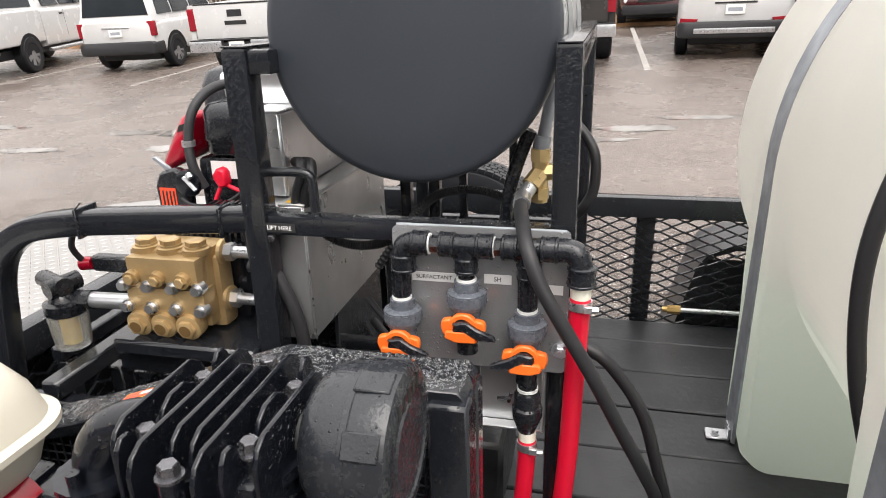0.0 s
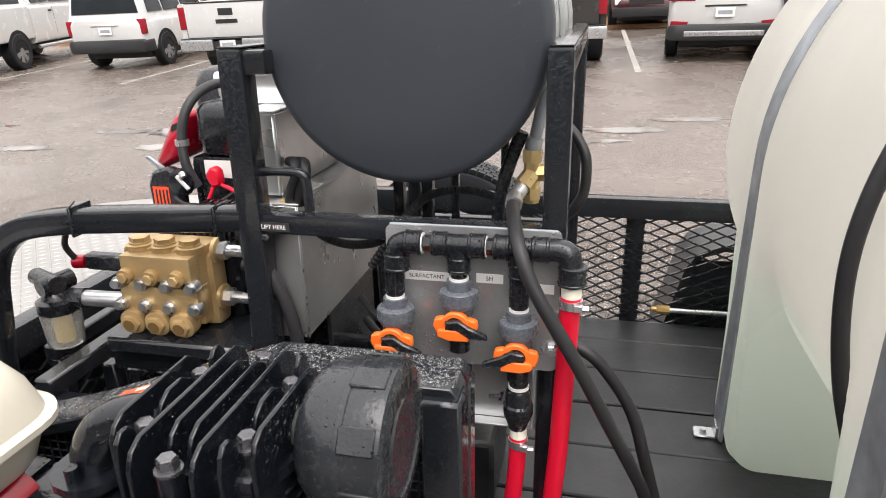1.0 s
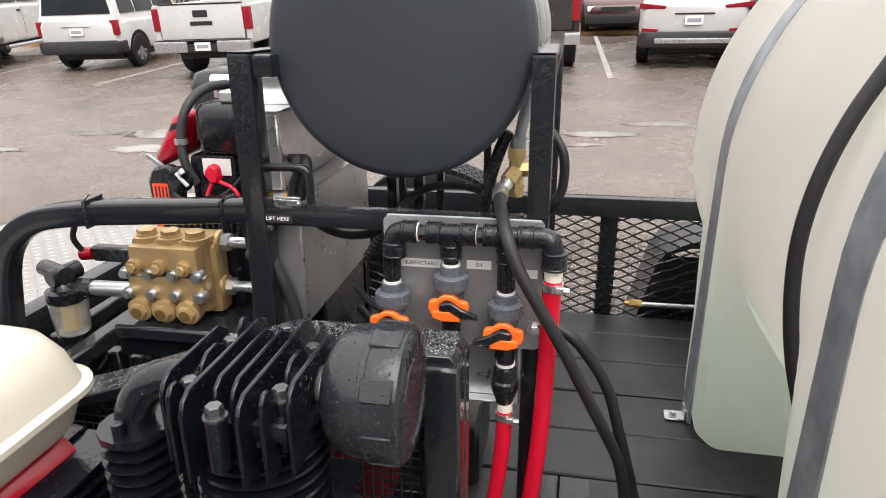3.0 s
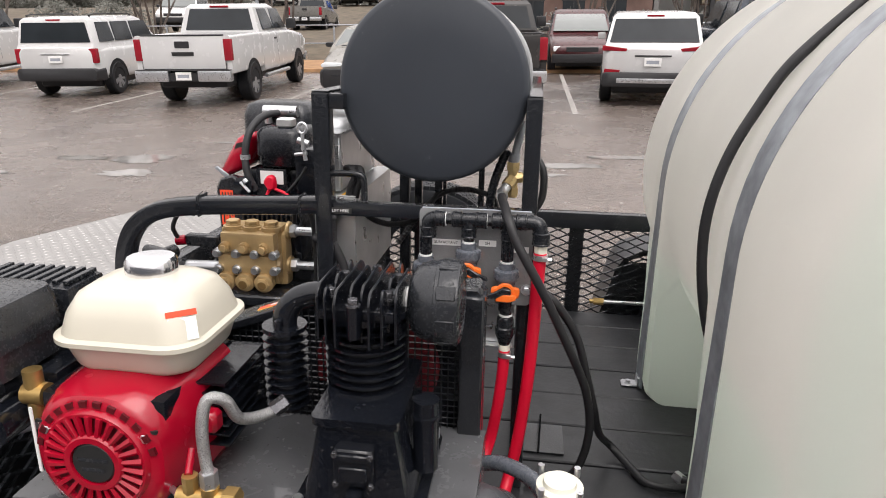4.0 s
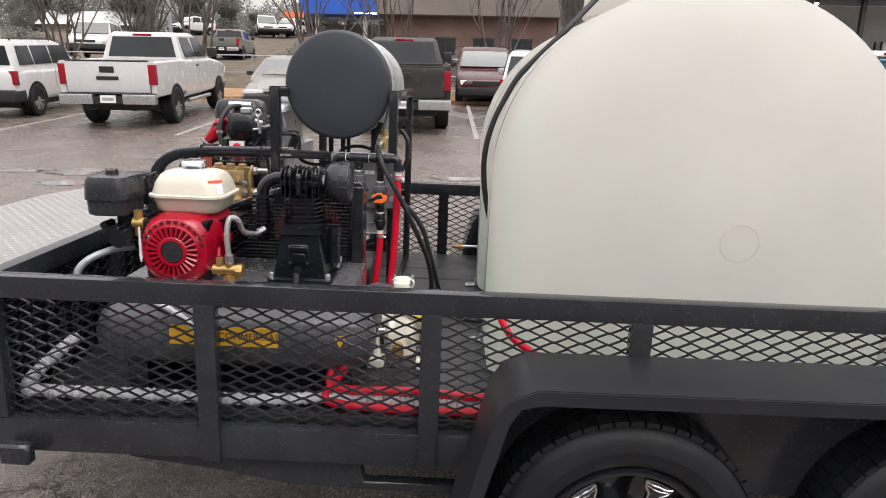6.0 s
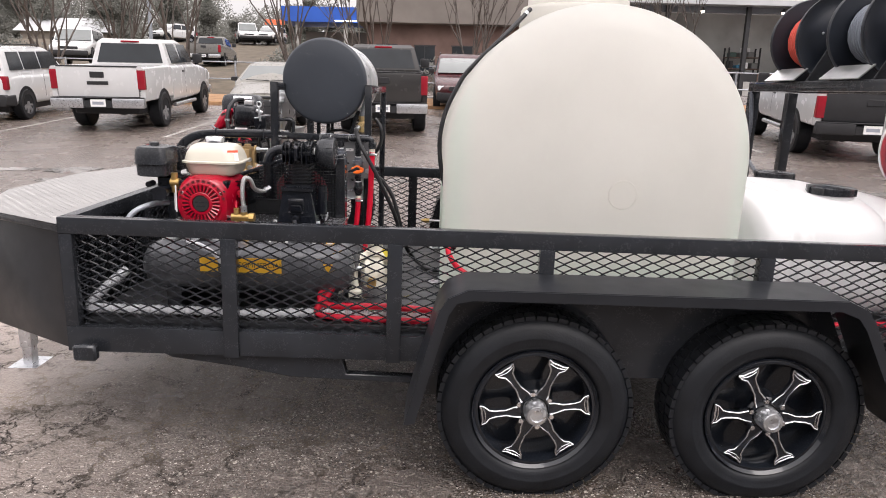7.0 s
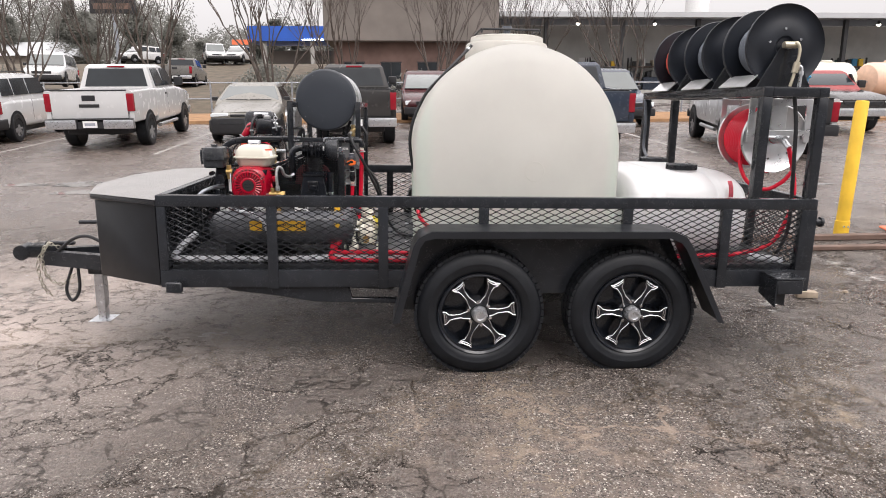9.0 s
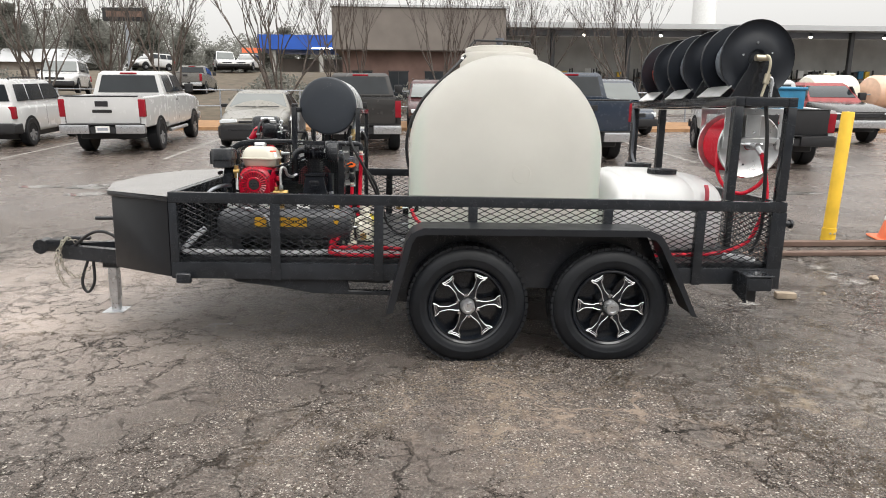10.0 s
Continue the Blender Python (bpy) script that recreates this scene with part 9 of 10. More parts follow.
for x0, y0, x1, y1 in ((-0.05, 11.4, -0.1, 18.5), (-5.8, 11.0, -5.9, 18.0), (-9.3, 11.0, -9.4, 18), (2.9, 11.0, 2.7, 18), (6.0, 10.5, 5.8, 17), (-2.9, 14, -3.1, 18), (-12.8, 11, -13.0, 18)):
    line_mark(x0, y0, x1, y1)

# ---- standing water ----
# the pale base stands in for bright sky mirrored in the puddles
WATER = mat("standing_water", (0.21, 0.20, 0.19), 0.05, var=0.3, scale=3, bump=0.05, bscale=9, rvar=0.05, ior=1.33)


def puddle(x, y, rx, ry, seed, n=110):
    b = B()
    ring_ = []
    for i in range(n):
        a = 2 * math.pi * i / n
        k_ = 1 + 0.45 * noise.noise(Vector((math.cos(a) * 1.7 + seed, math.sin(a) * 1.7, seed))) + 0.55 * noise.noise(Vector((math.cos(a) * 5 + seed, math.sin(a) * 5, 3.0))) + 0.3 * noise.noise(Vector((math.cos(a) * 13 + seed, math.sin(a) * 13, 5.0)))
        px_, py_ = x + rx * k_ * math.cos(a), y + ry * k_ * math.sin(a)
        ring_.append(b.bm.verts.new((px_, py_, ground_z(py_) + 0.004)))
    b.bm.faces.new(ring_)
    bmesh.ops.triangulate(b.bm, faces=b.bm.faces)
    tagged(new("puddle", done("puddle", b, WATER)), "shallow puddle of rain water on the asphalt", "puddle", "rain puddles", "structure")


for i, (x, y, rx, ry) in enumerate(((-5.40, 6.55, 0.34, 0.15), (-5.65, 7.3, 0.34, 0.22), (-6.5, 7.25, 0.35, 0.12), (-7.4, 6.4, 0.5, 0.12), (-0.35, 7.4, 0.42, 0.13), (0.3, 7.9, 0.35, 0.09), (-0.9, 6.9, 0.5, 0.10), (-9.3, 7.6, 0.8, 0.12), (5.6, 6.6, 0.8, 0.14), (-4.6, 8.4, 0.5, 0.08))):
    puddle(x, y, rx, ry, i * 3.7)

# ---- yellow bollard, cone, beams, stones ----
bo = thing("bollard", (0, 0, 0), "leaning yellow steel bollard post", "bollard", m=Matrix.Translation((4.54, 3.38, ground_z(3.38))) @ Matrix.Rotation(radians(2.4), 4, "Y"))
part("post", B().lathe(((0, 0.070), (0.01, 0.070), (1.475, 0.068), (1.49, 0.06), (1.495, 0.0)), (0, 0, 0), (0, 0, 1), n=20, cap=False), YELLOW, bo)
part("sleeve", B().lathe(((0, 0.078), (0.16, 0.077), (0.163, 0.069)), (0, 0, -0.004), (0, 0, 1), n=20), YELLOW, bo)
for a in (-110, -75):
    part("bolt", B().hexbolt((0.077 * math.cos(radians(a)), 0.077 * math.sin(radians(a)), 0.10), (math.cos(radians(a)), math.sin(radians(a)), 0), 0.012, 0.010), STEEL, bo)
cn = thing("traffic_cone", (0, 0, 0), "orange traffic cone with a pale collar", "traffic cone", m=Matrix.Translation((5.34, 3.42, ground_z(3.42))) @ Matrix.Rotation(radians(8), 4, "X"))
part("cone", B().lathe(((0.02, 0.15), (0.04, 0.14), (0.68, 0.03), (0.70, 0.02)), (0, 0, 0), (0, 0, 1), n=24), CONE, cn)
part("collar", B().lathe(((0.24, 0.113), (0.40, 0.085)), (0, 0, 0), (0, 0, 1), n=24), LABELW, cn)
part("foot", B().box(-0.19, 0.19, -0.19, 0.19, 0.0, 0.025, 0.01), CONE, cn)
for y, x0, x1, h in ((2.75, 2.3, 7.5, 0.045), (3.15, 2.4, 7.5, 0.06)):
    b = B().box(x0, x1, y - 0.05, y + 0.05, ground_z(y) + 0.001, ground_z(y) + h, 0.006)
    whole("steel_beam", b, RUST, ((x0 + x1) / 2, y, 0), "rusty steel beam lying on the asphalt", "beam", "beams on the ground", m=Matrix.Identity(4))

whole("pale_crate", B().box(-0.2, 0.2, -0.13, 0.13, 0, 0.28, 0.006).box(-0.21, 0.21, -0.14, 0.14, 0.282, 0.30, 0.004), CRATE, (0, 0, 0), "pale wooden crate on the asphalt beside the cone", "crate", m=Matrix.Translation((5.36, 3.0, ground_z(3.0) + 0.002)))


def stone(x, y, s, seed):
    b = B()
    bmesh.ops.create_icosphere(b.bm, subdivisions=2, radius=1)
    for v in b.bm.verts:
        n_ = noise.noise(v.co * 1.3 + Vector((seed, 0, 0)))
        v.co = Vector((v.co.x * s * 1.2, v.co.y * s * 0.8, v.co.z * s * 0.7)) * (1 + 0.35 * n_)
    whole("stone", b, STONE, (0, 0, 0), "loose tan stone on the wet asphalt", "stone", "loose stones", m=Matrix.Translation((x, y, ground_z(y) + s * 0.5)), smooth=0)


bk = B().box(-0.10, 0.10, -0.05, 0.05, 0, 0.065, 0.012, 2)
whole("brick", bk, STONE, (0, 0, 0), "broken tan brick on the wet asphalt", "brick", m=Matrix.Translation((2.80, 1.20, 0.002)) @ Matrix.Scale(0.8, 4) @ Matrix.Rotation(radians(-12), 4, "Z"))
for i, (x, y, s) in enumerate(((4.0, 1.8, 0.04), (3.2, 1.3, 0.02))):
    stone(x, y, s, i * 7.0)

# ---- buildings beyond the lot ----
GZ = ground_z(40)
hb_ = thing("office_building", (0, 0, 0), "low tan flat-roofed office building with a brown brick base", "building", m=Matrix.Translation((0.4, 46, GZ)))
part("wall", B().box(-5.6, 5.9, -0.5, 11, 0, 4.6), BRICKW, hb_)
part("parapet", B().box(-6.2, 6.0, -1.4, 11.5, 4.3, 7.2, 0.05), mat("brown_grey_stucco", (0.165, 0.145, 0.130), 0.8, var=0.15, scale=0.6, bump=0.2, bscale=8), hb_)
part("coping", B().box(-6.3, 6.1, -1.5, 11.6, 7.2, 7.35), ROOFM, hb_)
for x in (-4.2, -1.6, 1.0, 3.6):
    w = part("window", B().box(x - 0.7, x + 0.7, -0.56, -0.48, 1.0, 2.9), GLASS, hb_)
    part("frame", B().box(x - 0.76, x + 0.76, -0.58, -0.5, 0.92, 1.0).box(x - 0.03, x + 0.03, -0.58, -0.5, 1.0, 2.9).box(x - 0.76, x + 0.76, -0.58, -0.5, 2.9, 2.98), TRIM, w)
wh_ = thing("warehouse", (0, 0, 0), "long open-fronted grey warehouse under a pale roof edge", "building", m=Matrix.Translation((0, 46, GZ)))
part("back_wall", B().box(6.5, 75, 6.0, 6.3, 0, 6.2), INWALL, wh_)
part("upper_wall", B().box(6.5, 75, 0.0, 0.25, 5.6, 6.0), SLATE, wh_)
part("roof", B().prism([(-1.2, 6.0), (-1.2, 6.35), (12, 7.0), (12, 6.6)], "x", 6.5, 75), ROOFM, wh_)
part("end_wall", B().box(6.5, 6.8, 0.3, 5.99, 0, 6.0), WAREH, wh_)
part("floor", B().box(6.5, 75, 0.0, 5.99, 0.0, 1.0), CEMENT, wh_)
for i in range(12):
    x = 10 + i * 5.6
    part("column", B().box(x - 0.14, x + 0.14, -0.3, 0.0, 0.0, 6.0), TRIM, wh_)
    lm = part("lamp", B().lathe(((0, 0.05), (0.1, 0.10), (0.25, 0.22), (0.26, 0.20)), (x + 2.2, -0.6, 5.9), (0, 0, -1), n=12), TRIM, wh_)
    part("bulb", B().ball((x + 2.2, -0.6, 5.62), 0.14, 8), LAMPW, lm, "glowing warehouse lamp")
rng = random.Random(11)
for i in range(16):
    x = 9 + i * 2.6 + rng.uniform(-0.6, 0.6)
    h = rng.uniform(0.6, 1.6)
    whole("stored_crate", B().box(-0.9, 0.9, -0.5, 0.5, 0, h, 0.04), rng.choice((TRIM, BLUECAR, WAREH, RUST)), (0, 0, 0), "dark stored crate on the warehouse floor", "crate", "stored crates", m=Matrix.Translation((x, 46 + 3 + rng.uniform(-1, 1), GZ + 1.0)))
SHELFG = mat("green_machine_paint", (0.05, 0.10, 0.085), 0.5, var=0.2, bump=0.1)
for i in range(7):
    x = 11.5 + i * 4.1 + rng.uniform(-0.8, 0.8)
    rk = thing("storage_rack", (0, 0, 0), "tall steel storage rack with stacked goods inside the warehouse", "storage rack", "warehouse racks", m=Matrix.Translation((x, 50.6, GZ + 1.0)))
    for px_ in (-1.2, 1.2):
        for py_ in (-0.4, 0.4):
            part("post", B().box(px_ - 0.05, px_ + 0.05, py_ - 0.05, py_ + 0.05, 0, 2.6), TRIM, rk)
    for z in (0.15, 1.0, 1.85):
        part("shelf", B().box(-1.25, 1.25, -0.45, 0.45, z, z + 0.07), RUST, rk)
        u = -1.05
        while u < 0.8:
            w, h = rng.uniform(0.25, 0.6), rng.uniform(0.25, 0.65)
            part("carton", B().box(u, u + w, -0.35, 0.3, z + 0.071, z + 0.071 + h, 0.02), rng.choice((CRATE, WAREH, BLUEBIN, SHELFG, YELLOW, TRIM, LABELW)), rk)
            u += w + rng.uniform(0.05, 0.3)
# white panels added as bright spots, in place of daylight through openings
for x, w in ((14.6, 1.1), (24.0, 0.8), (33.5, 1.2)):
    pn_ = part("wall_window", B().box(x - w / 2, x + w / 2, 5.93, 5.985, 2.9, 3.7, 0.01), LABELW, wh_)
    part("window_bar", B().box(x - 0.03, x + 0.03, 5.90, 5.928, 2.9, 3.7), TRIM, pn_)
bl = thing("service_station", (0, 0, 0), "distant building with a bright blue canopy fascia", "building", m=Matrix.Translation((-9.9, 72, GZ)))
part("canopy", B().box(-6.6, 5.5, -2, 4, 6.6, 8.1), BLUEB, bl)
part("strip_light", B().box(-1.0, 5.3, -2.06, -2.0, 6.68, 6.80), LAMPW, bl, "lit white fascia strip")
part("sign_panel", B().box(-8.2, -6.2, -2.3, -2.1, 6.2, 6.7), CONE, bl, "orange-red sign panel")
part("wall", B().box(-5, 5, 3, 9, 0, 6), TAN, bl)
for x in (-5, 0, 5):
    part("column", B().box(x - 0.2, x + 0.2, -1.6, -1.2, 0, 6.6), CEMENT, bl)
hs = thing("house", (0, 0, 0), "small pale house with a grey roof far behind the lot", "house", m=Matrix.Translation((-43, 76, 4.6)) @ Matrix.Scale(0.8, 4))
part("wall", B().box(-5, 7, 0, 6, 0, 3.2), TAN, hs)
part("roof", B().prism([(-0.8, 3.1), (6.8, 3.1), (3, 5.2)], "x", -5.6, 7.6), ROOFM, hs)
tw = thing("white_silo", (0, 0, 0), "tall white round silo behind the warehouse roof", "silo", m=Matrix.Translation((28, 62, GZ)))
part("shell", B().lathe(((0, 1.1), (13, 1.1), (13.2, 0.9), (13.3, 0)), (0, 0, 0), (0, 0, 1), n=28, cap=False), LABELW, tw)
sg = thing("pole_sign", (0, 0, 0), "dark sign board on a tall pole", "sign", m=Matrix.Translation((-25.95, 60, GZ)))
part("pole", B().rod((0, 0.1, 0), (0, 0.1, 7.95), 0.16, n=12), GALV, sg)
part("board", B().box(-1.95, 1.95, -0.2, 0.2, 8.0, 9.15, 0.03), TRIM, sg)
part("sign_bars", B().box(-1.6, 0.1, -0.26, -0.21, 8.35, 8.85).box(0.4, 1.6, -0.26, -0.21, 8.35, 8.85), RUST, sg)

# ---- verge: kerb, fence and pine straw strip ----
STRAW = mat("pine_straw", (0.30, 0.17, 0.085), 0.9, var=0.3, scale=3, bump=0.8, bscale=40)
vg = B()
xs_ = [-60 + i * 2 for i in range(61)]
rows = []
for x in xs_:
    rows.append([(x, 18.8, ground_z(18.8) + 0.002), (x, 18.81, ground_z(18.8) + 0.10), (x, 20.5, ground_z(20.5) + 0.10 + 0.06 * noise.noise(Vector((x * 0.4, 0, 0)))), (x, 22.2, ground_z(22.2) + 0.10), (x, 22.21, ground_z(22.2) + 0.002)])
vg.rings(rows, close=False, cap=False)
tagged(new("verge", done("verge", vg, STRAW)), "planting strip of brown pine straw with a kerb", "verge", kind="structure")
fn = thing("chain_fence", (0, 0, 0), "low grey post-and-rail fence behind the parked cars", "fence", m=Matrix.Identity(4))
for i in range(30):
    x = -45 + i * 3.1
    part("post", B().rod((x, 23.0, ground_z(23)), (x, 23.0, ground_z(23) + 1.25), 0.035, n=6), GALV, fn)
for h in (0.6, 1.2):
    part("rail", B().rod((-45, 23.0, ground_z(23) + h), (45, 23.0, ground_z(23) + h), 0.025, n=6), GALV, fn)

# ---- rising ground beyond the verge, with its own parked cars ----
GRASS = mat("winter_grass", (0.098, 0.078, 0.055), 0.9, var=0.4, scale=1.5, bump=0.6, bscale=14)


def bank_z(x, y):
    """The land left of the office climbs behind the lot."""
    k_ = min(max((-1.0 - x) / 4.0, 0.0), 1.0)
    steps = ((22.25, 1.16), (25, 1.70), (32, 2.25), (46, 3.25), (64, 5.5), (140, 6.0))
    z = ground_z(y)
    for (ya, za), (yb, zb) in zip(steps, steps[1:]):
        if ya <= y <= yb:
            z = za + (zb - za) * (y - ya) / (yb - ya)
    return ground_z(y) * (1 - k_) + max(z, ground_z(y)) * k_


bk_ = B()
bx_ = [-120, -90, -70, -50, -40, -32, -26, -20, -16, -12, -9, -7, -5, -4, -3, -2, -1]
by_ = [22.25, 23, 24, 25, 26, 27, 28, 30, 33, 36, 40, 44, 48, 52, 58, 64, 80, 140]
prev = None
for y in by_:
    row = [bk_.bm.verts.new((x, y, bank_z(x, y) + 0.01)) for x in bx_]
    if prev:
        for i in range(len(bx_) - 1):
            bk_.bm.faces.new((prev[i], prev[i + 1], row[i + 1], row[i]))
    prev = row
tagged(new("bank", done("bank", bk_, GRASS)), "rising winter grass bank beyond the lot", "bank", kind="structure")


def park_bank(x, y, heading):
    return Matrix.Translation((x, y, bank_z(x, y) + 0.015)) @ Matrix.Rotation(radians(heading), 4, "Z")


suv(park_bank(-19.1, 35.0, 196), WHITECAR, "white SUV facing the lot on the rising ground", hw=0.92, L=4.8, roof=1.75)
pickup(park_bank(-13.3, 36.0, 6), GREYCAR, "grey pickup parked beyond the verge", hw=0.92, badge=False, L=5.4, bed_h=1.25, roof=1.78)
suv(park_bank(-19.2, 66, 200), WHITECAR, "white van far up the bank", hw=0.92, L=4.8, roof=1.85)
suv(park_bank(-15.9, 66, 175), WHITECAR, "white car far up the bank, seen small", hw=0.88, L=4.4)
suv(park_bank(-24.4, 66, 150), WHITECAR, "white car side-on far up the bank", hw=0.88, L=4.4)


def bush(x, y, w, h, seed):
    rng = random.Random(seed)
    co, fa = [], []
    for i in range(1500):
        a, e, q = rng.uniform(0, 6.28), rng.uniform(0, 1.57), rng.random() ** 0.35
        k_ = 1 + 0.25 * noise.noise(Vector((math.cos(a) * 1.5 + seed, math.sin(a) * 1.5, e)))
        p = Vector((w * q * k_ * math.cos(a) * math.cos(e), 0.6 * w * q * k_ * math.sin(a) * math.cos(e), h * q * k_ * math.sin(e)))
        d = Vector((rng.uniform(-1, 1), rng.uniform(-1, 1), rng.uniform(-1, 1))).normalized() * 0.09
        f_ = Vector((rng.uniform(-1, 1), rng.uniform(-1, 1), rng.uniform(-1, 1))).normalized() * 0.06
        k2 = len(co)
        co += [p - d, p + f_, p + d, p - f_]
        fa.append((k2, k2 + 1, k2 + 2, k2 + 3))
    me = bpy.data.meshes.new("bush")
    me.from_pydata([tuple(c) for c in co], [], fa)
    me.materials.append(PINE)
    ob = tagged(new("bush", me), "dark evergreen bush beside the lot", "bush", "evergreen bushes")
    ob.matrix_world = Matrix.Translation((x, y, bank_z(x, y)))


for i, (x, y, w, h) in enumerate(((-7.0, 30, 2.2, 1.3), (-4.4, 30, 2.0, 1.2), (-22.5, 33, 2.6, 1.5), (-25.5, 33, 2.4, 1.6), (3.2, 28, 1.8, 1.4), (0.5, 29, 1.8, 1.5))):
    bush(x, y, w, h, i + 2)

# ---- white tank trailers in the yard ----
PEACH = mat("peach_tank", (0.72, 0.50, 0.38), 0.5, var=0.08, bump=0.05)
for x, m_, lab in ((16.9, WHITEPUMP, "white plastic yard tank on a trailer"), (19.6, PEACH, "peach plastic yard tank on a trailer")):
    tt_ = thing("tank_trailer", (0, 0, 0), lab, "tank trailer", "yard tanks", m=park(x, 23.5, 12))
    part("tank", B().lathe(((-1.2, 0.0), (-1.19, 0.3), (-1.1, 0.58), (-0.95, 0.68), (0.95, 0.68), (1.1, 0.58), (1.19, 0.3), (1.2, 0)), (0, 0, 1.28), (1, 0, 0), n=28, cap=False), m_, tt_)
    part("lid", B().lathe(((0, 0.22), (0.08, 0.22), (0.1, 0.18)), (0, 0, 1.94), (0, 0, 1), n=18), m_, tt_)
    part("frame", B().box(-1.5, 1.5, -0.6, -0.5, 0.5, 0.62).box(-1.5, 1.5, 0.5, 0.6, 0.5, 0.62).box(-1.5, -1.4, -0.5, 0.5, 0.5, 0.62).box(1.4, 1.5, -0.5, 0.5, 0.5, 0.62), TRIM, tt_)
    for s in (-1, 1):
        part("wheel", B().lathe(((-0.1, 0.2), (-0.1, 0.3), (-0.07, 0.32), (0.07, 0.32), (0.1, 0.3), (0.1, 0.18)), (0, s * 0.75, 0.32), (0, 1, 0), n=20), RUBBER, tt_)

# ---- bare crape myrtles and the pine wood ----
def bare_tree(seed, height):
    rng = random.Random(seed)
    b = B()

    def grow(p, d, r, ln, depth):
        pts, q = [p], p
        for i in range(3):
            d = (d + Vector((rng.uniform(-1, 1), rng.uniform(-1, 1), rng.uniform(-0.2, 0.5))) * 0.16).normalized()
            q = q + d * ln / 3
            pts.append(q)
        b.tube(pts, lambda t: r * (1 - 0.45 * t), n=5 if depth < 2 else 3, k=0, cap=False)
        if depth >= 5 or r < 0.003:
            return
        for i in range(rng.choice((2, 2, 3))):
            s = Vector((rng.uniform(-1, 1), rng.uniform(-1, 1), rng.uniform(0.0, 0.6)))
            grow(q, (d * 1.0 + s * 0.42 + Vector((0, 0, 0.12))).normalized(), r * rng.uniform(0.5, 0.66), ln * rng.uniform(0.66, 0.86), depth + 1)

    for i in range(7):
        a = i * 0.9 + rng.uniform(-0.3, 0.3)
        lean_ = rng.uniform(0.08, 0.42)
        grow(Vector((0.15 * math.cos(a), 0.15 * math.sin(a), 0)), Vector((lean_ * math.cos(a), lean_ * math.sin(a), 1)).normalized(), 0.056, height * rng.uniform(0.26, 0.34), 0)
    return b


mesh_bank = [done("bare_tree", bare_tree(s, 5.2), BARK, 0) for s in (3, 8, 15)]
for i, (x, y, s) in enumerate(((-22.0, 24.5, 0.95), (-15.5, 24.5, 1.15), (-12.8, 25, 1.05), (-10.2, 24.5, 1.15), (-5.9, 24.6, 1.2), (-3.0, 25, 1.0), (1.4, 26, 1.1), (4.9, 26, 1.05), (9.5, 26, 1.1), (-28, 26, 1.0), (-33, 26, 0.9))):
    t_ = thing("crape_myrtle", (0, 0, 0), "bare multi-stemmed crape myrtle without leaves", "tree", "bare trees along the lot", m=Matrix.Translation((x, y, bank_z(x, y))) @ Matrix.Rotation(i * 1.7, 4, "Z") @ Matrix.Scale(s, 4))
    o = new("branch_work", mesh_bank[i % 3])
    o.parent = t_
rng = random.Random(21)


let_through(PINE, PINE.node_tree.nodes["Principled BSDF"].inputs["Base Color"].links[0].from_socket, 0.5)


def pine_crown(seed):
    rng = random.Random(seed)
    co, fa = [], []
    for i in range(12000):
        h = rng.uniform(0.22, 1.0)
        rad = 0.30 * (1.05 - h) ** 0.5 * (0.7 + 0.3 * math.sin(h * 23 + seed))
        a = rng.uniform(0, 6.28)
        rr = rad * math.sqrt(rng.random())
        p = Vector((rr * math.cos(a), rr * math.sin(a), h + rng.uniform(-0.02, 0.02)))
        d = Vector((rng.uniform(-1, 1), rng.uniform(-1, 1), rng.uniform(-0.6, 0.8))).normalized() * 0.0115
        e = Vector((rng.uniform(-1, 1), rng.uniform(-1, 1), rng.uniform(-1, 1))).normalized() * 0.0065
        k_ = len(co)
        co += [p - d, p + e, p + d, p - e]
        fa.append((k_, k_ + 1, k_ + 2, k_ + 3))
    me = bpy.data.meshes.new("crown")
    me.from_pydata([tuple(c) for c in co], [], fa)
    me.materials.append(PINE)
    return me


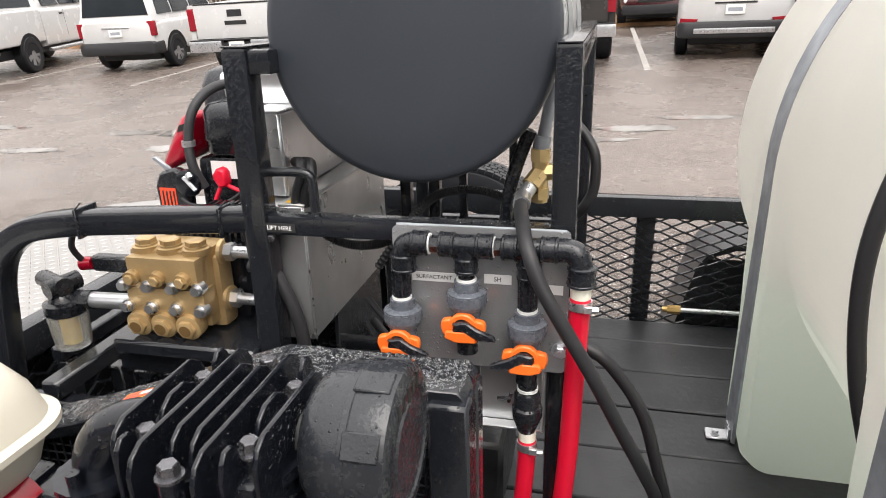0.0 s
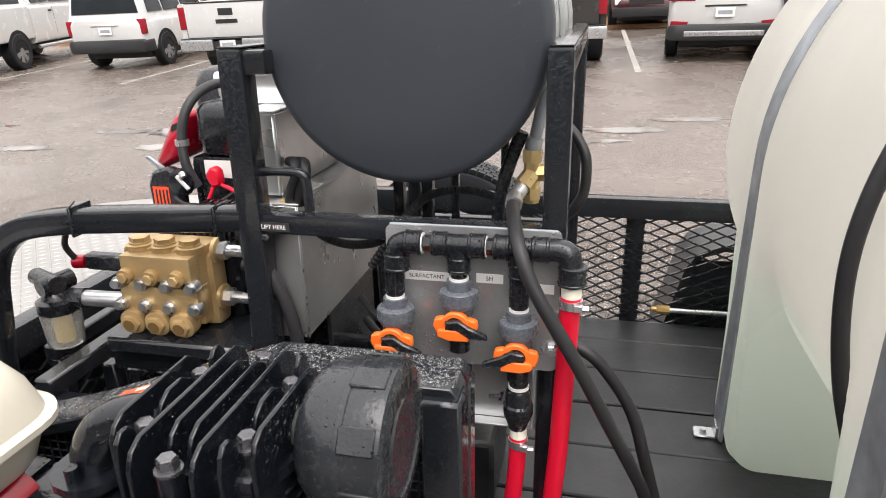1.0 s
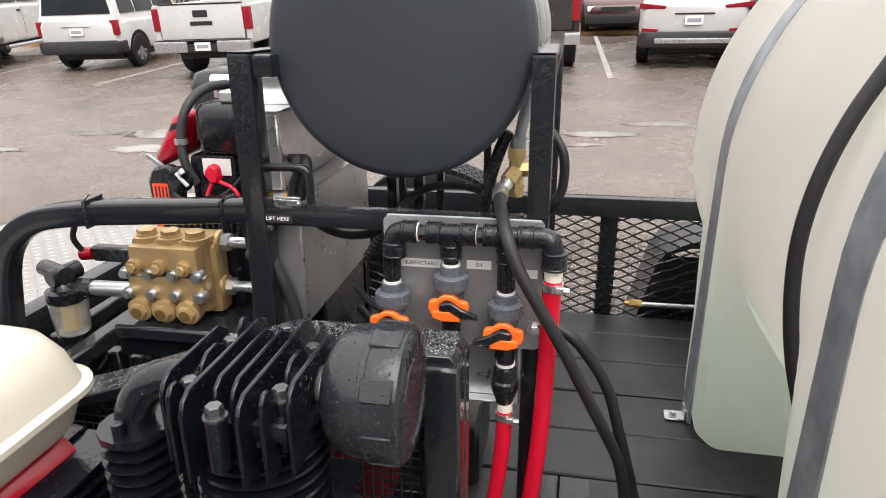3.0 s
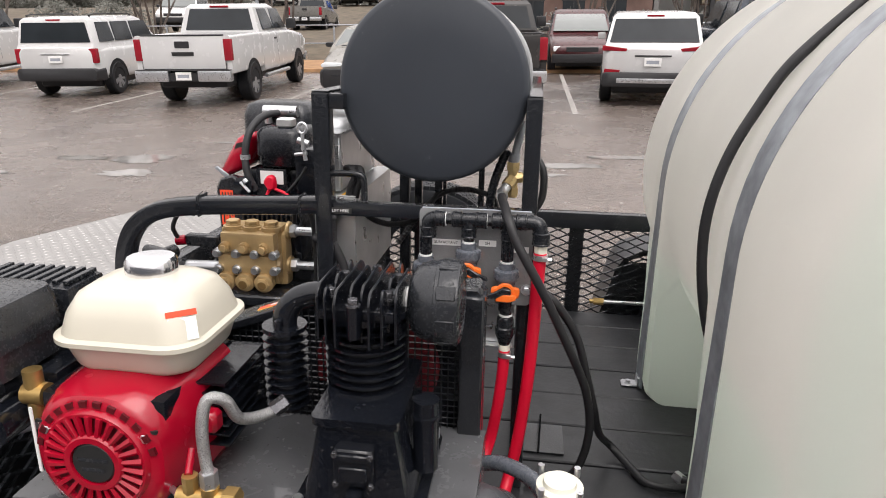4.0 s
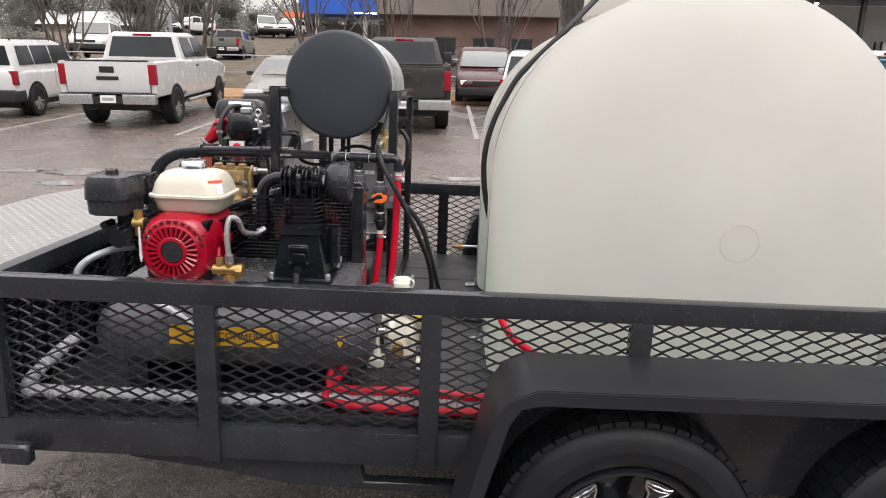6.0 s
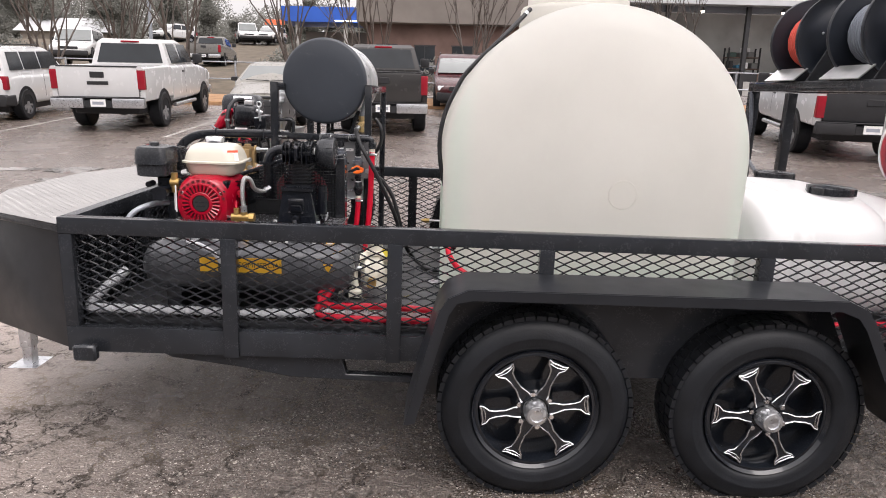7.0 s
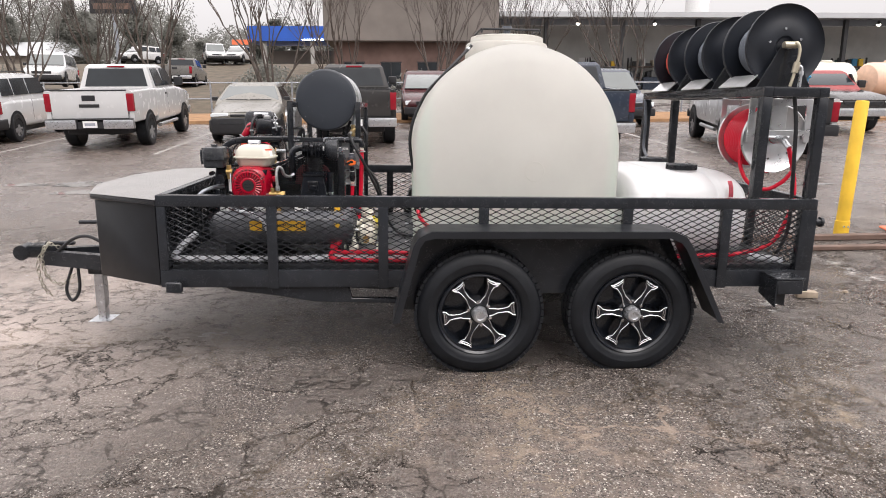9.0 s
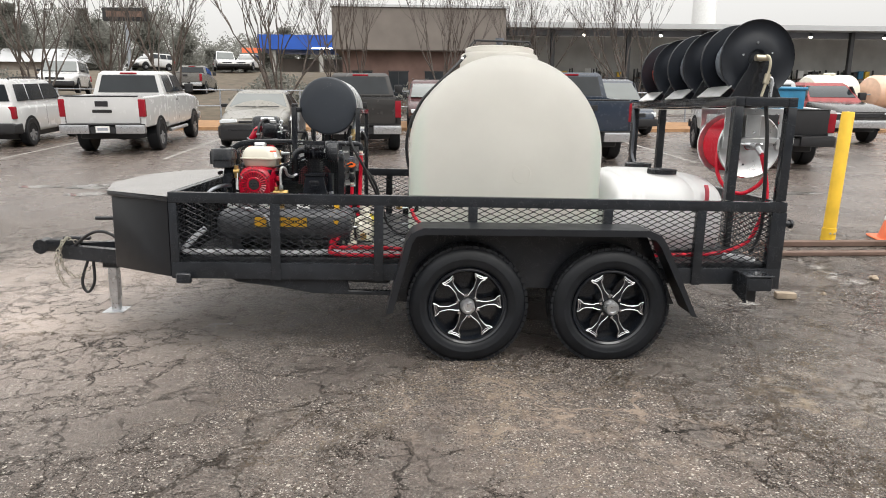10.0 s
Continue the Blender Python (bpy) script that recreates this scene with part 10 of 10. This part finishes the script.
crowns = [pine_crown(s) for s in (1, 2, 3)]
trunk_me = done("trunk", B().rod((0, 0, 0), (0, 0, 0.9), 0.018, 0.006, n=7), BARK)
spots = [(-30 - i * 2.2 + rng.uniform(-1, 1), 84 + rng.uniform(-6, 12), rng.uniform(8.5, 12.5)) for i in range(26)] + [(-30 + i * 3.0 + rng.uniform(-1, 1), 105 + rng.uniform(-6, 12), rng.uniform(9, 13)) for i in range(14)] + [(15 + i * 4 + rng.uniform(-1, 1), 110 + rng.uniform(-6, 12), rng.uniform(7, 9)) for i in range(22)]
for i, (x, y, h) in enumerate(spots):
    t_ = thing("pine_tree", (0, 0, 0), "dark green pine far behind the lot", "tree", "far pines", m=Matrix.Translation((x, y, GZ)) @ Matrix.Rotation(i * 2.1, 4, "Z") @ Matrix.Diagonal((h * 1.25, h * 1.25, h, 1)))
    for nm, me in (("trunk", trunk_me), ("crown", crowns[i % 3])):
        o = new(nm, me)
        o.parent = t_

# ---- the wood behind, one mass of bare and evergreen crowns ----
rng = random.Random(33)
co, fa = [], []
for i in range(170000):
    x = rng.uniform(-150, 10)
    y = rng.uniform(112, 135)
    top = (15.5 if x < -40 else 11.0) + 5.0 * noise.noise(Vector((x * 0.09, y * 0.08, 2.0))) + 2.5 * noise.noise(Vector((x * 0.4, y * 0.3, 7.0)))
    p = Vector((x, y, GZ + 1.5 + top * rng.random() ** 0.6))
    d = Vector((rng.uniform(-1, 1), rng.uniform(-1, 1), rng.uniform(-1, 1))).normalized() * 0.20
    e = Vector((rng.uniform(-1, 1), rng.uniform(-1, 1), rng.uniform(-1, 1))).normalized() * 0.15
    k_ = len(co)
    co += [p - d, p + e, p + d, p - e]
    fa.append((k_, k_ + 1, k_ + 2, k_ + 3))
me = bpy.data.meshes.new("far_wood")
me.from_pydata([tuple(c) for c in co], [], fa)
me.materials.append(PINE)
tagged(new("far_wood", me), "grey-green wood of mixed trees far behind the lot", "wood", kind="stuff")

# ---- an unseen wall behind the walk, added to darken reflections ----
wl = B().box(-70, 70, -26.4, -26.0, 0.0, 7.5)
tagged(new("wall_south", done("wall_south", wl, SLATE)), "added unseen slate-grey wall that darkens reflections in black paint", "wall", kind="structure")
